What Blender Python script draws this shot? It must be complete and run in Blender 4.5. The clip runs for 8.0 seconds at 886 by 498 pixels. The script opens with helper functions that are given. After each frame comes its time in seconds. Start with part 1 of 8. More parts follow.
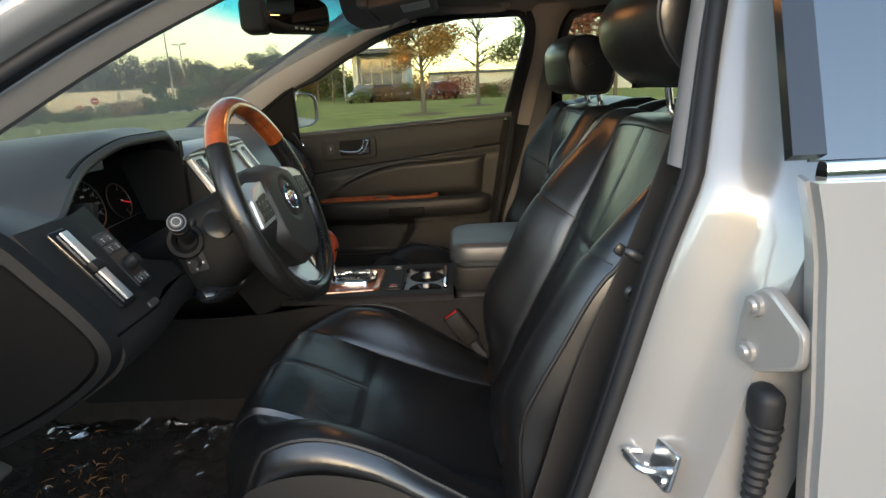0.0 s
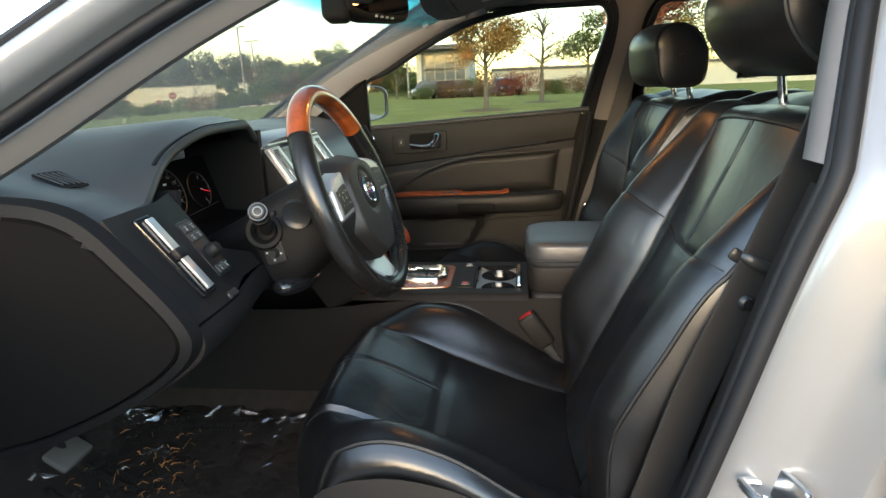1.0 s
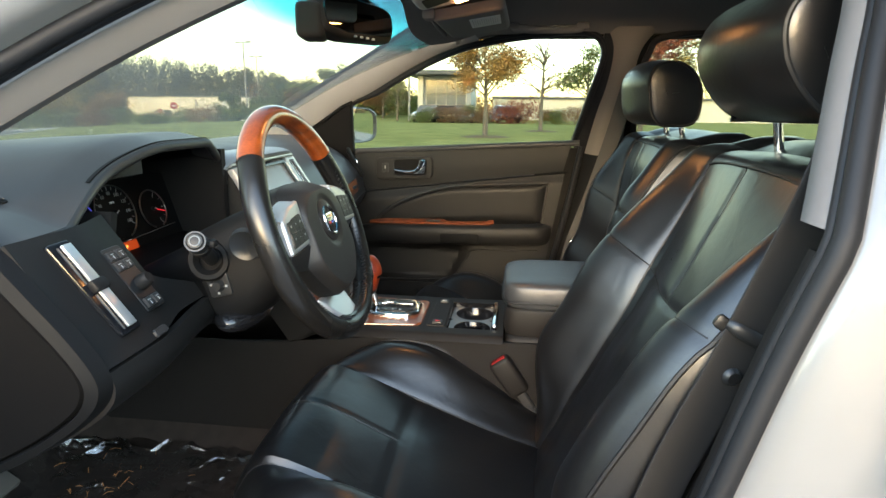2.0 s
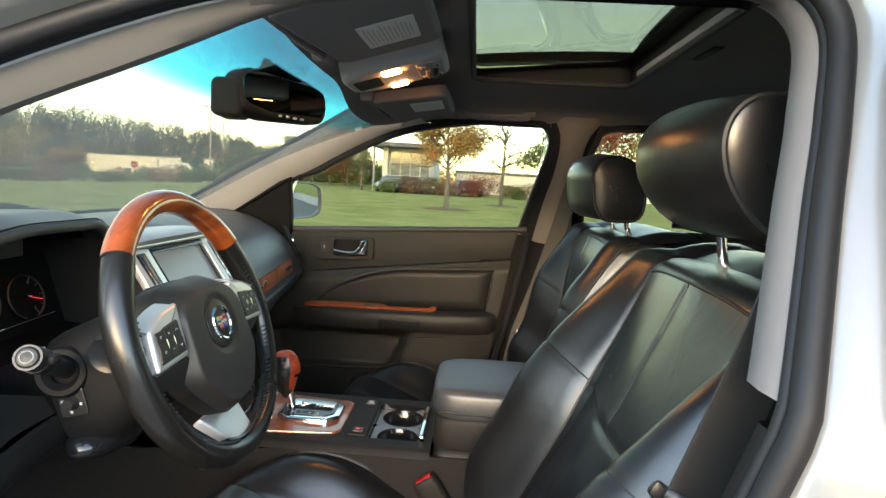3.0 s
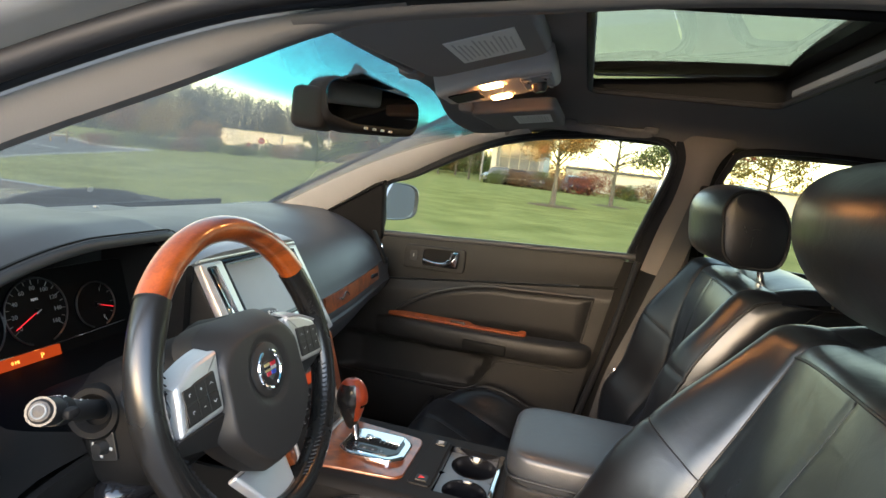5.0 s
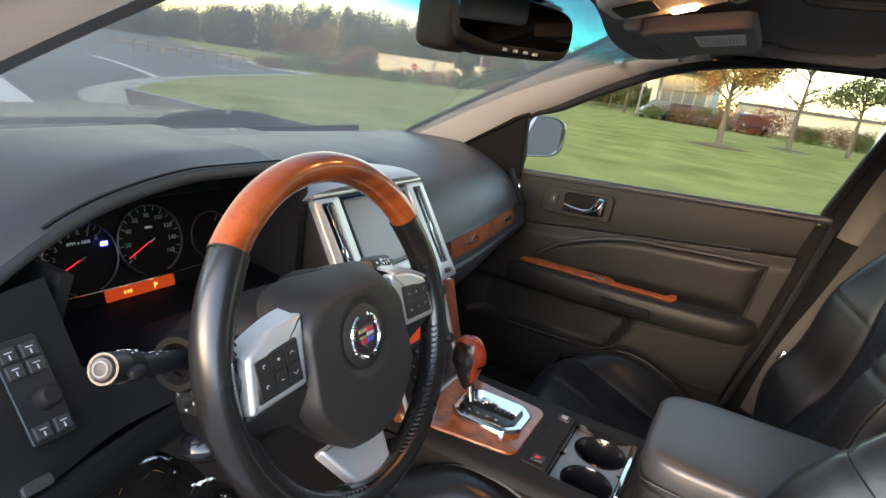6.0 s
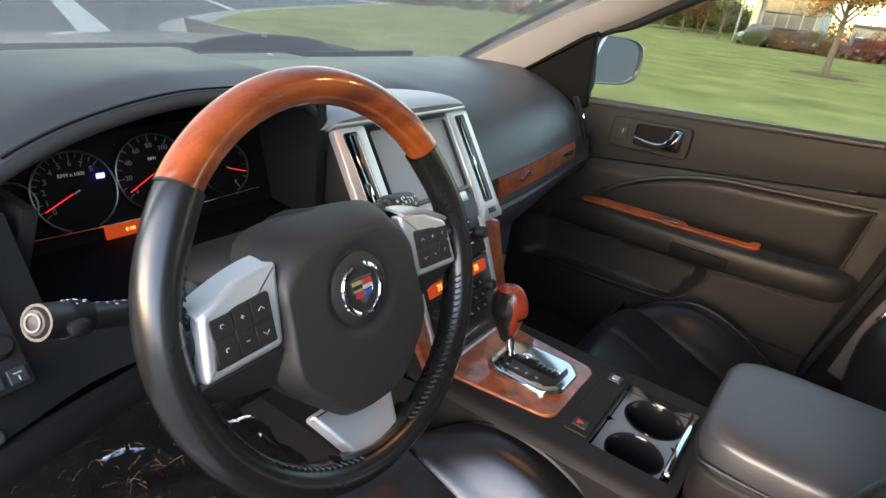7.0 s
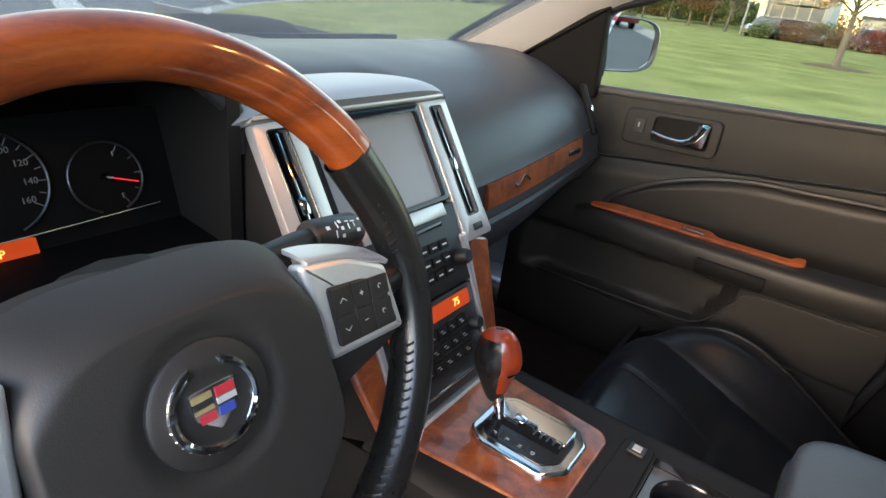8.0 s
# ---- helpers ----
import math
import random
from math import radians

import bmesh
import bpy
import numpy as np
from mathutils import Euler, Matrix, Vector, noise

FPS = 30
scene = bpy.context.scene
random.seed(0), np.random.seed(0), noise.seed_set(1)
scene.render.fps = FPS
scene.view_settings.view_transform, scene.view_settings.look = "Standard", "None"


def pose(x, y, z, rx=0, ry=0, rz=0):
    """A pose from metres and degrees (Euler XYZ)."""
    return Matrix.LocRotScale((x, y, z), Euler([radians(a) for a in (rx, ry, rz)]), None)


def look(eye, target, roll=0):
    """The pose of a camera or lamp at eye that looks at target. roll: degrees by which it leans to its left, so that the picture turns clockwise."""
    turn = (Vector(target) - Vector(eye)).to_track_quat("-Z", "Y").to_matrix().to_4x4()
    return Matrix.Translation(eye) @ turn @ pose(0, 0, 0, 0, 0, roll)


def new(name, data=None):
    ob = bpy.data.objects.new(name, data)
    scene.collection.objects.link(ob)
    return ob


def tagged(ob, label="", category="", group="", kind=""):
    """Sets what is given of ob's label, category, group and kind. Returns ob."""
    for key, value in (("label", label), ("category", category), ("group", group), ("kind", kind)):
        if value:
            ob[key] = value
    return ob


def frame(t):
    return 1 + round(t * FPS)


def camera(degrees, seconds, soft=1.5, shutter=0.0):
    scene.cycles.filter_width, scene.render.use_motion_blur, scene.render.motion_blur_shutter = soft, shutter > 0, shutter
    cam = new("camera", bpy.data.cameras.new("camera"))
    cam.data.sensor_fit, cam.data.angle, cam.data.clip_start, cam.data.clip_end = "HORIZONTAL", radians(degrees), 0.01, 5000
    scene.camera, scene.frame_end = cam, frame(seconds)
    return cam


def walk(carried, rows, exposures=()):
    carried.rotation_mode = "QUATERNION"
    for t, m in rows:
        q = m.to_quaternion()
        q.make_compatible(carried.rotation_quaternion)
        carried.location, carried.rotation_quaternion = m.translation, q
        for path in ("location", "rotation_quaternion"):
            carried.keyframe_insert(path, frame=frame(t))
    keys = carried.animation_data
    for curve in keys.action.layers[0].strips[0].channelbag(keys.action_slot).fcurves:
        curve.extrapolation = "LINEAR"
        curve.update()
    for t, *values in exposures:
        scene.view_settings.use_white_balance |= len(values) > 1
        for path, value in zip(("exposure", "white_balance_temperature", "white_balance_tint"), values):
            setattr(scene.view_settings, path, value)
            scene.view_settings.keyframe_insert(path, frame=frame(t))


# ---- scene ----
cam = camera(74.8, 8.0, soft=1.5)
# seconds, eye, target, roll
PATH = [
    (0, (0.275, -1.313, 1.034), (0.224, 0.612, 0.495), -2.6),
    (0.5, (0.238, -1.295, 1.032), (0.063, 0.617, 0.472), -2.7),
    (1, (0.235, -1.271, 1.024), (-0.013, 0.638, 0.482), -2.4),
    (2.3, (0.278, -1.154, 1.034), (0.078, 0.791, 0.613), 1.7),
    (2.5, (0.284, -1.13, 1.042), (0.11, 0.826, 0.662), 2.1),
    (3, (0.315, -1.076, 1.062), (0.212, 0.909, 0.836), 3.3),
    (3.5, (0.342, -1.027, 1.074), (0.297, 0.97, 0.981), 4.1),
    (4, (0.354, -1.006, 1.074), (0.303, 0.993, 1.025), 4.2),
    (4.5, (0.354, -0.978, 1.096), (0.167, 1.009, 0.968), 5.2),
    (5, (0.316, -0.941, 1.122), (-0.128, 0.988, 0.833), 7.1),
    (5.2, (0.292, -0.921, 1.125), (-0.249, 0.972, 0.776), 7.5),
    (6.3, (0.281, -0.761, 1.12), (-0.631, 0.888, 0.45), 8.8),
    (6.5, (0.282, -0.739, 1.112), (-0.665, 0.864, 0.383), 8.6),
    (7, (0.28, -0.69, 1.102), (-0.704, 0.847, 0.286), 7.6),
    (7.5, (0.247, -0.615, 1.089), (-0.75, 0.902, 0.249), 7.2),
    (8, (0.199, -0.495, 1.061), (-0.793, 1.028, 0.227), 7.3),
]
BRIGHTER = 2.58
EXPOSURES = [(t, e + BRIGHTER, k, g) for t, e, k, g in [(0.0, 1.25, 7750, 14), (1.0, 1.6, 7600, 13), (2.5, 1.98, 7650, 11), (3.5, 1.90, 7950, 16), (4.5, 1.98, 7750, 15), (5.0, 2.05, 7600, 18), (6.5, 2.02, 7500, 23), (8.0, 2.22, 7250, 20)]]
walk(cam, [(t, look(eye, target, roll)) for t, eye, target, roll in PATH], exposures=EXPOSURES)

# ---------------------------------------------------------------- light
SUN_EL, SUN_AZ = 9.0, -172.0   # degrees; azimuth measured from +y towards +x
world = bpy.data.worlds.new("sky_world")
scene.world = world
world.use_nodes = True
wn = world.node_tree
wn.nodes.clear()
w_out = wn.nodes.new("ShaderNodeOutputWorld")
w_bg = wn.nodes.new("ShaderNodeBackground")
w_sky = wn.nodes.new("ShaderNodeTexSky")
w_sky.sky_type = "NISHITA"
w_sky.sun_disc = False
w_sky.sun_elevation = radians(SUN_EL)
w_sky.sun_rotation = radians(SUN_AZ % 360)
w_sky.air_density, w_sky.dust_density, w_sky.ozone_density = 1.0, 0.75, 1.6
w_bg.inputs["Strength"].default_value = 0.15
wn.links.new(w_sky.outputs[0], w_bg.inputs[0])
wn.links.new(w_bg.outputs[0], w_out.inputs[0])
sun_data = bpy.data.lights.new("sun", "SUN")
sun_data.energy, sun_data.angle, sun_data.color = 0.02, radians(40), (1.0, 0.72, 0.50)
sun = new("sun", sun_data)
s_dir = Vector((math.sin(radians(SUN_AZ)) * math.cos(radians(SUN_EL)), math.cos(radians(SUN_AZ)) * math.cos(radians(SUN_EL)), math.sin(radians(SUN_EL))))
sun.matrix_world = look(s_dir * 60, (0, 0, 0))


# ---------------------------------------------------------------- materials
def material(name, base, rough=0.5, metal=0.0, spec=0.5, bump=0.0, bump_scale=400.0, vary=0.12, vary_scale=9.0,
             coat=0.0, kind="noise", tint=None, rough_vary=0.08, sheen=0.0, per_object=0.0):
    m = bpy.data.materials.new(name)
    m.use_nodes = True
    nt = m.node_tree
    b = nt.nodes["Principled BSDF"]
    b.inputs["Metallic"].default_value = metal
    b.inputs["Specular IOR Level"].default_value = spec
    b.inputs["Coat Weight"].default_value = coat
    b.inputs["Coat Roughness"].default_value = 0.06
    b.inputs["Sheen Weight"].default_value = sheen
    tc = nt.nodes.new("ShaderNodeTexCoord")
    big = nt.nodes.new("ShaderNodeTexNoise")
    big.inputs["Scale"].default_value = vary_scale
    big.inputs["Detail"].default_value = 6
    nt.links.new(tc.outputs["Object"], big.inputs["Vector"])
    ramp = nt.nodes.new("ShaderNodeMix")
    ramp.data_type = "RGBA"
    lo = [max(0, c * (1 - vary)) for c in base]
    hi = [min(1, c * (1 + vary)) for c in (tint or base)]
    ramp.inputs[6].default_value, ramp.inputs[7].default_value = (*lo, 1), (*hi, 1)
    nt.links.new(big.outputs["Fac"], ramp.inputs[0])
    colour = ramp.outputs[2]
    if per_object:
        info = nt.nodes.new("ShaderNodeObjectInfo")
        mp = nt.nodes.new("ShaderNodeMapRange")
        mp.inputs["To Min"].default_value, mp.inputs["To Max"].default_value = 1 - per_object, 1 + per_object
        nt.links.new(info.outputs["Random"], mp.inputs["Value"])
        hsv = nt.nodes.new("ShaderNodeHueSaturation")
        nt.links.new(mp.outputs[0], hsv.inputs["Value"])
        nt.links.new(colour, hsv.inputs["Color"])
        colour = hsv.outputs[0]
    nt.links.new(colour, b.inputs["Base Color"])
    rm = nt.nodes.new("ShaderNodeMapRange")
    rm.inputs["To Min"].default_value, rm.inputs["To Max"].default_value = max(0.02, rough - rough_vary), min(1, rough + rough_vary)
    nt.links.new(big.outputs["Fac"], rm.inputs["Value"])
    nt.links.new(rm.outputs[0], b.inputs["Roughness"])
    if bump:
        if kind == "voronoi":
            fine = nt.nodes.new("ShaderNodeTexVoronoi")
            fine.feature = "F1"
            out = "Distance"
        else:
            fine = nt.nodes.new("ShaderNodeTexNoise")
            fine.inputs["Detail"].default_value = 3
            out = "Fac"
        fine.inputs["Scale"].default_value = bump_scale
        nt.links.new(tc.outputs["Object"], fine.inputs["Vector"])
        bp = nt.nodes.new("ShaderNodeBump")
        bp.inputs["Strength"].default_value = bump
        bp.inputs["Distance"].default_value = 0.15 / bump_scale
        nt.links.new(fine.outputs[out], bp.inputs["Height"])
        nt.links.new(bp.outputs[0], b.inputs["Normal"])
    return m


def glass(name, colour=(1, 1, 1), rough=0.0, gloss=0.06):
    """Thin pane: tinted see-through with a Fresnel gloss."""
    m = bpy.data.materials.new(name)
    m.use_nodes = True
    nt = m.node_tree
    nt.nodes.clear()
    out = nt.nodes.new("ShaderNodeOutputMaterial")
    tr = nt.nodes.new("ShaderNodeBsdfTransparent")
    tr.inputs[0].default_value = (*colour, 1)
    gl = nt.nodes.new("ShaderNodeBsdfGlossy")
    gl.inputs["Roughness"].default_value = rough
    lw = nt.nodes.new("ShaderNodeLayerWeight")
    lw.inputs[0].default_value = 0.5
    pw = nt.nodes.new("ShaderNodeMath")
    pw.operation = "POWER"
    pw.inputs[1].default_value = 5.0
    fr = nt.nodes.new("ShaderNodeMath")
    fr.operation = "MULTIPLY_ADD"
    fr.inputs[1].default_value, fr.inputs[2].default_value = 0.55, gloss * 0.3
    nt.links.new(lw.outputs["Facing"], pw.inputs[0])
    nt.links.new(pw.outputs[0], fr.inputs[0])
    mx = nt.nodes.new("ShaderNodeMixShader")
    nt.links.new(fr.outputs[0], mx.inputs[0])
    nt.links.new(tr.outputs[0], mx.inputs[1])
    nt.links.new(gl.outputs[0], mx.inputs[2])
    nt.links.new(mx.outputs[0], out.inputs[0])
    return m


GLOW = 0.25      # share of the lamps and displays against the evening sky


def emitter(name, colour, strength):
    m = bpy.data.materials.new(name)
    m.use_nodes = True
    b = m.node_tree.nodes["Principled BSDF"]
    b.inputs["Base Color"].default_value = (*[c * 0.12 for c in colour], 1)
    b.inputs["Emission Color"].default_value = (*colour, 1)
    b.inputs["Emission Strength"].default_value = strength * GLOW
    return m


def burl(name, dark, light, scale=14.0, stretch=(1, 1, 1)):
    """Lacquered wood veneer with swirling grain."""
    m = bpy.data.materials.new(name)
    m.use_nodes = True
    nt = m.node_tree
    b = nt.nodes["Principled BSDF"]
    tc = nt.nodes.new("ShaderNodeTexCoord")
    mp = nt.nodes.new("ShaderNodeMapping")
    mp.inputs["Scale"].default_value = stretch
    n1 = nt.nodes.new("ShaderNodeTexNoise")
    n1.inputs["Scale"].default_value, n1.inputs["Detail"].default_value, n1.inputs["Distortion"].default_value = scale, 8, 1.6
    n2 = nt.nodes.new("ShaderNodeTexNoise")
    n2.inputs["Scale"].default_value, n2.inputs["Detail"].default_value, n2.inputs["Distortion"].default_value = scale * 7, 4, 3.0
    ad = nt.nodes.new("ShaderNodeMath")
    ad.operation = "MULTIPLY_ADD"
    ad.inputs[1].default_value = 0.35
    cr = nt.nodes.new("ShaderNodeValToRGB")
    cr.color_ramp.elements[0].position, cr.color_ramp.elements[1].position = 0.45, 0.85
    cr.color_ramp.elements[0].color, cr.color_ramp.elements[1].color = (*dark, 1), (*light, 1)
    nt.links.new(tc.outputs["Object"], mp.inputs[0])
    nt.links.new(mp.outputs[0], n1.inputs["Vector"])
    nt.links.new(mp.outputs[0], n2.inputs["Vector"])
    nt.links.new(n2.outputs["Fac"], ad.inputs[0])
    nt.links.new(n1.outputs["Fac"], ad.inputs[2])
    nt.links.new(ad.outputs[0], cr.inputs[0])
    nt.links.new(cr.outputs[0], b.inputs["Base Color"])
    b.inputs["Roughness"].default_value = 0.3
    b.inputs["Coat Weight"].default_value = 1.0
    b.inputs["Coat Roughness"].default_value = 0.05
    return m


LEATHER = material("black_leather", (0.0052, 0.0052, 0.0056), 0.31, spec=0.66, bump=0.28, bump_scale=850, kind="voronoi", vary=0.3, rough_vary=0.08)
DOORLEATHER = material("door_leather", (0.0058, 0.0055, 0.0053), 0.46, spec=0.26, bump=0.3, bump_scale=800, kind="voronoi", vary=0.25)


def creases(m, scale, strength, dist):
    """Adds soft wrinkles under the fine grain of a material."""
    nt = m.node_tree
    grain = next(n for n in nt.nodes if n.bl_idname == "ShaderNodeBump")
    tc = next(n for n in nt.nodes if n.bl_idname == "ShaderNodeTexCoord")
    n1 = nt.nodes.new("ShaderNodeTexNoise")
    n1.inputs["Scale"].default_value, n1.inputs["Detail"].default_value, n1.inputs["Distortion"].default_value = scale, 4, 1.2
    bp = nt.nodes.new("ShaderNodeBump")
    bp.inputs["Strength"].default_value, bp.inputs["Distance"].default_value = strength, dist
    nt.links.new(tc.outputs["Object"], n1.inputs["Vector"])
    nt.links.new(n1.outputs["Fac"], bp.inputs["Height"])
    nt.links.new(bp.outputs[0], grain.inputs["Normal"])


creases(LEATHER, 26.0, 0.09, 0.006)
LEATHER_RIM = material("rim_leather", (0.0085, 0.0078, 0.0072), 0.27, spec=0.50, bump=0.15, bump_scale=1100, kind="voronoi", vary=0.2)
STITCH = material("black_piping", (0.010, 0.0095, 0.0095), 0.5, spec=0.35)
SOFT = material("dash_vinyl", (0.028, 0.027, 0.0275), 0.43, spec=0.55, bump=0.3, bump_scale=1100, kind="voronoi", vary=0.15)
PLASTIC = material("black_plastic", (0.0105, 0.0092, 0.0085), 0.58, spec=0.22, bump=0.25, bump_scale=1300, kind="voronoi", vary=0.15)
WHEELPAD = material("wheel_cover_vinyl", (0.0190, 0.0160, 0.0142), 0.52, spec=0.38, bump=0.35, bump_scale=1100, kind="voronoi", vary=0.15)
KEYPLATE = material("dark_key_plastic", (0.030, 0.028, 0.027), 0.4, spec=0.4)
DIMPRINT = material("dim_print", (0.16, 0.16, 0.155), 0.6)
CUPSILVER = material("cup_plate_grey", (0.17, 0.175, 0.18), 0.34, metal=0.5, vary=0.05)
POST = material("post_chrome", (0.88, 0.88, 0.88), 0.16, metal=1.0, vary=0.03)
DOORVINYL = material("door_vinyl", (0.0165, 0.0160, 0.0150), 0.55, spec=0.28, bump=0.3, bump_scale=1000, kind="voronoi", vary=0.15)
DOORLOW = material("lower_door_vinyl", (0.0125, 0.0118, 0.0112), 0.50, spec=0.30, bump=0.3, bump_scale=1000, kind="voronoi", vary=0.15)
DIALBLACK = material("dial_black", (0.003, 0.003, 0.003), 0.6, spec=0.12)
GLOSSBLACK = material("gloss_black", (0.008, 0.008, 0.009), 0.12, rough_vary=0.04)
BUTTON = material("button_black", (0.012, 0.012, 0.012), 0.38)
CARPET = material("carpet", (0.024, 0.0195, 0.0175), 0.95, spec=0.1, bump=0.9, bump_scale=500, vary=0.35, vary_scale=40)
HEADLINER = material("headliner_cloth", (0.170, 0.162, 0.156), 0.95, bump=0.35, bump_scale=700, vary=0.08)
# lit copy of the pillar plastic: the light is put into its paler grey
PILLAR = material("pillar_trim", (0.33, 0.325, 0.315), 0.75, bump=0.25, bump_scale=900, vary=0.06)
RUBBER = material("seal_rubber", (0.0085, 0.009, 0.0105), 0.60, spec=0.28, vary=0.25, bump=0.15, bump_scale=300)
PAINT = material("pearl_paint", (0.19, 0.184, 0.177), 0.30, metal=0.15, coat=1.0, vary=0.03, rough_vary=0.05)
CHROME = material("chrome", (0.82, 0.82, 0.83), 0.07, metal=1.0, rough_vary=0.03, vary=0.04)
SATIN = material("satin_silver", (0.58, 0.56, 0.54), 0.36, metal=0.7, vary=0.05, bump=0.05, bump_scale=600)
STEEL = material("zinc_steel", (0.55, 0.56, 0.56), 0.25, metal=1.0, vary=0.2, vary_scale=60)
WOOD = burl("burl_wood", (0.085, 0.017, 0.006), (0.33, 0.082, 0.021), 22)
ARMWOOD = burl("armrest_burl", (0.11, 0.020, 0.006), (0.25, 0.058, 0.015), 26)
WOOD_RIM = burl("rim_wood", (0.115, 0.018, 0.0045), (0.36, 0.070, 0.011), 20, (1, 0.35, 1))
BELT = material("belt_webbing", (0.014, 0.0135, 0.0135), 0.75, bump=0.5, bump_scale=900, vary=0.12)
BELT_GREY = material("grey_webbing", (0.055, 0.052, 0.049), 0.75, bump=0.5, bump_scale=900, vary=0.12)
RED = material("red_plastic", (0.55, 0.03, 0.03), 0.4)
WHITE = material("white_print", (0.75, 0.75, 0.73), 0.5)
GREYPRINT = material("grey_print", (0.38, 0.38, 0.37), 0.5)
PAPER = material("label_paper", (0.62, 0.62, 0.60), 0.6)
# darker copies of the pillar plastic: each pillar's shade is put into the colour
PILLAR_SHADED_BEIGE = material("shaded_beige_trim", (0.155, 0.135, 0.118), 0.75, bump=0.25, bump_scale=900, vary=0.06)
PILLAR_SHADED_BROWN = material("shaded_brown_trim", (0.095, 0.088, 0.082), 0.85, bump=0.3, bump_scale=800, vary=0.08)
PILLAR_SHADED_GREY = material("shaded_grey_trim", (0.105, 0.100, 0.100), 0.75, bump=0.25, bump_scale=900, vary=0.06)
ARMVINYL = material("armrest_vinyl", (0.030, 0.032, 0.035), 0.42, spec=0.75, bump=0.45, bump_scale=600, kind="voronoi", vary=0.2)
creases(ARMVINYL, 30.0, 0.10, 0.005)
SIDECARPET = material("console_side_vinyl", (0.0078, 0.0067, 0.0062), 0.75, spec=0.2, bump=0.4, bump_scale=900, vary=0.15)
TRIMBLACK = material("trim_black", (0.0042, 0.0040, 0.0040), 0.62, spec=0.15, bump=0.2, bump_scale=1000, vary=0.15)
GLASS_SIDE = glass("side_glass", (0.455, 0.468, 0.432))
GLASS_WIND = glass("windscreen_glass", (0.405, 0.41, 0.38))


def shade_band(m, colour, z0, z1, z2):
    """Tints the upper part of a pane: clear below z0, deepening to z1 and to z2."""
    nt = m.node_tree
    tr = next(n for n in nt.nodes if n.bl_idname == "ShaderNodeBsdfTransparent")
    clear = tuple(tr.inputs[0].default_value)
    tc = nt.nodes.new("ShaderNodeTexCoord")
    sp = nt.nodes.new("ShaderNodeSeparateXYZ")
    mr = nt.nodes.new("ShaderNodeMapRange")
    mr.inputs["From Min"].default_value, mr.inputs["From Max"].default_value = z0, z2
    cr = nt.nodes.new("ShaderNodeValToRGB")
    cr.color_ramp.elements[0].color = clear
    cr.color_ramp.elements[1].color = (colour[0] * 0.35, colour[1] * 0.50, colour[2] * 0.55, 1)
    mid = cr.color_ramp.elements.new((z1 - z0) / (z2 - z0))
    mid.color = (*colour, 1)
    nt.links.new(tc.outputs["Object"], sp.inputs[0])
    nt.links.new(sp.outputs["Z"], mr.inputs["Value"])
    nt.links.new(mr.outputs[0], cr.inputs[0])
    nt.links.new(cr.outputs[0], tr.inputs[0])


def haze_veil(m, share):
    """Mixes a thin pale veil into a pane, imitating haze and reflected light over its dirt."""
    nt = m.node_tree
    out = next(n for n in nt.nodes if n.bl_idname == "ShaderNodeOutputMaterial")
    was = out.inputs[0].links[0].from_socket
    tr = nt.nodes.new("ShaderNodeBsdfTranslucent")
    tr.inputs[0].default_value = (0.85, 0.85, 0.82, 1)
    noi = nt.nodes.new("ShaderNodeTexNoise")
    noi.inputs["Scale"].default_value = 5.0
    mr = nt.nodes.new("ShaderNodeMapRange")
    mr.inputs["To Min"].default_value, mr.inputs["To Max"].default_value = share * 0.5, share * 1.5
    mx = nt.nodes.new("ShaderNodeMixShader")
    nt.links.new(noi.outputs["Fac"], mr.inputs["Value"])
    nt.links.new(mr.outputs[0], mx.inputs[0])
    nt.links.new(was, mx.inputs[1])
    nt.links.new(tr.outputs[0], mx.inputs[2])
    nt.links.new(mx.outputs[0], out.inputs[0])


# haze seen through the windscreen, put into the glass as a pale translucent share
haze_veil(GLASS_WIND, 0.02)
shade_band(GLASS_WIND, (0.010, 0.33, 0.36), 1.188, 1.208, 1.25)
GLASS_ROOF = glass("sunroof_glass", (0.230, 0.232, 0.185), gloss=0.2)
GLASS_DARK = glass("privacy_glass", (0.10, 0.12, 0.12), gloss=0.55)
LAMP_WARM = emitter("map_lamp_glow", (1.0, 0.45, 0.15), 22.0)
AMBER = emitter("amber_display", (1.0, 0.11, 0.012), 0.065)
BLUE = emitter("blue_telltale", (0.05, 0.07, 1.0), 3.0)
NEEDLE = emitter("red_needle", (0.9, 0.03, 0.05), 0.22)
MIRROR_DIM = material("dimmed_mirror", (0.16, 0.17, 0.17), 0.03, metal=1.0, rough_vary=0.0, vary=0.0)
HOODSILVER = material("hood_silver", (0.32, 0.33, 0.34), 0.42, metal=0.5, vary=0.05, bump=0.1, bump_scale=900)
DIALRING = material("dial_ring_metal", (0.16, 0.16, 0.16), 0.3, metal=1.0)
MIRROR = material("mirror_silver", (0.85, 0.86, 0.86), 0.02, metal=1.0, rough_vary=0.0, vary=0.0)


# ---------------------------------------------------------------- mesh tools
def thing(name, label, category, at=(0, 0, 0), group="", kind=""):
    ob = new(name)
    ob.empty_display_size = 0.05
    ob.location = at
    return tagged(ob, label, category, group, kind)


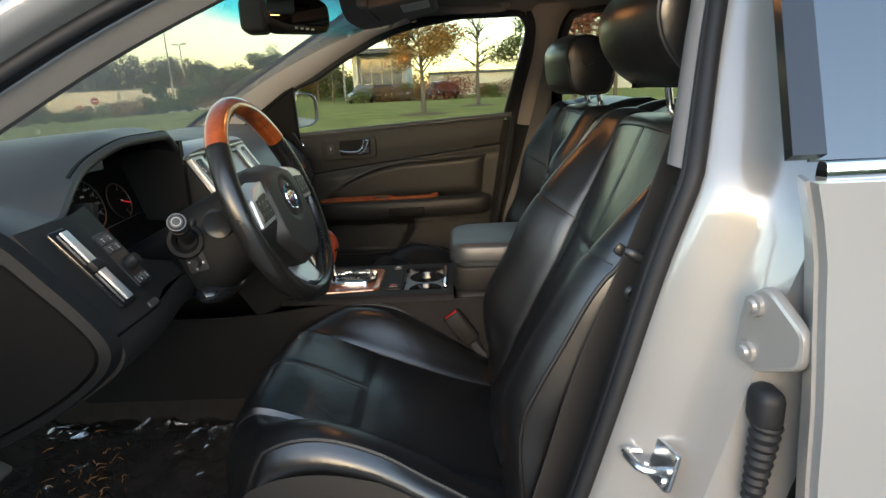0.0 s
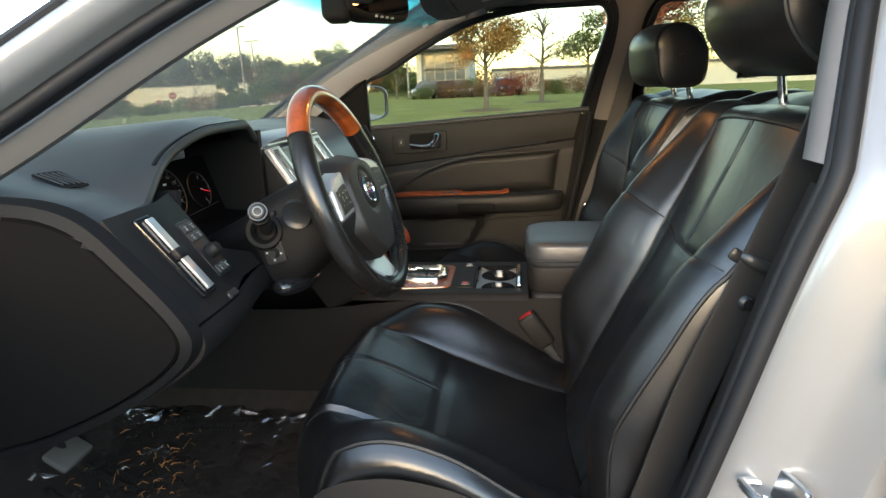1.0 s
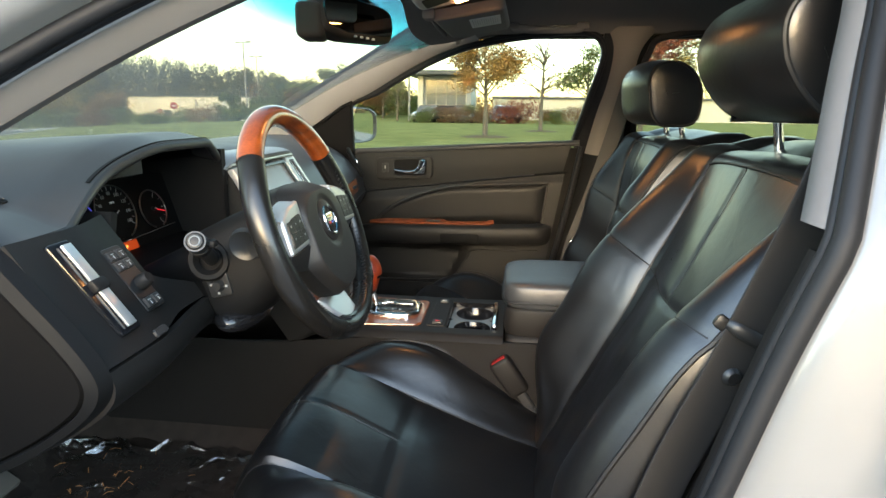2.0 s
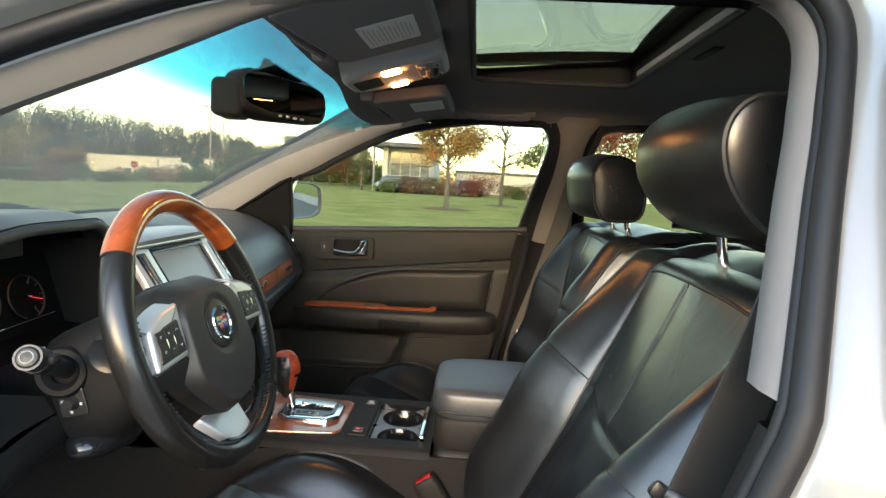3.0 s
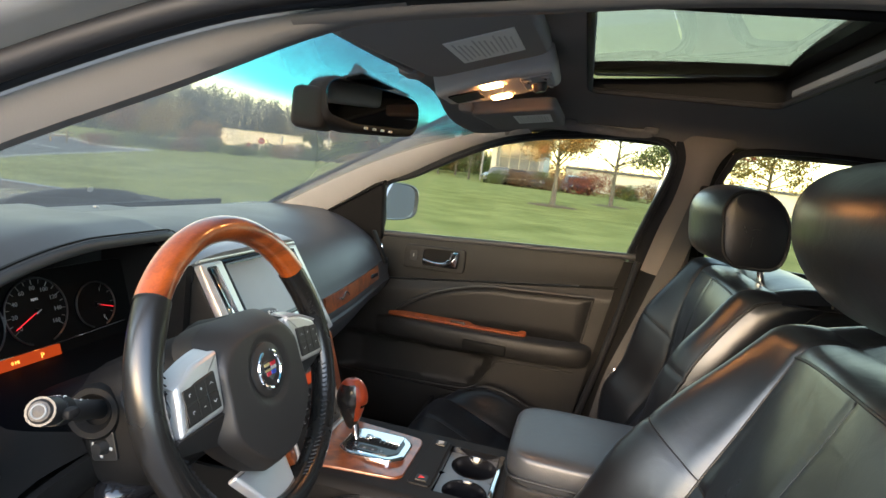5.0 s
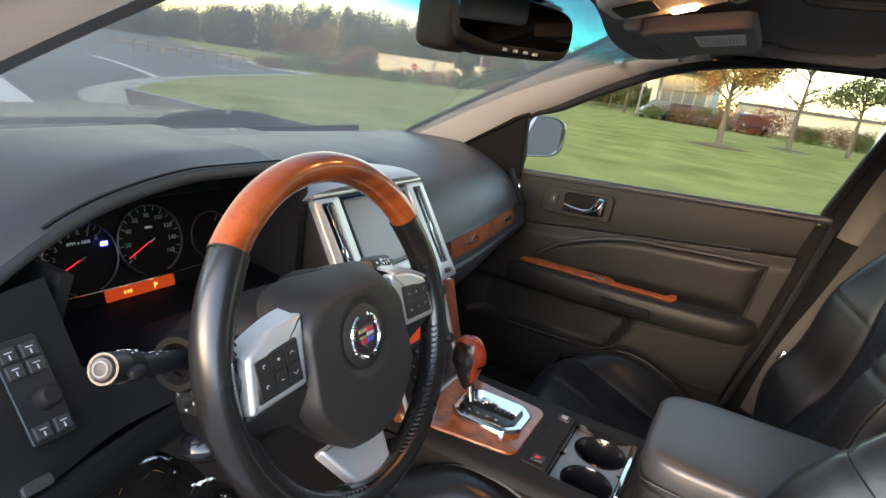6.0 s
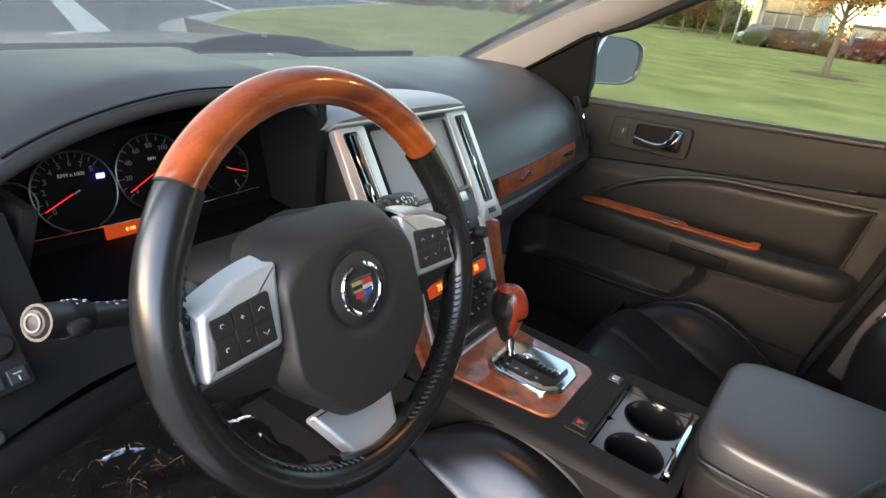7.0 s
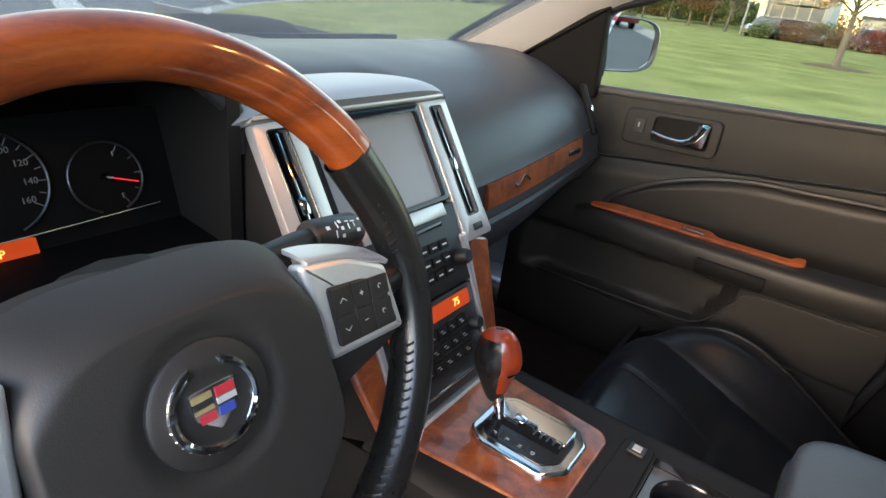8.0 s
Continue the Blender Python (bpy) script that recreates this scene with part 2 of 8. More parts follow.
def part(name, bm, mat, parent=None, label="", sharp=38):
    """One mesh object out of bm (in world coordinates), under a thing or a part."""
    bmesh.ops.recalc_face_normals(bm, faces=bm.faces)
    lim = radians(sharp)
    for e in bm.edges:
        e.smooth = not (len(e.link_faces) == 2 and e.calc_face_angle(0) > lim)
    for f in bm.faces:
        f.smooth = len(f.verts) < 9
    me = bpy.data.meshes.new(name)
    bm.to_mesh(me)
    bm.free()
    me.materials.append(mat)
    ob = new(name, me)
    if parent is not None:
        ob.parent = parent
        if parent.type == "EMPTY":
            ob.matrix_parent_inverse = Matrix.Translation(-parent.location)
    if label:
        ob["label"] = label
    return ob


def V(*c):
    return Vector(c)


def spline(pts, n, closed=False):
    """n points on a smooth curve through pts, evenly by knot."""
    p = [Vector(q) for q in pts]
    k = len(p)
    out = []
    total = k if closed else k - 1
    for i in range(n):
        s = i / (n if closed else n - 1) * total
        j = min(int(s), total - 1)
        f = s - j
        if closed:
            a, b, c, d = p[(j - 1) % k], p[j % k], p[(j + 1) % k], p[(j + 2) % k]
        else:
            b, c = p[j], p[j + 1]
            a = p[j - 1] if j > 0 else b * 2 - c
            d = p[j + 2] if j + 2 < k else c * 2 - b
        out.append(0.5 * ((2 * b) + (c - a) * f + (2 * a - 5 * b + 4 * c - d) * f * f + (3 * b - a - 3 * c + d) * f ** 3))
    return out


def grid(rows, closed=False, caps=False, bm=None):
    """A skin over rows of points; closed: each row is a ring."""
    bm = bm or bmesh.new()
    vs = [[bm.verts.new(p) for p in r] for r in rows]
    n = len(rows[0])
    for i in range(len(rows) - 1):
        for j in range(n if closed else n - 1):
            k = (j + 1) % n
            bm.faces.new((vs[i][j], vs[i][k], vs[i + 1][k], vs[i + 1][j]))
    if caps:
        bm.faces.new(vs[0])
        bm.faces.new(vs[-1][::-1])
    return bm


def sheet(f, nu, nv, thick=0.0, u=(0, 1), v=(0, 1)):
    """Surface f(u, v), made thick along its normals, with closed edges."""
    rows = [[Vector(f(u[0] + (u[1] - u[0]) * i / nu, v[0] + (v[1] - v[0]) * j / nv)) for j in range(nv + 1)] for i in range(nu + 1)]
    if not thick:
        return grid(rows)
    back = []
    for i in range(nu + 1):
        r = []
        for j in range(nv + 1):
            du = rows[min(nu, i + 1)][j] - rows[max(0, i - 1)][j]
            dv = rows[i][min(nv, j + 1)] - rows[i][max(0, j - 1)]
            n = du.cross(dv)
            r.append(rows[i][j] + (n.normalized() * thick if n.length > 1e-12 else Vector((0, 0, 0))))
        back.append(r)
    bm = bmesh.new()
    va = [[bm.verts.new(p) for p in r] for r in rows]
    vb = [[bm.verts.new(p) for p in r] for r in back]
    for i in range(nu):
        for j in range(nv):
            bm.faces.new((va[i][j], va[i][j + 1], va[i + 1][j + 1], va[i + 1][j]))
            bm.faces.new((vb[i][j], vb[i + 1][j], vb[i + 1][j + 1], vb[i][j + 1]))
    rim = [(i, 0) for i in range(nu)] + [(nu, j) for j in range(nv)] + [(i, nv) for i in range(nu, 0, -1)] + [(0, j) for j in range(nv, 0, -1)]
    for k, (i, j) in enumerate(rim):
        a, c = rim[(k + 1) % len(rim)]
        bm.faces.new((va[i][j], va[a][c], vb[a][c], vb[i][j]))
    return bm


def sweep(pts, prof, up=(0, 0, 1), closed=False, ring=True, caps=True, scale=None, bm=None):
    """Carries the 2D profile (side, up) along pts; side = direction x up."""
    up = Vector(up)
    rows = []
    n = len(pts)
    for i, p in enumerate(pts):
        a = pts[i - 1] if (i > 0 or closed) else pts[i]
        b = pts[(i + 1) % n] if (i < n - 1 or closed) else pts[i]
        d = (Vector(b) - Vector(a)).normalized()
        side = d.cross(up).normalized()
        u2 = side.cross(d).normalized()
        s = scale(i / max(1, n - 1)) if scale else 1
        rows.append([Vector(p) + side * x * s + u2 * y * s for x, y in prof])
    if closed:
        rows.append(rows[0])
    bm = grid(rows, ring, caps and ring and not closed, bm)
    if closed:
        bmesh.ops.remove_doubles(bm, verts=bm.verts, dist=1e-6)
    return bm


def circle(r, n=10, rx=None):
    return [((rx or r) * math.cos(2 * math.pi * i / n), r * math.sin(2 * math.pi * i / n)) for i in range(n)]


def tube(pts, r, n=10, closed=False, up=(0, 0.03, 1), caps=True, scale=None, bm=None):
    return sweep(pts, circle(r, n), up, closed, True, caps, scale, bm)


def rbox(c, s, r=0.004, seg=2, m=None):
    """A block with rounded edges: centre, size, radius."""
    bm = bmesh.new()
    bmesh.ops.create_cube(bm, size=1)
    bmesh.ops.scale(bm, vec=s, verts=bm.verts)
    if r:
        bmesh.ops.bevel(bm, geom=bm.edges[:], offset=r, segments=seg, affect="EDGES", profile=0.5)
    bmesh.ops.transform(bm, matrix=Matrix.Translation(c) @ (m or Matrix()), verts=bm.verts)
    return bm


def rpoly(pts, r, seg=5):
    """A 2D outline with rounded corners; r: one radius or one a corner."""
    out = []
    n = len(pts)
    for i in range(n):
        rr = r[i] if isinstance(r, (list, tuple)) else r
        p, a, b = Vector(pts[i]), Vector(pts[i - 1]), Vector(pts[(i + 1) % n])
        da, db = (a - p), (b - p)
        rr = min(rr, da.length * 0.49, db.length * 0.49)
        if rr <= 1e-5:
            out.append(p)
            continue
        s, e = p + da.normalized() * rr, p + db.normalized() * rr
        for k in range(seg + 1):
            f = k / seg
            out.append(s * (1 - f) ** 2 + p * 2 * f * (1 - f) + e * f * f)
    return [(q[0], q[1]) for q in out]


def plate(outline, m, thick, bev=0.0, seg=2, hole=None, bm=None):
    """A 2D outline raised by thick along local z of m, its upper rim rounded; hole: an inner outline of as many points."""
    bm = bm or bmesh.new()
    M = m

    def inset(o, d):
        res = []
        for i, p in enumerate(o):
            a, b = Vector(o[i - 1]), Vector(o[(i + 1) % len(o)])
            t = b - a
            if t.length < 1e-9:
                res.append(Vector(p))
                continue
            nrm = Vector((-t[1], t[0])).normalized()
            res.append(Vector(p) + nrm * d * area)
        return res
    s = sum(outline[i - 1][0] * outline[i][1] - outline[i][0] * outline[i - 1][1] for i in range(len(outline)))
    area = 1 if s > 0 else -1
    rings = [([Vector(p) for p in outline], 0.0), ([Vector(p) for p in outline], thick - bev)]
    if bev:
        for k in range(1, seg + 1):
            a = math.pi / 2 * k / seg
            rings.append((inset(outline, bev * (1 - math.cos(a))), thick - bev + bev * math.sin(a)))
    rows = [[M @ Vector((p[0], p[1], z)) for p in o] for o, z in rings]
    if hole:
        rows.append([M @ Vector((p[0], p[1], thick)) for p in hole])
        rows.append([M @ Vector((p[0], p[1], 0)) for p in hole])
        rows.append(rows[0])
        grid(rows, True, False, bm)
        bmesh.ops.remove_doubles(bm, verts=bm.verts, dist=1e-7)
    else:
        grid(rows, True, True, bm)
    return bm


def basis(o, x, y):
    """A frame at o whose local x and y run along the given ways."""
    x, y = Vector(x).normalized(), Vector(y)
    z = x.cross(y).normalized()
    y = z.cross(x)
    return Matrix.Translation(o) @ Matrix((x, y, z)).transposed().to_4x4()


def lathe(prof, m, n=24, bm=None):
    """Turns (radius, height) points round local z of m."""
    rows = [[m @ Vector((r * math.cos(2 * math.pi * j / n), r * math.sin(2 * math.pi * j / n), h)) for j in range(n)] for r, h in prof]
    return grid(rows, True, False, bm)


def mirror_y(bm, y0=0.0):
    bmesh.ops.transform(bm, matrix=Matrix.Translation((0, 2 * y0, 0)) @ Matrix.Diagonal((1, -1, 1, 1)), verts=bm.verts)
    return bm


def sstep(a, b, x):
    t = min(1, max(0, (x - a) / (b - a)))
    return t * t * (3 - 2 * t)


def lerp(a, b, t):
    return a + (b - a) * t


def table(pairs, x):
    """Smooth reading of y at x from sorted (x, y) pairs."""
    if x <= pairs[0][0]:
        return pairs[0][1]
    for (x0, y0), (x1, y1) in zip(pairs, pairs[1:]):
        if x <= x1:
            return lerp(y0, y1, sstep(x0, x1, x))
    return pairs[-1][1]


def text_mesh(body, m, size, depth=0.0003):
    """A bmesh of built-in letters, centred, lying on local xy of m."""
    cu = bpy.data.curves.new("letters", "FONT")
    cu.body, cu.size, cu.align_x, cu.align_y, cu.extrude = body, size, "CENTER", "CENTER", depth
    cu.resolution_u = 2
    ob = bpy.data.objects.new("letters", cu)
    me = ob.to_mesh()
    bm = bmesh.new()
    bm.from_mesh(me)
    ob.to_mesh_clear()
    bpy.data.objects.remove(ob)
    bpy.data.curves.remove(cu)
    bmesh.ops.transform(bm, matrix=m, verts=bm.verts)
    return bm


# ================================================================ the car's shell
# x runs to the rear, y to the passenger's side, z up; the car's middle is y = 0
def side_y(z):
    """Half width of the door openings at height z: upright below the belt, leaning in above it."""
    return 0.745 - 0.53 * max(0.0, z - 0.94)


def opening(n=110):
    """The seal line of the driver's door opening, from the foot of the windscreen pillar over the roof rail and down the centre pillar."""
    xz = [(-0.60, 0.81), (-0.46, 0.900), (-0.30, 0.990), (-0.12, 1.102), (0.05, 1.184), (0.16, 1.213), (0.28, 1.229), (0.38, 1.240),
          (0.475, 1.243), (0.540, 1.231), (0.566, 1.195), (0.552, 1.125), (0.533, 1.06), (0.502, 0.95), (0.470, 0.85), (0.430, 0.70), (0.393, 0.57), (0.345, 0.42), (0.32, 0.33)]
    return [V(x, -side_y(z), z) for x, _, z in spline([(a, 0, b) for a, b in xz], n)]


def opening_frame(i, pts):
    """Outward way of the opening in the car's side, and the way out of the car, at point i."""
    a, b = pts[max(0, i - 1)], pts[min(len(pts) - 1, i + 1)]
    d = (b - a).normalized()
    out = V(0, -1, 0)
    n = out.cross(d).normalized()
    if n.dot(pts[i] - V(0.15, pts[i].y, 0.8)) < 0:
        n = -n
    return n, out


def opening_skin(prof, lo=0.0, hi=1.0):
    """A band along the opening; prof gives (outward, out of the car) offsets, or a function of the share of the way."""
    pts = opening()
    n = len(pts)
    rows = []
    for i in range(n):
        if lo <= i / (n - 1) <= hi:
            nn, out = opening_frame(i, pts)
            pr = prof(i / (n - 1)) if callable(prof) else prof
            rows.append([pts[i] + nn * a + out * b for a, b in pr])
    return grid(rows)


body = thing("car_body", "pearl white sedan body shell with open driver door aperture", "car", (0.3, 0, 0), kind="structure")

# painted jamb round the opening, rolling from the seal flange to the outer skin
def jamb(s):
    kb = sstep(0.50, 0.60, s)
    post = [(0.012, 0.012), (0.014, 0.020), (0.022, 0.028), (0.040, 0.036), (0.060, 0.044), (0.072, 0.050), (0.082, 0.068), (0.092, 0.082), (0.12, 0.086), (0.165, 0.088)]
    w, d = 0.10, 0.085
    slim = [(0.012, 0.012), (0.015, 0.022), (0.017, 0.029), (0.020, 0.037), (0.025, 0.043), (0.031, 0.047), (0.036, 0.049), (0.042, 0.049), (0.047, 0.046), (0.051, 0.040)]
    k = sstep(0.27, 0.40, s)
    wide = [(0.012, 0.012), (0.016, 0.024), (0.018, d * 0.35), (0.022, d * 0.52), (0.030, d * 0.60), (0.036, d * 0.72), (0.040, d * 0.9), (0.05, d), (w * 0.7 + 0.01, d + 0.006), (w + 0.02, d - 0.004)]
    return [(lerp(lerp(a[0], b[0], k), c[0], kb), lerp(lerp(a[1], b[1], k), c[1], kb)) for a, b, c in zip(slim, wide, post)]


part("door_jamb", opening_skin(jamb), PAINT, body, "pearl painted door jamb")
drip = opening()[:24]
part("drip_strip", tube([p + opening_frame(i, opening())[0] * 0.054 + V(0, -0.038, 0) for i, p in enumerate(drip)], 0.006, 8, up=(0, 1, 0.01)), RUBBER, body, "black drip strip along the pillar")


def seal_ring(r, a, b):
    pts = opening()
    path = []
    for i in range(len(pts)):
        nn, out = opening_frame(i, pts)
        path.append(pts[i] + nn * a + out * b)
    return tube(path, r, 10, up=(0, 1, 0.01))


seal = part("door_seal", seal_ring(0.0090, 0.006, 0.010), RUBBER, body, "black rubber door seal")
part("seal_lip", seal_ring(0.0045, 0.002, -0.003), RUBBER, seal)
part("seal_flange", opening_skin([(0.002, -0.006), (0.010, 0.0), (0.014, 0.014)]), RUBBER, seal)

# driver's windscreen pillar trim and centre pillar trim, inside the seal
def front_post(s):
    """Trim of the windscreen pillar, thinning out into the roof rail."""
    k = sstep(0.20, 0.295, s)
    a = [(-0.004, -0.006), (-0.016, -0.012), (-0.026, -0.022), (-0.027, -0.032), (-0.012, -0.042), (0.02, -0.046)]
    b = [(-0.004, -0.004), (-0.008, -0.009), (-0.0085, -0.014), (-0.0075, -0.024), (0.011, -0.049), (0.05, -0.078)]
    return [(lerp(p[0], q[0], k), lerp(p[1], q[1], k)) for p, q in zip(a, b)]


part("windscreen_pillar_trim", opening_skin(front_post, 0.0, 0.30), PILLAR_SHADED_BROWN, body, "windscreen pillar trim with shade put into its grey")
part("roof_rail_trim", opening_skin([(-0.006, -0.004), (-0.010, -0.010), (-0.009, -0.024), (0.010, -0.05), (0.05, -0.08)], 0.25, 0.505), PILLAR_SHADED_BROWN, body)
part("centre_pillar_trim", opening_skin([(0.004, -0.002), (-0.002, -0.008), (-0.006, -0.020), (-0.004, -0.040), (0.008, -0.056), (0.06, -0.07), (0.12, -0.072)], 0.50, 0.73), PILLAR_SHADED_GREY, body, "centre pillar trim with shade put into its grey")
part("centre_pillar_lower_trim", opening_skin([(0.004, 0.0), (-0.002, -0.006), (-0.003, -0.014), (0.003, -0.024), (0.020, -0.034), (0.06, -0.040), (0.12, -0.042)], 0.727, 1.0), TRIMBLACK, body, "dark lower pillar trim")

# outer skin: sill, roof, rear quarter and bonnet
def roof_skin(u, v):
    x = lerp(0.11, 2.0, u)
    y = lerp(-0.60, 0.60, v)
    z = 1.415 - 0.20 * (abs(y) / 0.60) ** 3 * 0.55 - 0.10 * ((x - 0.75) / 1.0) ** 2
    return (x, y, z)


bm = bmesh.new()
rows = []
for i in range(25):
    rows.append([Vector(roof_skin(i / 24, j / 24)) for j in range(25)])
grid(rows, bm=bm)
dead = [f for f in bm.faces if 0.27 < f.calc_center_median().x < 0.70 and abs(f.calc_center_median().y) < 0.33]
bmesh.ops.delete(bm, geom=dead, context="FACES")
part("roof_panel", bm, PAINT, body)


def bonnet(u, v):
    y = lerp(-0.80, 0.80, v)
    x = lerp(-2.15, -0.93 + 0.10 * (y / 0.8) ** 2, u)
    z = lerp(0.74, 0.915, u ** 0.6) - 0.05 * (abs(y) / 0.8) ** 4 + 0.012 * sstep(0.35, 0.42, abs(y)) * (1 - sstep(0.42, 0.6, abs(y)))
    return (x, y, z)


part("bonnet", sheet(bonnet, 16, 24, 0.012), PAINT, body, "pearl white bonnet")
part("front_wing", sheet(lambda u, v: (lerp(-2.1, -0.62, u), lerp(-0.80, -0.90, math.sin(v * 1.6)), lerp(0.86, 0.25, v)), 8, 8, 0.01), PAINT, body)
part("front_wing", sheet(lambda u, v: (lerp(-2.1, -0.62, u), lerp(0.80, 0.90, math.sin(v * 1.6)), lerp(0.86, 0.25, v)), 8, 8, 0.01), PAINT, body)
part("sill", rbox((-0.1, -0.80, 0.28), (1.3, 0.16, 0.14), 0.03, 3), PAINT, body)
part("sill", rbox((0.6, 0.82, 0.28), (2.7, 0.12, 0.14), 0.03, 3), PAINT, body)
part("passenger_side_skin", sheet(lambda u, v: (lerp(-0.62, 2.2, u), 0.90 - 0.05 * v ** 2, lerp(0.30, 0.845, v)), 12, 8, 0.01), PAINT, body)
part("boot_and_tail", sheet(lambda u, v: (lerp(2.0, 2.75, u), lerp(-0.85, 0.85, v), 1.02 - 0.1 * u - 0.05 * abs(v - 0.5)), 6, 8, 0.02), PAINT, body)
part("firewall", sheet(lambda u, v: (-0.86, lerp(-0.75, 0.75, u), lerp(0.15, 0.92, v)), 2, 2, 0.02), PLASTIC, body)
part("rear_bulkhead", sheet(lambda u, v: (1.72, lerp(-0.75, 0.75, u), lerp(0.15, 0.95, v)), 2, 2, 0.02), PLASTIC, body)

# rear door beside the centre pillar
rear_door = thing("rear_door", "closed pearl white rear door with dark tinted glass", "car door", (1.0, -0.86, 0.3))


def rear_skin(u, v):
    z = lerp(0.33, 0.953, v)
    x = lerp(0.552 + 0.012 * math.sin(math.pi * (z - 0.33) / 0.62) - 0.010 * sstep(0.90, 0.953, z), 1.65, u)
    y = -0.900 + 0.026 * sstep(0.60, 0.95, z) + 0.012 * math.exp(-((z - 0.70) / 0.05) ** 2) * 0.3
    return (x, y, z)


part("door_skin", sheet(rear_skin, 16, 20, 0.012), PAINT, rear_door)
part("door_edge", sheet(lambda u, v: Vector(rear_skin(0, v)) + V(0.010 * u - 0.003, 0.030 * u, 0), 3, 20, 0.004), PAINT, rear_door)
part("window_frame", sheet(lambda u, v: (lerp(0.534, 0.560, u) + lerp(0, 0.030, v), -(0.866 - 0.53 * (lerp(0.966, 1.27, v) - 0.94)), lerp(0.966, 1.27, v)), 3, 10, 0.012), GLOSSBLACK, rear_door, "black window frame")
part("window_glass", sheet(lambda u, v: (lerp(0.553 + 0.028 * v, 1.45, u), -(0.863 - 0.53 * (lerp(0.964, 1.28, v) - 0.94)), lerp(0.964, 1.28, v)), 3, 8, 0.004), GLASS_DARK, rear_door, "dark tinted rear glass")
part("belt_moulding", sweep([V(0.553, -0.870, 0.959), V(1.0, -0.874, 0.964), V(1.6, -0.870, 0.967)], rpoly([(-0.008, -0.008), (0.008, -0.008), (0.006, 0.008), (-0.006, 0.008)], 0.004, 3)), CHROME, rear_door, "bright chrome belt moulding")
part("inner_card", sheet(lambda u, v: (lerp(0.62, 1.6, u), -0.74, lerp(0.3, 0.95, v)), 4, 4, 0.02), DOORVINYL, rear_door)
hinge = part("hinge_bracket", plate(rpoly([(-0.034, 0.026), (-0.008, 0.046), (0.036, 0.016), (0.036, -0.016), (-0.016, -0.042), (-0.038, -0.026)], 0.012), basis((0.550, -0.843, 0.812), (0.264, -0.96, 0), (0, 0, 1)), 0.009, 0.004), PAINT, rear_door, "painted upper door hinge")
for dx, dz in ((-0.016, 0.024), (-0.020, -0.022)):
    part("hinge_bolt", lathe([(0.0, 0.013), (0.005, 0.013), (0.0065, 0.010), (0.0100, 0.0095), (0.011, 0.0)], basis((0.546 + dx * 0.264, -0.843 - dx * 0.96, 0.812 + dz), (0.264, -0.96, 0), (0, 0, 1)), 10), PAINT, hinge)
boot_path = [V(0.549 - 0.006 * k / 36, -0.846, 0.728 - 0.0022 * k) for k in range(40)]
boot = part("wiring_boot", tube(boot_path, 0.0135, 12, up=(0, 1, 0), scale=lambda s: 1.0 - 0.35 * s + 0.09 * math.sin(s * 18 * math.pi)), RUBBER, rear_door, "ribbed black wiring boot")
part("boot_flange", rbox((0.548, -0.842, 0.742), (0.026, 0.034, 0.042), 0.011, 3), RUBBER, boot)

# the driver's own door, swung wide open ahead of the opening
fd = thing("front_door", "driver door swung wide open", "car door", (-0.63, -0.88, 0.35))
DA = radians(68)
FD = Matrix.Translation((-0.63, -0.86, 0)) @ Matrix.Rotation(-DA, 4, "Z")      # local x along the door from its hinge
part("door_skin", sheet(lambda u, v: FD @ V(lerp(0.0, 1.12, u), -0.06 - 0.02 * math.sin(math.pi * v), lerp(0.30, 0.93, v)), 10, 8, 0.01), PAINT, fd)
part("inner_panel", sheet(lambda u, v: FD @ V(lerp(0.02, 1.10, u), 0.06 + 0.02 * math.sin(math.pi * v), lerp(0.30, 0.92, v)), 10, 8, 0.01), DOORVINYL, fd)
part("window_frame", sweep([FD @ V(0.05, 0, 0.92), FD @ V(0.42, 0.05, 1.12), FD @ V(0.72, 0.12, 1.24), FD @ V(1.02, 0.13, 1.25), FD @ V(1.12, 0.05, 1.08), FD @ V(1.11, 0, 0.92)], circle(0.02, 8), (0, 0.3, 1)), RUBBER, fd)
part("door_edge", sheet(lambda u, v: FD @ V(1.11, lerp(-0.07, 0.07, u), lerp(0.30, 0.92, v)), 3, 6, 0.01), PAINT, fd)

striker = thing("door_striker", "zinc plated door striker loop on the pillar", "striker", (0.476, -0.792, 0.652))
SM = basis((0.476, -0.792, 0.652), (0.264, -0.96, 0), (0.25, 0.05, 1))
part("striker_plate", plate(rpoly([(-0.026, -0.022), (0.026, -0.022), (0.026, 0.022), (-0.026, 0.022)], 0.006), SM, 0.005, 0.0015), STEEL, striker)
loop = [SM @ V(-0.018, 0.0, 0.004), SM @ V(-0.018, 0.0, 0.026), SM @ V(-0.012, 0, 0.034), SM @ V(0.012, 0, 0.034), SM @ V(0.018, 0, 0.026), SM @ V(0.018, 0, 0.004)]
part("striker_loop", tube(spline(loop, 20), 0.0045, 8, up=(0.2, 0.1, 1)), STEEL, striker)
for sx in (-0.015, 0.015):
    part("striker_screw", lathe([(0.0, 0.009), (0.005, 0.009), (0.0065, 0.006), (0.007, 0.0045)], SM @ Matrix.Translation((sx, -0.013, 0)), 10), STEEL, striker)

# floor and tunnel
part("cabin_floor", sheet(lambda u, v: (lerp(-0.85, 1.7, u), lerp(-0.74, 0.74, v), 0.27 + 0.22 * sstep(0.10, 0.0, u) * 0.8 + 0.16 * math.exp(-((lerp(-0.74, 0.74, v)) / 0.12) ** 4)), 30, 40, 0.02), CARPET, body, "dark brown carpeted cabin floor")
part("under_tray", rbox((0.3, 0, 0.2), (4.6, 1.5, 0.02), 0.0), PLASTIC, body)
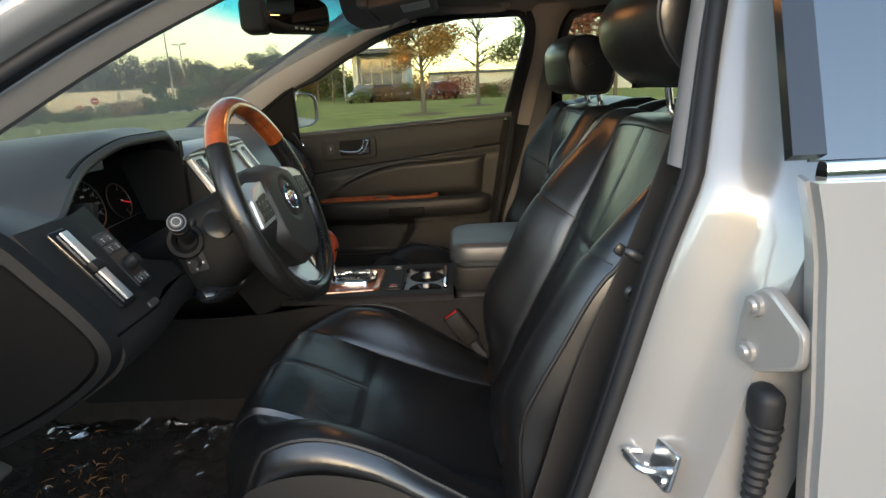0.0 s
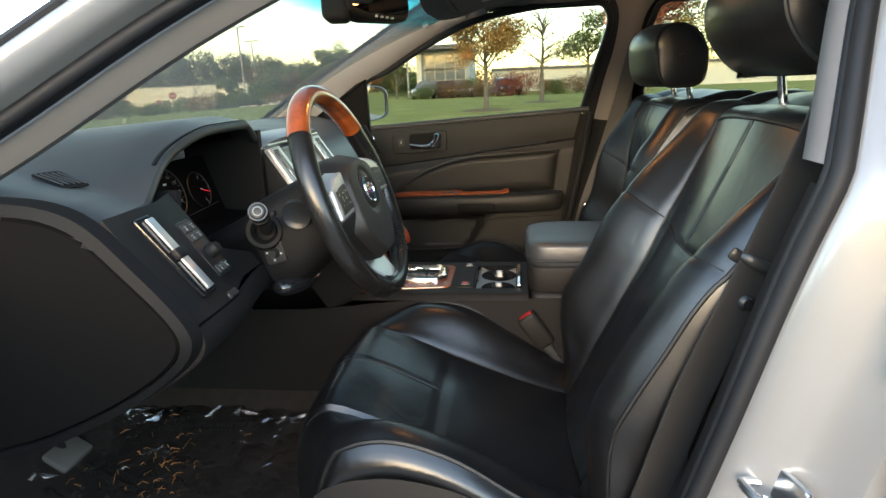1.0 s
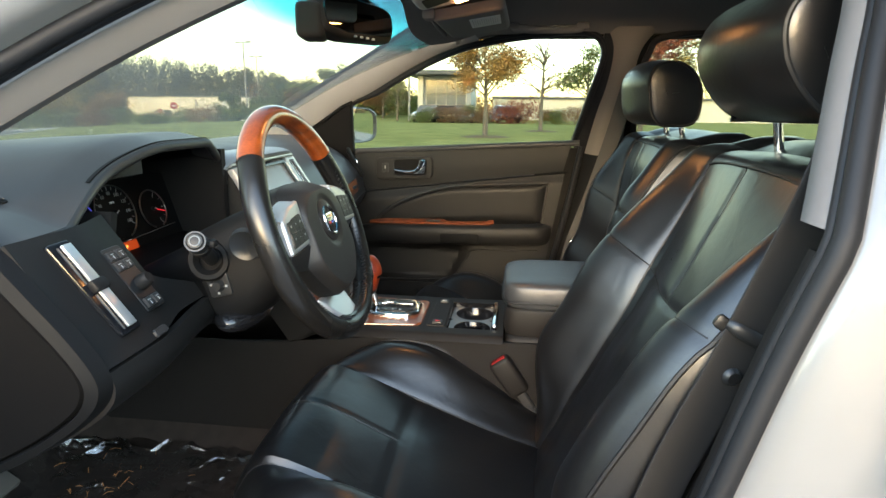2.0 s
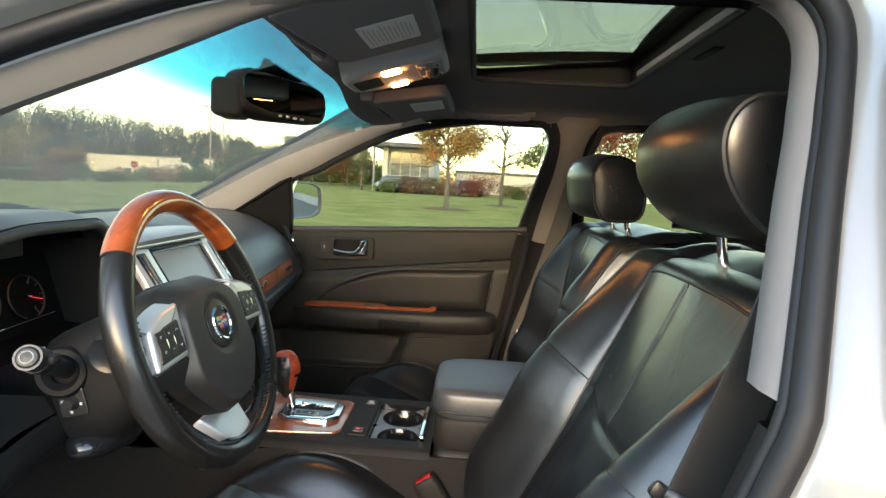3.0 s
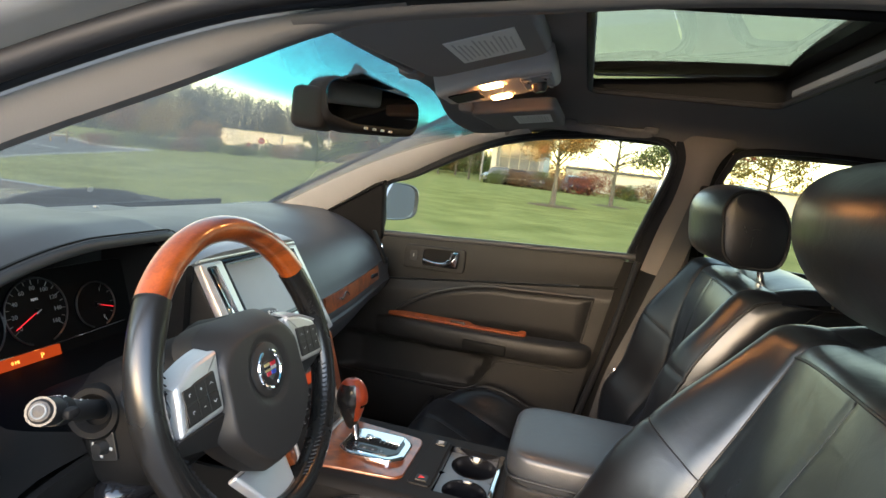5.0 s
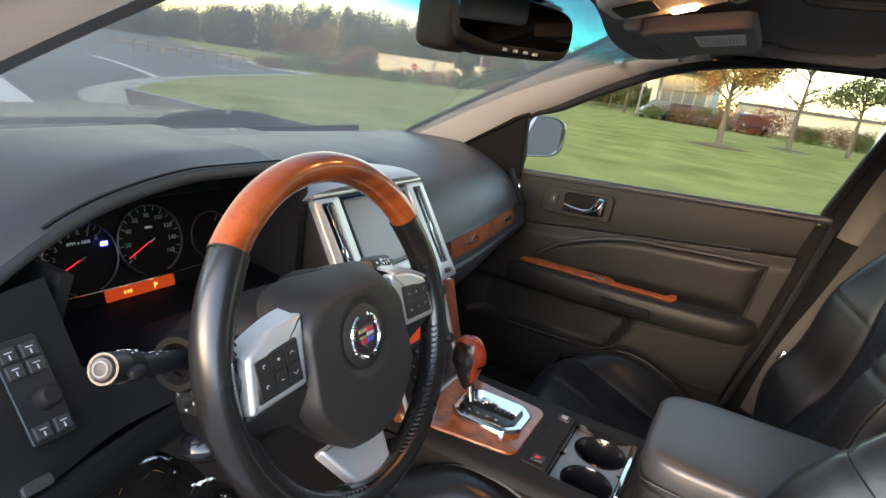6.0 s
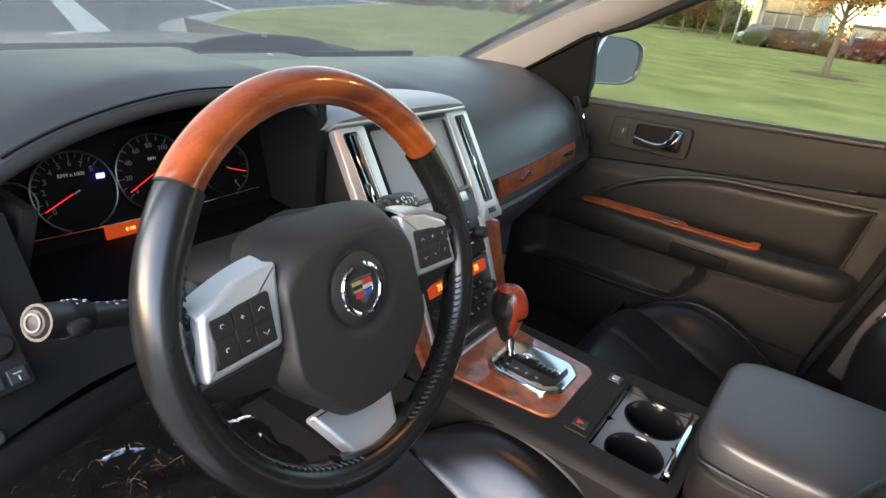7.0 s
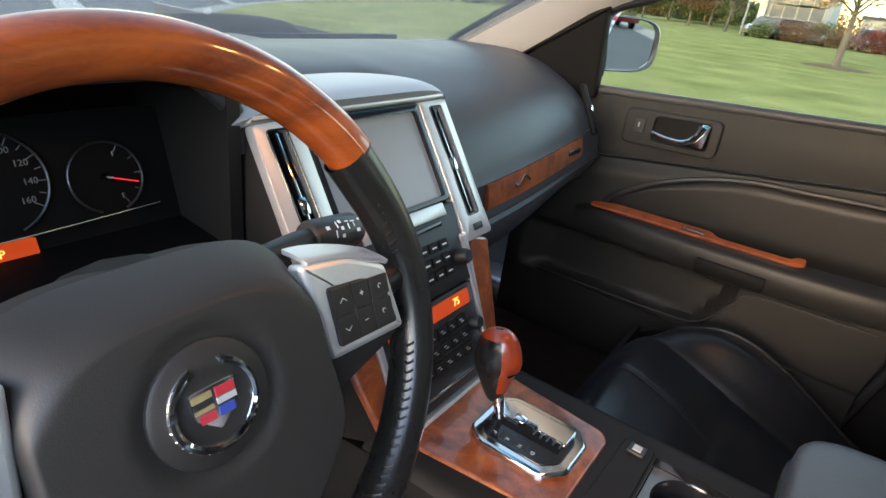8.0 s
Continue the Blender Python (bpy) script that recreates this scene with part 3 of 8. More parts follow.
for wx in (-1.35, 1.6):
    for wy in (-0.79, 0.79):
        t = part("wheel", lathe([(0.0, -0.09), (0.22, -0.09), (0.30, -0.10), (0.33, -0.08), (0.335, 0.0), (0.33, 0.08), (0.30, 0.10), (0.22, 0.09), (0.0, 0.09)], basis((wx, wy, 0.335), (1, 0, 0), (0, 0, 1)), 32), RUBBER, body)
        part("wheel_rim", lathe([(0.0, -0.105), (0.05, -0.105), (0.20, -0.095), (0.22, -0.1), (0.22, 0.1), (0.20, 0.095), (0.05, 0.105), (0.0, 0.105)], basis((wx, wy, 0.335), (1, 0, 0), (0, 0, 1)), 32), SATIN, t)

# ---------------------------------------------------------------- windscreen
windscreen = thing("windscreen", "clear windscreen with a blue shade band", "windscreen", (-0.4, 0, 0.93))


def screen_pt(u, v):
    """u: across from the driver's to the passenger's side, v: from the foot to the top."""
    y = lerp(-0.66, 0.66, u) * lerp(1.06, 0.88, v)
    bow = (1 - (2 * u - 1) ** 2)
    x = lerp(-0.66, 0.075, v) - lerp(0.20, 0.075, v) * bow
    z = lerp(0.900, 1.235, v) + 0.03 * math.sin(math.pi * v) + 0.022 * bow * v
    return V(x, y, z)


part("screen_glass", sheet(screen_pt, 30, 30, 0.004, v=(0, 1.05)), GLASS_WIND, windscreen, "clear glass deepening to a blue shade band at its top")
part("screen_edge", tube(spline([(-0.66, 0.70, 0.917), (-0.59, 0.687, 0.962), (-0.44, 0.664, 1.046), (-0.316, 0.634, 1.112), (-0.195, 0.604, 1.176), (-0.09, 0.569, 1.230), (-0.01, 0.544, 1.272)], 30), 0.0065, 8), RUBBER, windscreen)
part("screen_edge", tube([screen_pt(0.015, k / 20) - V(0, -0.012, 0.008) for k in range(21)], 0.010, 8), RUBBER, windscreen)
part("screen_cowl", tube([screen_pt(k / 24, 0.0) - V(0.03, 0, 0.006) for k in range(25)], 0.016, 8), RUBBER, windscreen, "black cowl below the windscreen")
rows = [[V(-0.925 + 0.055 * math.sin(math.pi * k / 12) * math.cos(2 * math.pi * j / 20), 0.29 + 0.21 * math.sin(math.pi * k / 12) * math.sin(2 * math.pi * j / 20), 0.915 + 0.033 * math.cos(math.pi * k / 12)) for j in range(20)] for k in range(1, 12)]
part("wiper_cowl", grid(rows, closed=True, caps=True), TRIMBLACK, windscreen, "black wiper hump at the foot of the windscreen")
for ob in windscreen.children:
    if ob.name.startswith("screen_glass"):
        ob.visible_shadow = False


# ================================================================ roof lining and what hangs from it
SR_X0, SR_X1, SR_Y, SR_NEAR = 0.292, 0.655, 0.325, -0.285      # sunroof opening


def lining_z(x, y):
    edge = abs(y) / 0.60
    return 1.318 - 0.075 * edge ** 4 - 0.055 * max(0, (0.22 - x) / 0.2) ** 1.6 - 0.05 * max(0, (x - 1.0) / 0.6) ** 2


ceiling_thing = thing("headliner", "dark grey cloth headliner with a sunroof opening", "headliner", (0.7, 0, 1.3), kind="structure")
bm = bmesh.new()
xs = [SR_X0 + (SR_X1 - SR_X0) * k / 16 for k in range(17)]
xs = [lerp(0.09, SR_X0, k / 10) for k in range(10)] + xs + [lerp(SR_X1, 1.75, k / 24) for k in range(1, 25)]
ysr = [lerp(-0.60, SR_NEAR, k / 10) for k in range(10)] + [lerp(SR_NEAR, SR_Y, k / 20) for k in range(21)] + [lerp(SR_Y, 0.60, k / 10) for k in range(1, 11)]
grid([[V(x, y, lining_z(x, y)) for y in ysr] for x in xs], bm=bm)
dead = [f for f in bm.faces if SR_X0 < f.calc_center_median().x < SR_X1 and SR_NEAR < f.calc_center_median().y < SR_Y]
bmesh.ops.delete(bm, geom=dead, context="FACES")
part("lining", bm, HEADLINER, ceiling_thing)



def header(u, v):
    """Trim from the top of the windscreen back to the lining."""
    a = screen_pt(lerp(0.03, 0.97, u), 1.035 - 0.02 * u - 0.08 * sstep(0.55, 0.95, u)) - V(0, 0, 0.008)
    b = V(0.15, lerp(-0.56, 0.57, u), 0)
    b.z = lining_z(b.x, b.y) - 0.002
    p = a.lerp(b, v)
    return p + V(0, 0, -0.006 * math.sin(math.pi * v))


part("header_trim", sheet(header, 30, 8, 0.004), HEADLINER, ceiling_thing, "cloth trim above the windscreen")

sunroof = thing("sunroof", "tinted glass sunroof with the shade slid back", "sunroof", (0.47, 0, 1.33))
def roof_glass_z(x):
    return 1.326 + (x - 0.29) * 0.09


hole = rpoly([(SR_X0, SR_NEAR), (SR_X1, SR_NEAR), (SR_X1, SR_Y), (SR_X0, SR_Y)], 0.03, 6)
ring_lo = [V(x, y, lining_z(x, y) - 0.003) for x, y in hole]
part("opening_trim", tube(ring_lo, 0.006, 8, closed=True), PLASTIC, sunroof, "cloth edge of the sunroof opening")
part("opening_wall", grid([[V(x, y, lining_z(x, y)) for x, y in hole], [V(x, y, roof_glass_z(x)) for x, y in hole]], closed=True), TRIMBLACK, sunroof, "black inner frame")
part("roof_glass", sheet(lambda u, v: (lerp(SR_X0 - 0.02, SR_X1 + 0.02, u), lerp(SR_NEAR - 0.02, SR_Y + 0.02, v), roof_glass_z(lerp(SR_X0, SR_X1, u)) + 0.004), 6, 10, 0.005), GLASS_ROOF, sunroof, "tinted sunroof glass").visible_shadow = False
part("glass_border", grid([[V(x, y, roof_glass_z(x) - 0.001) for x, y in hole], [V(lerp(SR_X0 + 0.002, SR_X1 - 0.030, (x - SR_X0) / (SR_X1 - SR_X0)), 0.02 + (y - 0.02) * 0.89, roof_glass_z(x)) for x, y in hole]], closed=True), GLOSSBLACK, sunroof, "black printed glass border")
part("slid_shade", plate(rpoly([(0.0, -0.27), (0.13, -0.30), (0.13, 0.30), (0.0, 0.27)], 0.03), basis((SR_X1 - 0.008, 0, 1.3275), (1, 0, 0.0), (0, -1, 0)), 0.012, 0.005), HEADLINER, sunroof, "grey cloth sunshade")
part("shade_grip", rbox((SR_X1 + 0.05, 0.0, 1.315), (0.018, 0.10, 0.006), 0.002), PLASTIC, sunroof)


def visor(s, M, hw, label_at):
    """A sun visor folded up against the lining; M: local x to the rear, y across, z up; hw: half its length."""
    c = M.translation
    t = thing("sun_visor", "grey cloth sun visor folded up, with a printed label", "sun visor", tuple(c), group="sun visors")
    o = rpoly([(-0.085, -hw), (0.080, -hw), (0.088, hw), (-0.070, hw)], 0.028)
    part("pad", plate(o, M @ Matrix.Diagonal((1, 1, -1, 1)), 0.020, 0.008, 3), HEADLINER, t)
    part("pad_back", plate(o, M, 0.004, 0.002, 2), HEADLINER, t)
    lab = part("label_sheet", rbox((0, 0, 0), (0.072, 0.110, 0.0012), 0.0004, 1), PAPER, t, "white printed warning label")
    L = M @ Matrix.Translation((*label_at, -0.0206))
    lab.data.transform(L)
    for k in range(12):
        ln = part("print_line", rbox((0, 0, 0), (0.0015, 0.090 - 0.012 * (k * 5 % 4), 0.0006), 0.0, 1), GREYPRINT, lab)
        ln.data.transform(L @ Matrix.Translation((-0.029 + 0.0052 * k, 0.003 * (k % 2), -0.0009)))
    part("pivot_rod", tube([M @ V(-0.088, -hw * 0.96, -0.006), M @ V(-0.090, 0, -0.006), M @ V(-0.088, hw * 1.02, -0.006)], 0.006, 8), HEADLINER, t)
    part("pivot_clip", rbox(M @ V(-0.090, -s * hw * 0.9, -0.002), (0.03, 0.04, 0.026), 0.009, 2), HEADLINER, t)
    return t


visor(-1, basis((0.165, -0.345, 1.262), (1, 0, 0.30), (0, 1, 0.03)), 0.150, (0.022, 0.032))
visor(1, basis((0.158, 0.315, 1.250), (1, 0, 0.16), (0, 1, -0.03)), 0.140, (0.030, -0.03))

oc = thing("overhead_console", "grey overhead console with two lit map lamps", "overhead console", (0.15, 0, 1.26))
CONSOLE_GREY = material("console_grey", (0.42, 0.40, 0.375), 0.6, bump=0.2, bump_scale=900, vary=0.06)
OM = basis((0.165, -0.004, 1.268), (1, 0, 0.30), (0, -1, 0))   # local z looks down
o = rpoly([(-0.105, -0.055), (-0.04, -0.085), (0.085, -0.080), (0.085, 0.080), (-0.04, 0.085), (-0.105, 0.055)], 0.02)
part("housing", plate(o, OM @ Matrix.Translation((0, 0, -0.02)), 0.038, 0.010, 3), CONSOLE_GREY, oc)
for sy in (-0.056, 0.054):
    part("map_lamp", plate(rpoly([(-0.016, -0.015), (0.016, -0.015), (0.016, 0.015), (-0.016, 0.015)], 0.005), OM @ Matrix.Translation((-0.015, sy, 0.016)), 0.005, 0.0015), LAMP_WARM, oc, "lit warm map lamp")
part("storage_recess", plate(rpoly([(-0.088, -0.034), (-0.040, -0.034), (-0.040, 0.040), (-0.088, 0.040)], 0.008), OM @ Matrix.Translation((0, 0, 0.0155)), 0.0045, 0.001), TRIMBLACK, oc)
part("switch_panel", plate(rpoly([(0.028, -0.062), (0.075, -0.058), (0.075, 0.058), (0.028, 0.062)], 0.006), OM @ Matrix.Translation((0, 0, 0.0165)), 0.004, 0.0015), PILLAR, oc)
part("roof_switch", lathe([(0.0, 0.014), (0.008, 0.014), (0.011, 0.010), (0.012, 0.0)], OM @ Matrix.Translation((0.052, 0.0, 0.020)), 14), BUTTON, oc, "round black sunroof switch")
for k in range(4):
    part("switch_button", rbox(OM @ V(0.038 + 0.026 * (k % 2), -0.04 + 0.08 * (k // 2), 0.021), (0.014, 0.018, 0.003), 0.001), PILLAR, oc)
    part("switch_mark", rbox(OM @ V(0.038 + 0.026 * (k % 2), -0.04 + 0.08 * (k // 2), 0.0235), (0.003, 0.010, 0.001), 0), PLASTIC, oc)

# grab handles above the doors
def grab(y, x):
    t = thing("grab_handle", "dark folded grab handle above the door", "grab handle", (x, y, 1.25), group="grab handles")
    z = lining_z(x, y) - 0.016
    part("grip", sweep(spline([(x - 0.10, y, z + 0.012), (x - 0.075, y - math.copysign(0.006, y), z), (x + 0.075, y - math.copysign(0.006, y), z), (x + 0.10, y, z + 0.012)], 20), circle(0.011, 10, 0.007)), PILLAR_SHADED_GREY, t)
    for dx in (-0.095, 0.095):
        part("end_cap", rbox((x + dx, y, z + 0.008), (0.035, 0.026, 0.018), 0.006, 2), PILLAR_SHADED_GREY, t)


grab(0.545, 0.35)

# inside mirror with its sensor box
mir = thing("inside_mirror", "black auto-dimming rear view mirror", "rear view mirror", (-0.05, 0.0, 1.2))
MM = basis((-0.035, -0.03, 1.196), (0.29, 0.95, 0.02), (-0.10, 0.0, 1.0))   # local x along the mirror, z to the cabin
o = rpoly([(-0.125, -0.030), (-0.06, -0.042), (0.11, -0.036), (0.128, -0.018), (0.128, 0.022), (0.10, 0.034), (-0.10, 0.040), (-0.128, 0.020)], 0.016)
part("housing", plate(o, MM @ Matrix.Translation((0, 0, -0.030)), 0.034, 0.010, 3), PLASTIC, mir)
o2 = [(x * 0.95, y * 0.80 + 0.004) for x, y in o]
part("mirror_glass", plate(o2, MM @ Matrix.Translation((0, 0, 0.003)), 0.002, 0.0008), MIRROR_DIM, mir, "dark dimmed mirror glass")
for k in range(4):
    part("mirror_button", rbox(MM @ V(-0.03 + 0.022 * k, -0.0335, 0.0035), (0.008, 0.006, 0.004), 0.001), GREYPRINT, mir)
part("stem", tube([MM @ V(-0.01, 0.0, -0.025), MM @ V(-0.01, 0.03, -0.055), V(-0.07, -0.02, 1.262)], 0.012, 10, up=(1, 0, 0)), PLASTIC, mir)
part("mount_strip", sheet(lambda u, v: screen_pt(lerp(0.40, 0.60, u), lerp(0.87, 0.965, v)) - V(0, 0, 0.006), 8, 3, 0.003), GLOSSBLACK, mir, "black mount strip on the glass")
part("sensor_box", rbox((-0.10, -0.115, 1.180), (0.05, 0.085, 0.062), 0.012, 3, Matrix.Rotation(0.18, 4, "Z")), PLASTIC, mir, "black sensor box behind the mirror")


# ================================================================ dashboard
dash = thing("dashboard", "dark grey soft-touch dashboard with wood and silver trim", "dashboard", (-0.45, 0, 0.3))
G_L, G_R = -0.535, -0.160        # ends of the instrument opening


def lip_z(y):
    """Height of the dashboard's rear upper edge along its width."""
    f = min(1, max(0, (y + 0.60) / 0.27))
    z = 0.906 + 0.080 * (1 - (1 - f) ** 1.7)
    return z


def lip_x(y):
    return -0.222 - 0.045 * sstep(-0.66, -0.45, y)


def dash_top(u, v):
    """Driver's half of the top pad, over the instruments; v from the windscreen to the rear edge."""
    y = lerp(-0.715, G_R, u)
    x0 = -0.90 + 0.20 * (y / 0.72) ** 2
    x1, z1 = lip_x(y), lip_z(y)
    k = sstep(G_R - 0.05, G_R, y)
    x = lerp(x0, x1, v)
    crown = 0.945 + 0.022 * sstep(-0.60, -0.4, y)
    z = lerp(lerp(0.905, crown, sstep(0, 0.55, v)), z1, sstep(0.45, 1, v)) + 0.006 * math.sin(math.pi * v)
    z -= 0.03 * sstep(0.90, 1.0, v) * 0.35
    z -= k * 0.035 * sstep(0.45, 0.9, v)
    if y < -0.66:
        z -= 0.02 * ((-0.66 - y) / 0.055) ** 2
    return (x, y, z)


pad = part("top_pad", sheet(dash_top, 44, 26, 0.012), SOFT, dash, "soft dark top pad over the instruments")


def pas_top(u, v):
    """Passenger's half of the pad: over the top and down to the wood strip."""
    y = lerp(G_R, 0.705, u)
    end = sstep(0.60, 0.705, y)
    prof = [(-0.90 + 0.20 * (y / 0.72) ** 2, 0.905), (-0.70, 0.930), (-0.52, 0.944), (-0.40, 0.938), (-0.315, 0.912), (-0.262, 0.880), (-0.225, 0.845), (-0.208, 0.822)]
    p = spline([(a, 0, b) for a, b in prof], 36)[min(35, int(round(v * 35)))]
    back = 0.07 * (1 - sstep(0.135, 0.158, y)) * sstep(0.35, 0.7, v)
    return (p.x - back - 0.012 * end - 0.02 * sstep(0.3, 0.72, y) * sstep(0.5, 1, v), y, p.z - 0.012 * end * sstep(0.3, 0.6, v) * (1 - sstep(0.8, 1, v)) + (lerp(0.796, 0.815, (y - 0.23) / 0.37) + 0.001 - 0.822) * sstep(0.60, 1.0, v))


part("passenger_pad", sheet(pas_top, 40, 35, 0.012), SOFT, dash, "soft dark pad above the glovebox")


def strip_top(y):
    return lerp(0.796, 0.815, (y - 0.23) / 0.37)


def strip_line(y, w):
    """Points across the wood strip: w 0 its upper edge, 1 its lower."""
    return V(-0.207 - 0.02 * sstep(0.3, 0.72, y) + 0.006 * w, y, strip_top(y) - 0.039 * w)


part("strip_bed", sheet(lambda u, v: strip_line(lerp(0.150, 0.705, u), lerp(-0.10, 1.10, v)) - V(0.003, 0, 0), 20, 4, 0.008), SOFT, dash)
part("wood_strip", sheet(lambda u, v: strip_line(lerp(0.226, 0.600, u), v) + V(0.0015 + 0.002 * math.sin(math.pi * v), 0, 0), 24, 6, 0.006), WOOD, dash, "glossy burl wood strip")
part("strip_badge", sheet(lambda u, v: strip_line(lerp(0.30, 0.352, u), lerp(0.36, 0.47, v) + 0.15 * math.sin(u * 7)) + V(0.006, 0, 0), 10, 2, 0.002), CHROME, dash, "small chrome script on the wood strip")
part("end_vent_slot", rbox(strip_line(0.55, 0.45) + V(0.006, 0, 0), (0.004, 0.05, 0.010), 0.002), GLOSSBLACK, dash)


def glove(u, v):
    y = lerp(0.150, 0.70, u)
    prof = spline([(-0.203, 0, 0.774), (-0.196, 0, 0.755), (-0.198, 0, 0.725), (-0.215, 0, 0.69), (-0.25, 0, 0.655), (-0.32, 0, 0.625), (-0.50, 0, 0.60), (-0.80, 0, 0.58)], 30)
    p = prof[min(29, int(round(v * 29)))]
    groove = -0.006 * math.exp(-((v - 0.13) / 0.018) ** 2)
    return (p.x - 0.02 * sstep(0.3, 0.72, y) + groove, y, p.z + (strip_top(y) - 0.040 - 0.774) * (1 - 0.3 * v) + 0.030 * sstep(0.25, 0.68, y) * sstep(0.08, 0.35, v))


part("glovebox_face", sheet(glove, 24, 29, 0.01), SOFT, dash, "dark glovebox lid")
# outer end on the passenger's side with its vent
part("passenger_end_cap", sheet(lambda u, v: V(*pas_top(1.0, v)).lerp(V(*glove(1.0, v)), u), 8, 35, 0.006), TRIMBLACK, dash)
part("end_vent", rbox((-0.236, 0.640, 0.862), (0.012, 0.020, 0.105), 0.006, 2, Matrix.Rotation(radians(-28), 4, "Y")), TRIMBLACK, dash, "narrow black side vent")
part("end_vent_slider", rbox((-0.229, 0.640, 0.866), (0.004, 0.008, 0.014), 0.002, 2, Matrix.Rotation(radians(-28), 4, "Y")), CHROME, dash)

# ---- instrument opening
def hood_under(u, v):
    y = lerp(G_L + 0.02, G_R - 0.004, u)
    z1 = lip_z(y) - 0.016 - sstep(G_R - 0.05, G_R, y) * 0.028
    return (lerp(lip_x(y) - 0.003, -0.40, v), y, lerp(z1, z1 - 0.018, v))


part("hood_underside", sheet(hood_under, 30, 8, 0.008), TRIMBLACK, dash)


def lip_path(n=50):
    p = []
    for i in range(n):
        y = lerp(-0.715, G_R, i / (n - 1))
        q = V(*dash_top((y + 0.715) / (G_R + 0.715), 1.0))
        p.append(q + V(-0.004, 0, -0.0075))
    p += [V(lip_x(G_R) - 0.004, G_R + 0.004, lip_z(G_R) - 0.05 - 0.016 * k) for k in range(1, 4)]
    return p


part("hood_lip", tube(lip_path(), 0.0078, 12), SOFT, pad)
part("opening_side", sheet(lambda u, v: (lerp(-0.262, -0.42, u), G_R + 0.0, lerp(0.955, 0.78, v)), 4, 6, 0.014), PLASTIC, dash, "dark inner side of the instrument opening")
part("opening_side", sheet(lambda u, v: (lerp(-0.235, -0.42, u), G_L + 0.03 * (1 - v) - 0.002, lerp(0.895, 0.79, v)), 4, 6, 0.012), PLASTIC, dash)
part("opening_sill", sheet(lambda u, v: (lerp(-0.17, -0.42, u), lerp(G_L, G_R, v), 0.786 + 0.02 * u), 4, 10, 0.012), DIALBLACK, dash)

cluster = thing("instrument_cluster", "lit instrument cluster with white numerals and red needles", "instrument cluster", (-0.37, -0.33, 0.80))
CM = basis((-0.365, -0.37, 0.856), (0, 1, 0), (-0.30, 0, 1))     # local z to the driver
part("cluster_face", plate(rpoly([(-0.165, -0.075), (0.204, -0.075), (0.204, 0.060), (-0.165, 0.060)], 0.02), CM @ Matrix.Translation((0, 0, -0.012)), 0.010, 0.002), DIALBLACK, cluster)


def gauge(name, cx, cy, r, numerals, a0, a1, needle, size):
    """A round dial: chrome ring, ticks, numerals from angle a0 to a1 (degrees, clock-wise), needle at its share."""
    G = CM @ Matrix.Translation((cx, cy, 0))
    dial = part(name, plate([(r * math.cos(k / 32 * 2 * math.pi), r * math.sin(k / 32 * 2 * math.pi)) for k in range(32)], G @ Matrix.Translation((0, 0, -0.003)), 0.003), DIALBLACK, cluster, "black dial face")
    arc = [G @ V(r * math.cos(a), r * math.sin(a), 0.002) for a in [radians(lerp(250, -70, k / 40)) for k in range(41)]]
    part("dial_ring", tube(arc, 0.0012, 8, up=CM.to_3x3() @ V(0, 0, 1)), DIALRING, dial, "dark metal dial ring")
    n = len(numerals)
    ticks = (n - 1) * 2 + 1 if n > 3 else 5
    for k in range(ticks):
        a = radians(lerp(a0, a1, k / (ticks - 1)))
        big = 0.010 if k % 2 == 0 else 0.006
        b = rbox((0, 0, 0), (big * r / 0.05, 0.0008, 0.0006), 0, 1)
        bmesh.ops.transform(b, matrix=G @ Matrix.Rotation(a, 4, "Z") @ Matrix.Translation((r * 0.90, 0, 0.0006)), verts=b.verts)
        part("tick", b, DIMPRINT, dial)
    for k, s in enumerate(numerals):
        a = radians(lerp(a0, a1, k / max(1, n - 1)))
        part("numeral", text_mesh(s, G @ Matrix.Translation((r * 0.70 * math.cos(a), r * 0.70 * math.sin(a), 0.0008)), size), DIMPRINT, dial)
    a = radians(lerp(a0, a1, needle))
    b = rbox((0, 0, 0), (r * 0.88, 0.0010, 0.001), 0, 1)
    bmesh.ops.transform(b, matrix=G @ Matrix.Rotation(a, 4, "Z") @ Matrix.Translation((r * 0.43, 0, 0.004)), verts=b.verts)
    part("needle", b, NEEDLE, dial, "red needle")
    part("needle_hub", lathe([(0, 0.006), (0.003, 0.006), (0.0045, 0.001)], G, 16), DIALBLACK, dial)
    tip = rbox((0, 0, 0), (r * 0.18, 0.0013, 0.001), 0, 1)
    bmesh.ops.transform(tip, matrix=G @ Matrix.Rotation(a, 4, "Z") @ Matrix.Translation((r * 0.03, 0, 0.0065)), verts=tip.verts)
    part("needle_root", tip, GREYPRINT, dial, "pale root of the needle")
    return dial


gauge("temperature_gauge", -0.116, -0.004, 0.024, ["C", "", "H"], 250, 110, 0.45, 0.007)
tach = gauge("tachometer", -0.054, 0.000, 0.043, list("012345678"), 215, 45, 0.06, 0.0088)
speed = gauge("speedometer", 0.036, 0.006, 0.045, ["0", "20", "40", "60", "80", "100", "120", "140", "160"], 215, -35, 0.03, 0.0082)
gauge("fuel_gauge", 0.130, -0.004, 0.034, ["E", "", "F"], -60, 60, 0.35, 0.007)
part("lower_trim_line", tube(spline([CM @ V(-0.150, -0.040, 0.002), CM @ V(-0.06, -0.0425, 0.004), CM @ V(0.05, -0.0425, 0.004), CM @ V(0.175, -0.038, 0.002)], 24), 0.0010, 6), CHROME, cluster, "thin chrome line under the dials")
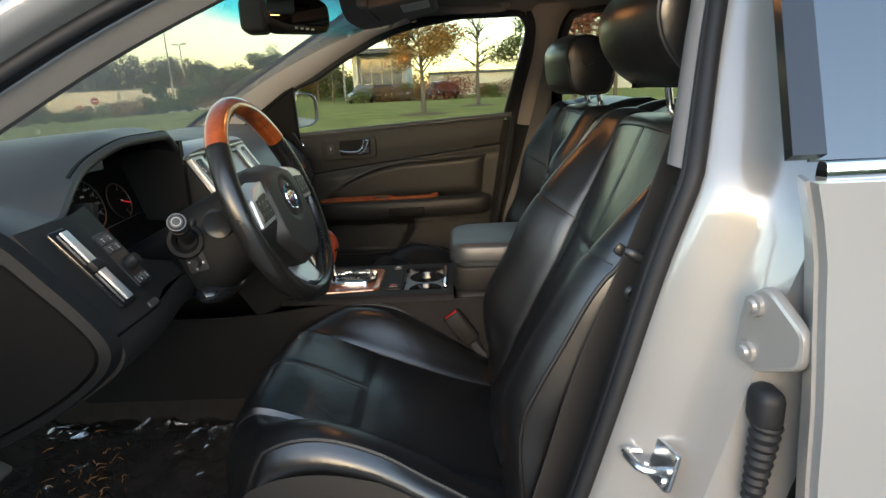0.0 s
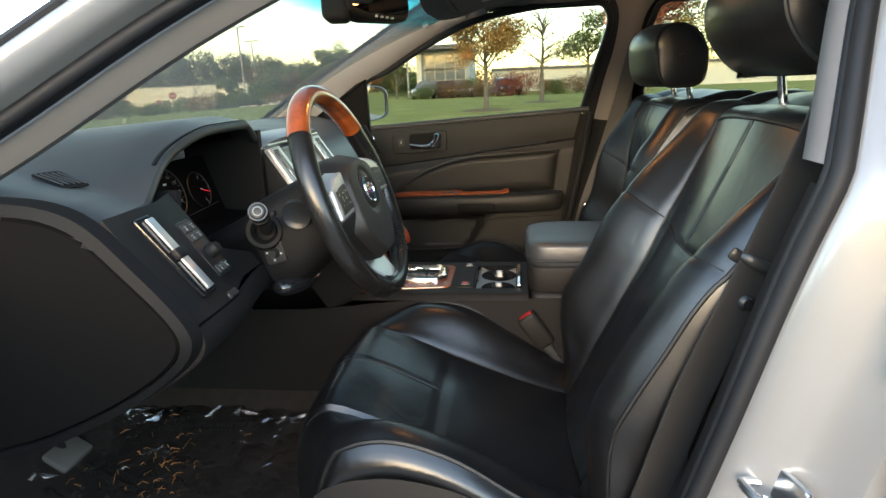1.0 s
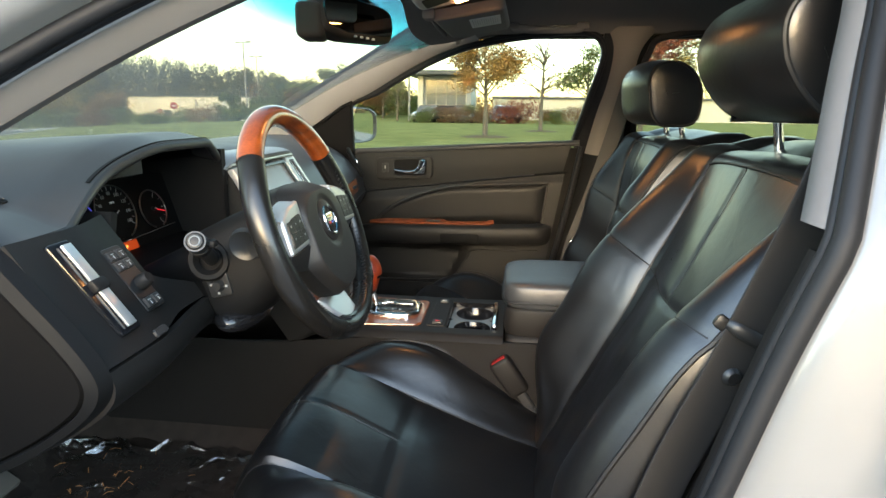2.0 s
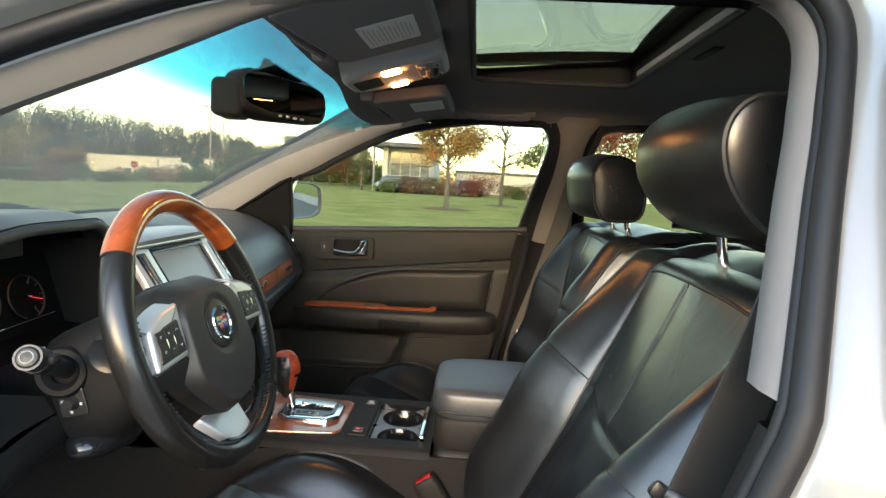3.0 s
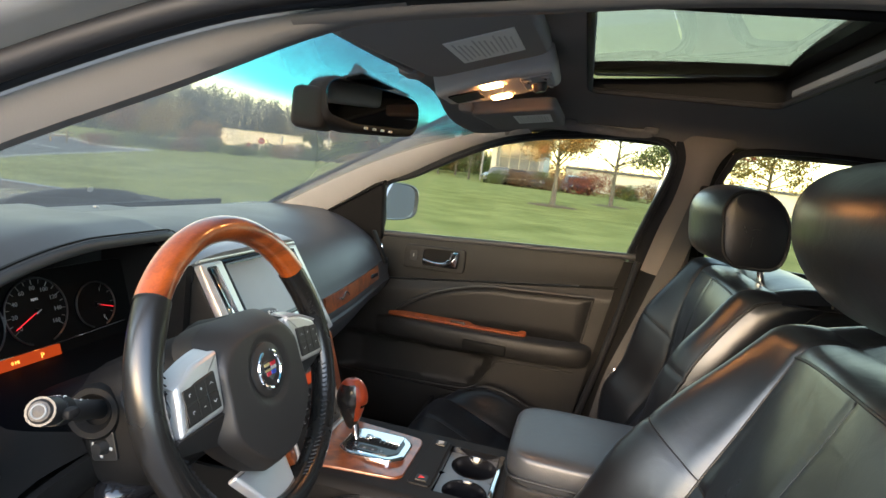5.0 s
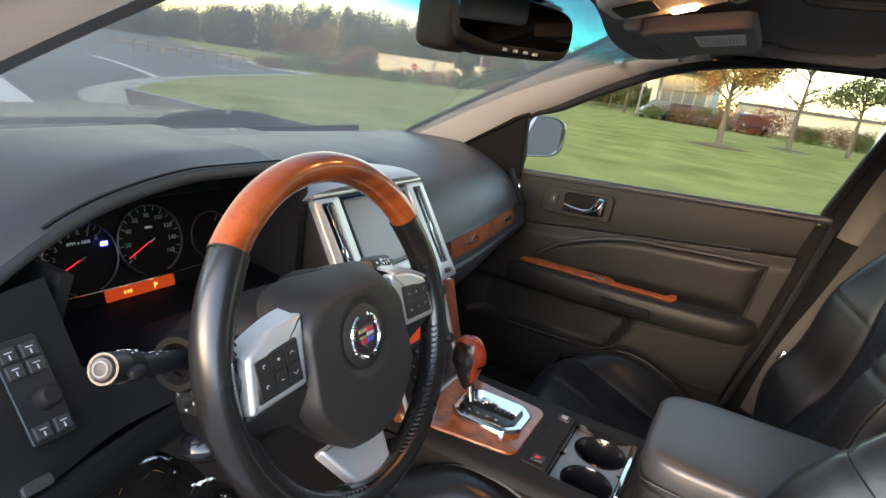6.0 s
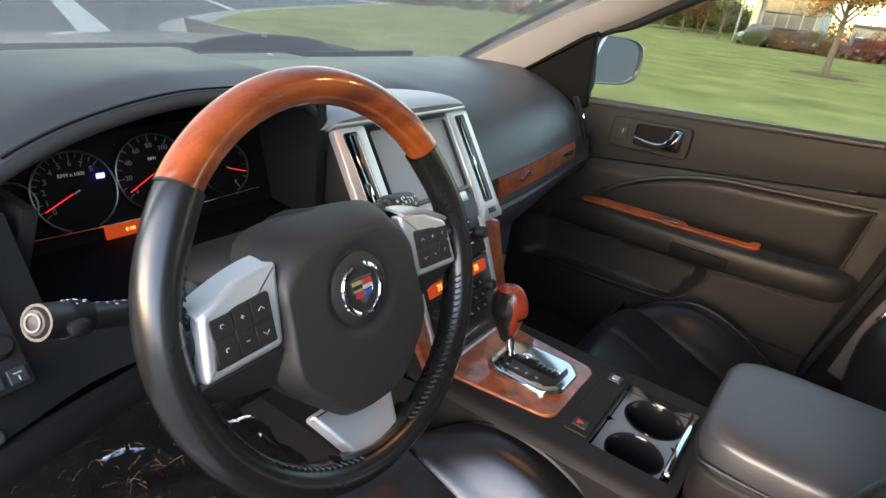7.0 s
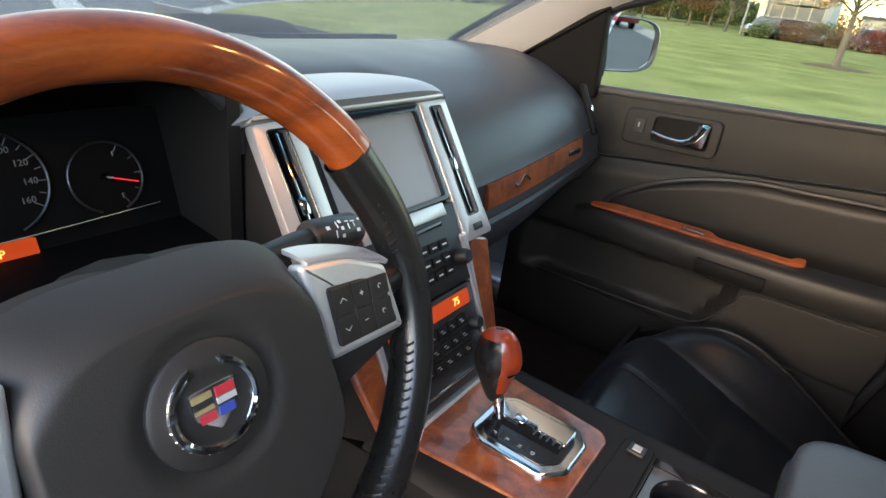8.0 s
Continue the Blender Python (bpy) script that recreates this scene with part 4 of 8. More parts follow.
part("dial_caption", text_mesh("RPM x 1000", CM @ Matrix.Translation((-0.054, 0.018, 0.001)), 0.0055), WHITE, tach)
part("dial_caption", text_mesh("MPH", CM @ Matrix.Translation((0.036, 0.022, 0.001)), 0.005), WHITE, speed)
part("blue_telltale", rbox(CM @ V(-0.026, 0.0125, 0.003), (0.002, 0.009, 0.006), 0.001), BLUE, cluster, "lit blue telltale")
disp = part("amber_display", plate(rpoly([(-0.036, -0.071), (0.058, -0.071), (0.058, -0.044), (-0.036, -0.044)], 0.002), CM, 0.002), AMBER, cluster, "lit amber driver display")
bright_ink = emitter("display_letters", (1.0, 0.30, 0.06), 0.7)
part("display_letter", text_mesh("P", CM @ Matrix.Translation((0.03, -0.053, 0.0024)), 0.010), bright_ink, disp)
part("display_digits", text_mesh("76217mi", CM @ Matrix.Translation((-0.010, -0.063, 0.0024)), 0.008), bright_ink, disp)
part("display_digits", text_mesh("0 MI", CM @ Matrix.Translation((-0.008, -0.052, 0.0024)), 0.006), bright_ink, disp)

# ---- driver's outer panel with vent and light switch
def outer_face(y, z):
    return V(-0.222 + (0.906 - z) * 0.72 - 0.03 * sstep(-0.62, -0.50, y), y, z)


part("outer_panel", sheet(lambda u, v: outer_face(lerp(-0.70, G_L + 0.005 + 0.10 * sstep(0.55, 1, v), u), lerp(0.897, 0.772, v)), 12, 16, 0.01), PLASTIC, dash, "black outer panel with vent and light switch")


def on_panel(y, z, tilt=0.0):
    return basis(outer_face(y, z), (-0.06, 1, 0), (-0.72, math.tan(radians(tilt)), 1))


vent = part("outer_vent", plate(rpoly([(-0.019, -0.060), (0.015, -0.060), (0.013, 0.060), (-0.021, 0.060)], 0.005), on_panel(-0.642, 0.838, -14), 0.005, 0.002), GLOSSBLACK, dash, "upright outer vent")
for k in (-1, 1):
    part("vent_blade", rbox((0, 0, 0), (0.015, 0.048, 0.004), 0.0015), SATIN, vent).data.transform(on_panel(-0.642, 0.838, -14) @ Matrix.Translation((0.0, 0.030 * k, 0.0075)))
part("vent_slider", rbox((0, 0, 0), (0.022, 0.014, 0.010), 0.003), PLASTIC, vent).data.transform(on_panel(-0.642, 0.838, -14) @ Matrix.Translation((-0.002, 0, 0.009)))
part("dimmer_button", plate(rpoly([(-0.012, -0.005), (0.012, -0.005), (0.012, 0.005), (-0.012, 0.005)], 0.004), on_panel(-0.602, 0.776, 0), 0.004, 0.0015), KEYPLATE, dash, "dark dimmer thumb button")
sw = part("light_switch", plate(rpoly([(-0.018, -0.044), (0.018, -0.044), (0.018, 0.044), (-0.018, 0.044)], 0.004), on_panel(-0.578, 0.830, -14), 0.004, 0.0015), BUTTON, dash, "headlamp switch panel with knob")
SWM = on_panel(-0.578, 0.830, -14)
part("switch_knob", lathe([(0, 0.018), (0.007, 0.018), (0.009, 0.014), (0.010, 0.004)], SWM @ Matrix.Translation((0.004, -0.010, 0)), 16), PLASTIC, sw)
for k in range(6):
    bx, by = -0.008 + 0.016 * (k % 2), (0.032, 0.018, -0.034)[k // 2]
    key = part("switch_key", plate(rpoly([(-0.0065, -0.006), (0.0065, -0.006), (0.0065, 0.006), (-0.0065, 0.006)], 0.001), SWM @ Matrix.Translation((bx, by, 0.004)), 0.003, 0.001), KEYPLATE, sw)
    part("key_mark", rbox((0, 0, 0), (0.0055, 0.0008, 0.0006), 0), GREYPRINT, key).data.transform(SWM @ Matrix.Translation((bx, by + 0.002, 0.0075)))
    part("key_mark", rbox((0, 0, 0), (0.0008, 0.0040, 0.0006), 0), GREYPRINT, key).data.transform(SWM @ Matrix.Translation((bx, by - 0.002, 0.0075)))

# ---- lower knee panel and outer end on the driver's side
def knee(u, v):
    y = lerp(-0.70, -0.10, u)
    prof = spline([(-0.122, 0, 0.770), (-0.118, 0, 0.748), (-0.135, 0, 0.722), (-0.19, 0, 0.685), (-0.28, 0, 0.64), (-0.40, 0, 0.60), (-0.60, 0, 0.56), (-0.84, 0, 0.50)], 30)
    p = prof[min(29, int(round(v * 29)))]
    return (p.x - 0.025 * sstep(-0.62, -0.45, y), y, p.z + 0.02 * sstep(-0.5, -0.2, y) * (1 - v))


part("knee_panel", sheet(knee, 20, 29, 0.012), PLASTIC, dash, "black knee panel below the wheel")


def end_outline():
    return spline([(-0.62, 0, 0.90), (-0.45, 0, 0.92), (-0.32, 0, 0.925), (-0.235, 0, 0.905), (-0.175, 0, 0.845), (-0.128, 0, 0.785), (-0.121, 0, 0.750), (-0.15, 0, 0.715), (-0.22, 0, 0.668), (-0.33, 0, 0.615), (-0.45, 0, 0.58), (-0.62, 0, 0.55)], 60, closed=True)


eo = end_outline()
ec = V(-0.42, 0, 0.745)
bm = grid([[V(p.x, -0.700, p.z) for p in eo], [V(ec.x + (p.x - ec.x) * 0.985, -0.716, ec.z + (p.z - ec.z) * 0.975) for p in eo],
           [V(ec.x + (p.x - ec.x) * 0.945, -0.720, ec.z + (p.z - ec.z) * 0.905) for p in eo], [V(ec.x + (p.x - ec.x) * 0.938, -0.712, ec.z + (p.z - ec.z) * 0.893) for p in eo]], closed=True)
part("outer_end_frame", bm, TRIMBLACK, dash, "dark frame of the dashboard's outer end")
bm = grid([[V(ec.x + (p.x - ec.x) * 0.934, -0.712, ec.z + (p.z - ec.z) * 0.888) for p in eo], [V(ec.x + (p.x - ec.x) * 0.92, -0.7165, ec.z + (p.z - ec.z) * 0.87) for p in eo], [V(ec.x + (p.x - ec.x) * 0.4, -0.7195, ec.z + (p.z - ec.z) * 0.4) for p in eo]], closed=True)
bm.faces.new(bm.verts[-60:])
COVERBLACK = material("matt_black_cover", (0.0040, 0.0035, 0.0033), 0.8, spec=0.06, bump=0.25, bump_scale=1000, vary=0.2)
part("fuse_cover", bm, COVERBLACK, dash, "large oval black end cover")



def on_top(x, y, up=0.0):
    """A spot on the driver's half of the top pad."""
    u = (y + 0.715) / (G_R + 0.715)
    x0, x1 = -0.90 + 0.20 * (y / 0.72) ** 2, lip_x(y)
    p = V(*dash_top(u, (x - x0) / (x1 - x0)))
    return p + V(0, 0, up)


DF = basis(on_top(-0.346, -0.592, 0.001), on_top(-0.312, -0.600) - on_top(-0.378, -0.584), on_top(-0.341, -0.575) - on_top(-0.351, -0.610))
defr = part("side_defroster", plate(rpoly([(-0.038, -0.013), (0.026, -0.018), (0.038, 0.012), (-0.026, 0.018)], 0.006), DF, 0.002, 0.001), TRIMBLACK, dash, "slotted side window vent")
for k in range(5):
    part("defroster_slat", rbox((0, 0, 0), (0.050, 0.0016, 0.003), 0.0005, 1), SOFT, defr).data.transform(DF @ Matrix.Translation((0.003 * (k - 2), 0.0054 * (k - 2), 0.0025)))
part("sun_sensor", lathe([(0, 0.010), (0.005, 0.009), (0.008, 0.005), (0.009, 0.0)], Matrix.Translation((-0.74, 0.14, 0.925)), 14), GREYPRINT, dash, "small round sun sensor")
for k in range(14):
    part("defroster_slot", rbox((-0.86 + 0.0007 * (k - 7) ** 2 * 0.4, -0.28 + 0.011 * k, 0.9165), (0.012, 0.006, 0.004), 0.001), GLOSSBLACK, dash)
part("speaker_grille", plate(rpoly([(-0.05, -0.22), (0.03, -0.24), (0.03, 0.24), (-0.05, 0.22)], 0.02), Matrix.Translation((-0.72, -0.02, 0.926)), 0.005, 0.003), SOFT, dash)

# ---------------------------------------------------------------- centre stack
stack = thing("centre_stack", "silver framed centre stack with screen, vents and wood sides", "centre stack", (-0.2, 0, 0.58))
SX = V(0, 1, 0)
SY = V(-0.14, 0, 0.31).normalized()
KM = basis((-0.261, 0.0, 0.911), SX, SY)         # local x across, y up the face, z into the cabin


def st(x, y, z=0.0):
    return KM @ V(x, y, z)


out_l = [(-0.155, -0.03), (-0.157, -0.18), (-0.105, -0.365), (0.105, -0.365), (0.157, -0.18), (0.155, -0.03), (0.150, 0.008), (-0.150, 0.008)]
part("stack_core", plate(rpoly(out_l, 0.015, 4), KM @ Matrix.Translation((0, 0, -0.10)), 0.096, 0.004), PLASTIC, stack)


def bezel(name, outline, hole, z0, th, mat, parent, label="", r=0.006):
    n = 6
    return part(name, plate(rpoly(outline, r, n), KM @ Matrix.Translation((0, 0, z0)), th, min(0.003, th * 0.45), 2, rpoly(hole, r * 0.7, n)), mat, parent, label)


def quad(x0, x1, y0, y1, sk0=0.0, sk1=0.0):
    """Outline with slanting sides: sk moves the lower corners outward."""
    return [(x0 - sk0, y0), (x1 + sk1, y0), (x1, y1), (x0, y1)]


for s in (-1, 1):
    o = quad(0.098, 0.156, -0.184, 0.004, 0.0, 0.004)
    h = quad(0.1165, 0.1415, -0.152, -0.004, 0.0, 0.0)
    if s < 0:
        o, h = [(-a, b) for a, b in o][::-1], [(-a, b) for a, b in h][::-1]
    vf = bezel("vent_frame", o, h, -0.004, 0.012, SATIN, stack, "brushed silver vent frame")
    part("vent_back", plate(h, KM @ Matrix.Translation((0, 0, -0.030)), 0.003), TRIMBLACK, vf)
    for dx in (-0.0085, 0.0, 0.0085):
        part("vent_blade", rbox((0, 0, 0), (0.0022, 0.142, 0.016), 0.0008), GLOSSBLACK, vf).data.transform(KM @ Matrix.Translation((s * 0.129 + dx, -0.078, -0.004)))
    part("vent_strip", rbox((0, 0, 0), (0.0030, 0.142, 0.002), 0.0008), CHROME, vf, "thin chrome strip").data.transform(KM @ Matrix.Translation((s * 0.129, -0.078, 0.0055)))
    part("vent_slider", rbox((0, 0, 0), (0.010, 0.018, 0.008), 0.002), CHROME, vf).data.transform(KM @ Matrix.Translation((s * 0.129, -0.082, 0.006)))
    part("vent_surround", tube([KM @ V(x, y, 0.0078) for x, y in rpoly(h, 0.004, 4)], 0.0012, 6, closed=True, up=KM.to_3x3() @ V(0, 0, 1)), GLOSSBLACK, vf)
part("frame_top", plate(rpoly([(-0.158, 0.0045), (0.158, 0.0045), (0.150, 0.014), (-0.150, 0.014)], 0.005), KM @ Matrix.Translation((0, 0, -0.004)), 0.012, 0.003), SATIN, stack)
scr = bezel("screen_bezel", quad(-0.0975, 0.0975, -0.125, 0.004, 0.0, 0.0), quad(-0.089, 0.089, -0.117, -0.006, 0.0, 0.0), -0.004, 0.010, GLOSSBLACK, stack, "black screen bezel")
# the display is off; its grey base colour stands in for reflected sky
part("screen", plate(quad(-0.090, 0.090, -0.119, -0.005, 0.0, 0.0), KM @ Matrix.Translation((0, 0, -0.003)), 0.003), material("screen_glass_off", (0.26, 0.265, 0.265), 0.26, spec=0.6, rough_vary=0.05), scr, "switched-off display with its reflection painted grey")
part("screen_hood", sheet(lambda u, v: st(lerp(-0.166, 0.166, u) * (1 - 0.05 * v), 0.010 + 0.052 * v - 0.010 * abs(2 * u - 1) ** 6, 0.008 - 0.13 * v ** 1.6 - 0.02 * abs(2 * u - 1) ** 6), 30, 12, 0.012), HOODSILVER, stack, "pale silvery hood above the screen")
radio = part("radio", plate(quad(-0.0975, 0.0975, -0.229, -0.128, -0.006, -0.006), KM @ Matrix.Translation((0, 0, -0.004)), 0.010, 0.002), BUTTON, stack, "black radio with keys and two knobs")
part("disc_slot", rbox((0, 0, 0), (0.12, 0.006, 0.003), 0.001), GLOSSBLACK, radio).data.transform(KM @ Matrix.Translation((0, -0.148, 0.006)))
part("disc_slot_trim", rbox((0, 0, 0), (0.15, 0.016, 0.003), 0.001), SATIN, radio).data.transform(KM @ Matrix.Translation((0, -0.132, 0.007)))
for s in (-1, 1):
    part("radio_knob", lathe([(0, 0.016), (0.008, 0.016), (0.010, 0.012), (0.0115, 0.0)], KM @ Matrix.Translation((s * 0.076, -0.196, 0.006)), 18), BUTTON, radio)
for r_ in range(3):
    for c in range(6):
        k = part("radio_key", plate(rpoly([(-0.0085, -0.006), (0.0085, -0.006), (0.0085, 0.006), (-0.0085, 0.006)], 0.0015), KM @ Matrix.Translation((-0.05 + 0.02 * c, -0.172 - 0.017 * r_, 0.006)), 0.003, 0.001), PLASTIC, radio)
        part("key_mark", rbox((0, 0, 0), (0.008, 0.0018, 0.0006), 0), WHITE, k).data.transform(KM @ Matrix.Translation((-0.05 + 0.02 * c, -0.172 - 0.017 * r_, 0.0093)))
clim = part("climate_panel", plate(quad(-0.0905, 0.0905, -0.352, -0.232, -0.006, -0.006), KM @ Matrix.Translation((0, 0, -0.004)), 0.009, 0.002), BUTTON, stack, "black climate panel with an amber display")
ad = part("climate_display", plate(rpoly([(-0.078, -0.257), (0.078, -0.257), (0.078, -0.238), (-0.078, -0.238)], 0.002), KM @ Matrix.Translation((0, 0, 0.003)), 0.003), AMBER, clim, "lit amber climate display")
part("display_digits", text_mesh("75", KM @ Matrix.Translation((-0.050, -0.2475, 0.0064)), 0.013), bright_ink, ad)
part("display_digits", text_mesh("75", KM @ Matrix.Translation((0.050, -0.2475, 0.0064)), 0.013), bright_ink, ad)
for r_ in range(3):
    for c in range(6):
        at = (-0.050 + 0.020 * c, -0.272 - 0.019 * r_)
        k = part("climate_key", plate(rpoly([(-0.009, -0.0075), (0.009, -0.0075), (0.009, 0.0075), (-0.009, 0.0075)], 0.0015), KM @ Matrix.Translation((*at, 0.004)), 0.004, 0.001), PLASTIC, clim)
        for dx, dy, w, h in ((-0.002, 0.0015, 0.005, 0.0012), (0.001, -0.0015, 0.004 + 0.002 * (c % 2), 0.0012)):
            part("key_mark", rbox((0, 0, 0), (w, h, 0.0006), 0), GREYPRINT, k).data.transform(KM @ Matrix.Translation((at[0] + dx, at[1] + dy, 0.0083)))
for s in (-1, 1):
    part("climate_knob", lathe([(0, 0.013), (0.007, 0.013), (0.009, 0.010), (0.010, 0.0)], KM @ Matrix.Translation((s * 0.074, -0.284, 0.005)), 18), BUTTON, clim)
part("foot_strip", rbox((0, 0, 0), (0.13, 0.004, 0.003), 0.001), CHROME, clim, "thin chrome strip").data.transform(KM @ Matrix.Translation((0, -0.338, 0.006)))
for s in (-1, 1):
    o = [(0.094, -0.355), (0.112, -0.362), (0.150, -0.190), (0.112, -0.178), (0.100, -0.19)]
    o = o if s > 0 else [(-a, b) for a, b in o][::-1]
    part("wood_side", plate(rpoly(o, 0.008), KM @ Matrix.Translation((0, 0, -0.006)), 0.012, 0.004), WOOD, stack, "glossy wood side piece")
    o = [(0.088, -0.36), (0.094, -0.36), (0.102, -0.17), (0.090, -0.17)]
    o = o if s > 0 else [(-a, b) for a, b in o][::-1]
    part("silver_rail", plate(rpoly(o, 0.002), KM @ Matrix.Translation((0, 0, -0.004)), 0.013, 0.003), SATIN, stack, "silver rail")
    part("rail_button", rbox((0, 0, 0), (0.020, 0.009, 0.003), 0.0012), BUTTON, stack).data.transform(KM @ Matrix.Translation((s * 0.130, -0.169, 0.008)))
part("stack_foot", plate(rpoly([(-0.09, -0.372), (0.09, -0.372), (0.09, -0.356), (-0.09, -0.356)], 0.003), KM @ Matrix.Translation((0, 0, -0.004)), 0.012, 0.003), SATIN, stack)


def bend_stack(ob):
    """The face of the stack leans out below the screen and runs parallel further down."""
    inv = KM.inverted()
    for v in ob.data.vertices:
        y = (inv @ v.co).y
        v.co += KM.to_3x3() @ V(0, 0, 0.004 + 0.026 * sstep(-0.005, -0.19, y) * (1 if y < 0.02 else 0))
    for c in ob.children:
        bend_stack(c)


for ob in stack.children:
    bend_stack(ob)


# ================================================================ steering wheel and column
wheel = thing("steering_wheel", "leather and wood rimmed four-key steering wheel with silver spokes", "steering wheel", (-0.01, -0.37, 0.868))
WT = radians(20)
WM = basis((-0.020, -0.37, 0.864), (0, 1, 0), (-math.sin(WT), 0, math.cos(WT)))   # local x across, y up the rim, z to the driver
RIM_R = 0.1650
RIM_SHIFT = 0.008


def rim(a0, a1, n, fat=1.0, grip=False):
    rows = []
    for i in range(n + 1):
        a = radians(lerp(a0, a1, i / n))
        c, s = math.cos(a), math.sin(a)
        g = 1.0
        if grip:
            g = 1 + 0.10 * math.exp(-((math.degrees(a) % 360 - 150) / 14) ** 2) + 0.10 * math.exp(-((math.degrees(a) % 360 - 30) / 14) ** 2)
        row = []
        for k in range(18):
            b = 2 * math.pi * k / 18
            rr = RIM_R + 0.0150 * fat * g * math.cos(b) - (0.003 * (g - 1) * 10 if grip else 0)
            row.append(WM @ V(rr * c + RIM_SHIFT, rr * s, 0.0172 * fat * math.sin(b) - 0.004))
        rows.append(row)
    return rows


part("wood_rim", grid(rim(36, 140, 60, 1.02), closed=True), WOOD_RIM, wheel, "glossy orange wood upper rim")
lr = part("leather_rim", grid(rim(139.6, 396.4, 120, 1.0, True), closed=True), LEATHER_RIM, wheel, "black leather lower rim")
for a in (36, 140):
    part("rim_joint", grid(rim(a - 0.6, a + 0.6, 2, 1.015), closed=True), STITCH, wheel)
# laced seam on the inner side of the leather, on both lower flanks
for a0, a1 in ((195, 258), (282, 345), (8, 24), (156, 172)):
    n = int((a1 - a0) / 2.4)
    bm = bmesh.new()
    for k in range(n):
        a = radians(lerp(a0, a1, (k + 0.5) / n))
        for d in (-1, 1):
            p0 = WM @ V((RIM_R - 0.0140) * math.cos(a) + RIM_SHIFT, (RIM_R - 0.0140) * math.sin(a), 0.004 + 0.0)
            p1 = WM @ V((RIM_R - 0.0127) * math.cos(a + 0.018) + RIM_SHIFT, (RIM_R - 0.0127) * math.sin(a + 0.018), 0.004 + 0.005 * d)
            tube([p0, p0.lerp(p1, 0.5) + (WM.to_3x3() @ V(0, 0, 0.0006)), p1], 0.0009, 5, bm=bm)
    part("laced_seam", bm, STITCH, lr)

# airbag cover: a flat-domed face, creased at its upper edge into a slope that falls away from the driver
def cover(u, v):
    """u round, v from the middle outward."""
    a = 2 * math.pi * u
    c, s = math.cos(a), math.sin(a)
    h, w, ex = (0.066, 0.080, 4.2) if s >= 0 else (0.112, 0.080, 3.4)
    r = (abs(c / w) ** ex + abs(s / h) ** ex) ** (-1 / ex)
    x, y = r * c * v, r * s * v
    if s < 0:
        x *= 1 + 0.06 * sstep(0.0, -0.05, y) - 0.42 * sstep(-0.045, -0.112, y)
    crease = lerp(0.90, 0.66, sstep(0.15, 0.75, s))
    z = 0.024 - 0.004 * v * v - lerp(0.020, 0.034, sstep(0.1, 0.8, s)) * max(0, (v - crease) / (1 - crease)) ** 1.25
    dimple = 0.0035 * sstep(0.040, 0.034, math.hypot(x, y + 0.002))
    return WM @ V(x, y, z - dimple)


rings = [0.03, 0.1, 0.2, 0.28, 0.32, 0.35, 0.38, 0.42, 0.46, 0.5, 0.55, 0.6, 0.64, 0.66, 0.69, 0.73, 0.78, 0.84, 0.88, 0.90, 0.92, 0.95, 0.98, 1.0]
rows = [[cover(j / 96, v) for j in range(96)] for v in rings]
bm = grid(rows, closed=True)
bm.faces.new(bm.verts[:96])
rows = [[cover(j / 56, 1.0) for j in range(56)], [cover(j / 56, 0.98) - WM.to_3x3() @ V(0, 0, 0.03) for j in range(56)]]
part("airbag_cover", bm, WHEELPAD, wheel, "dark grained airbag cover", sharp=60)
part("cover_skirt", grid(rows, closed=True), PLASTIC, wheel)
part("hub_back", plate([(0.075 * math.cos(k / 24 * 2 * math.pi), 0.075 * math.sin(k / 24 * 2 * math.pi) - 0.008) for k in range(24)], WM @ Matrix.Translation((0, 0, -0.055)), 0.045, 0.01), TRIMBLACK, wheel)

# emblem: ring of laurel and a small shield, as plain shapes
EM = WM @ Matrix.Translation((-0.001, -0.002, 0.0205))
emb = part("emblem", lathe([(0.0, 0.0025), (0.029, 0.0025), (0.0310, 0.001), (0.032, -0.003)], EM, 36), WHEELPAD, wheel, "round chrome emblem with a coloured shield")
bm = bmesh.new()
for k in range(28):
    a = radians(lerp(112, 428, k / 27))
    p = EM @ V(0.0205 * math.cos(a), 0.0205 * math.sin(a), 0.0038)
    q = EM @ V(0.0228 * math.cos(a + 0.10), 0.0228 * math.sin(a + 0.10), 0.0036)
    tube([p, p.lerp(q, 0.5), q], 0.0010, 6, up=WM.to_3x3() @ V(0, 0, 1), bm=bm)
tube([EM @ V(0.0210 * math.cos(radians(a)), 0.0210 * math.sin(radians(a)), 0.0035) for a in range(112, 430, 8)], 0.0023, 8, up=WM.to_3x3() @ V(0, 0, 1), bm=bm)
part("wreath", bm, CHROME, emb, "chrome wreath")
shield = part("shield", plate(rpoly([(-0.0125, 0.010), (0.0125, 0.010), (0.011, -0.004), (0.0, -0.013), (-0.011, -0.004)], 0.002), EM @ Matrix.Translation((0, 0, 0.0024)), 0.0016, 0.0005), CHROME, emb)
GOLD = material("enamel_gold", (0.55, 0.42, 0.20), 0.3, metal=0.6)
RED_E = material("enamel_red", (0.45, 0.03, 0.04), 0.2, coat=1.0)
BLUE_E = material("enamel_blue", (0.03, 0.06, 0.30), 0.2, coat=1.0)
BLACK_E = material("enamel_black", (0.02, 0.02, 0.02), 0.2)
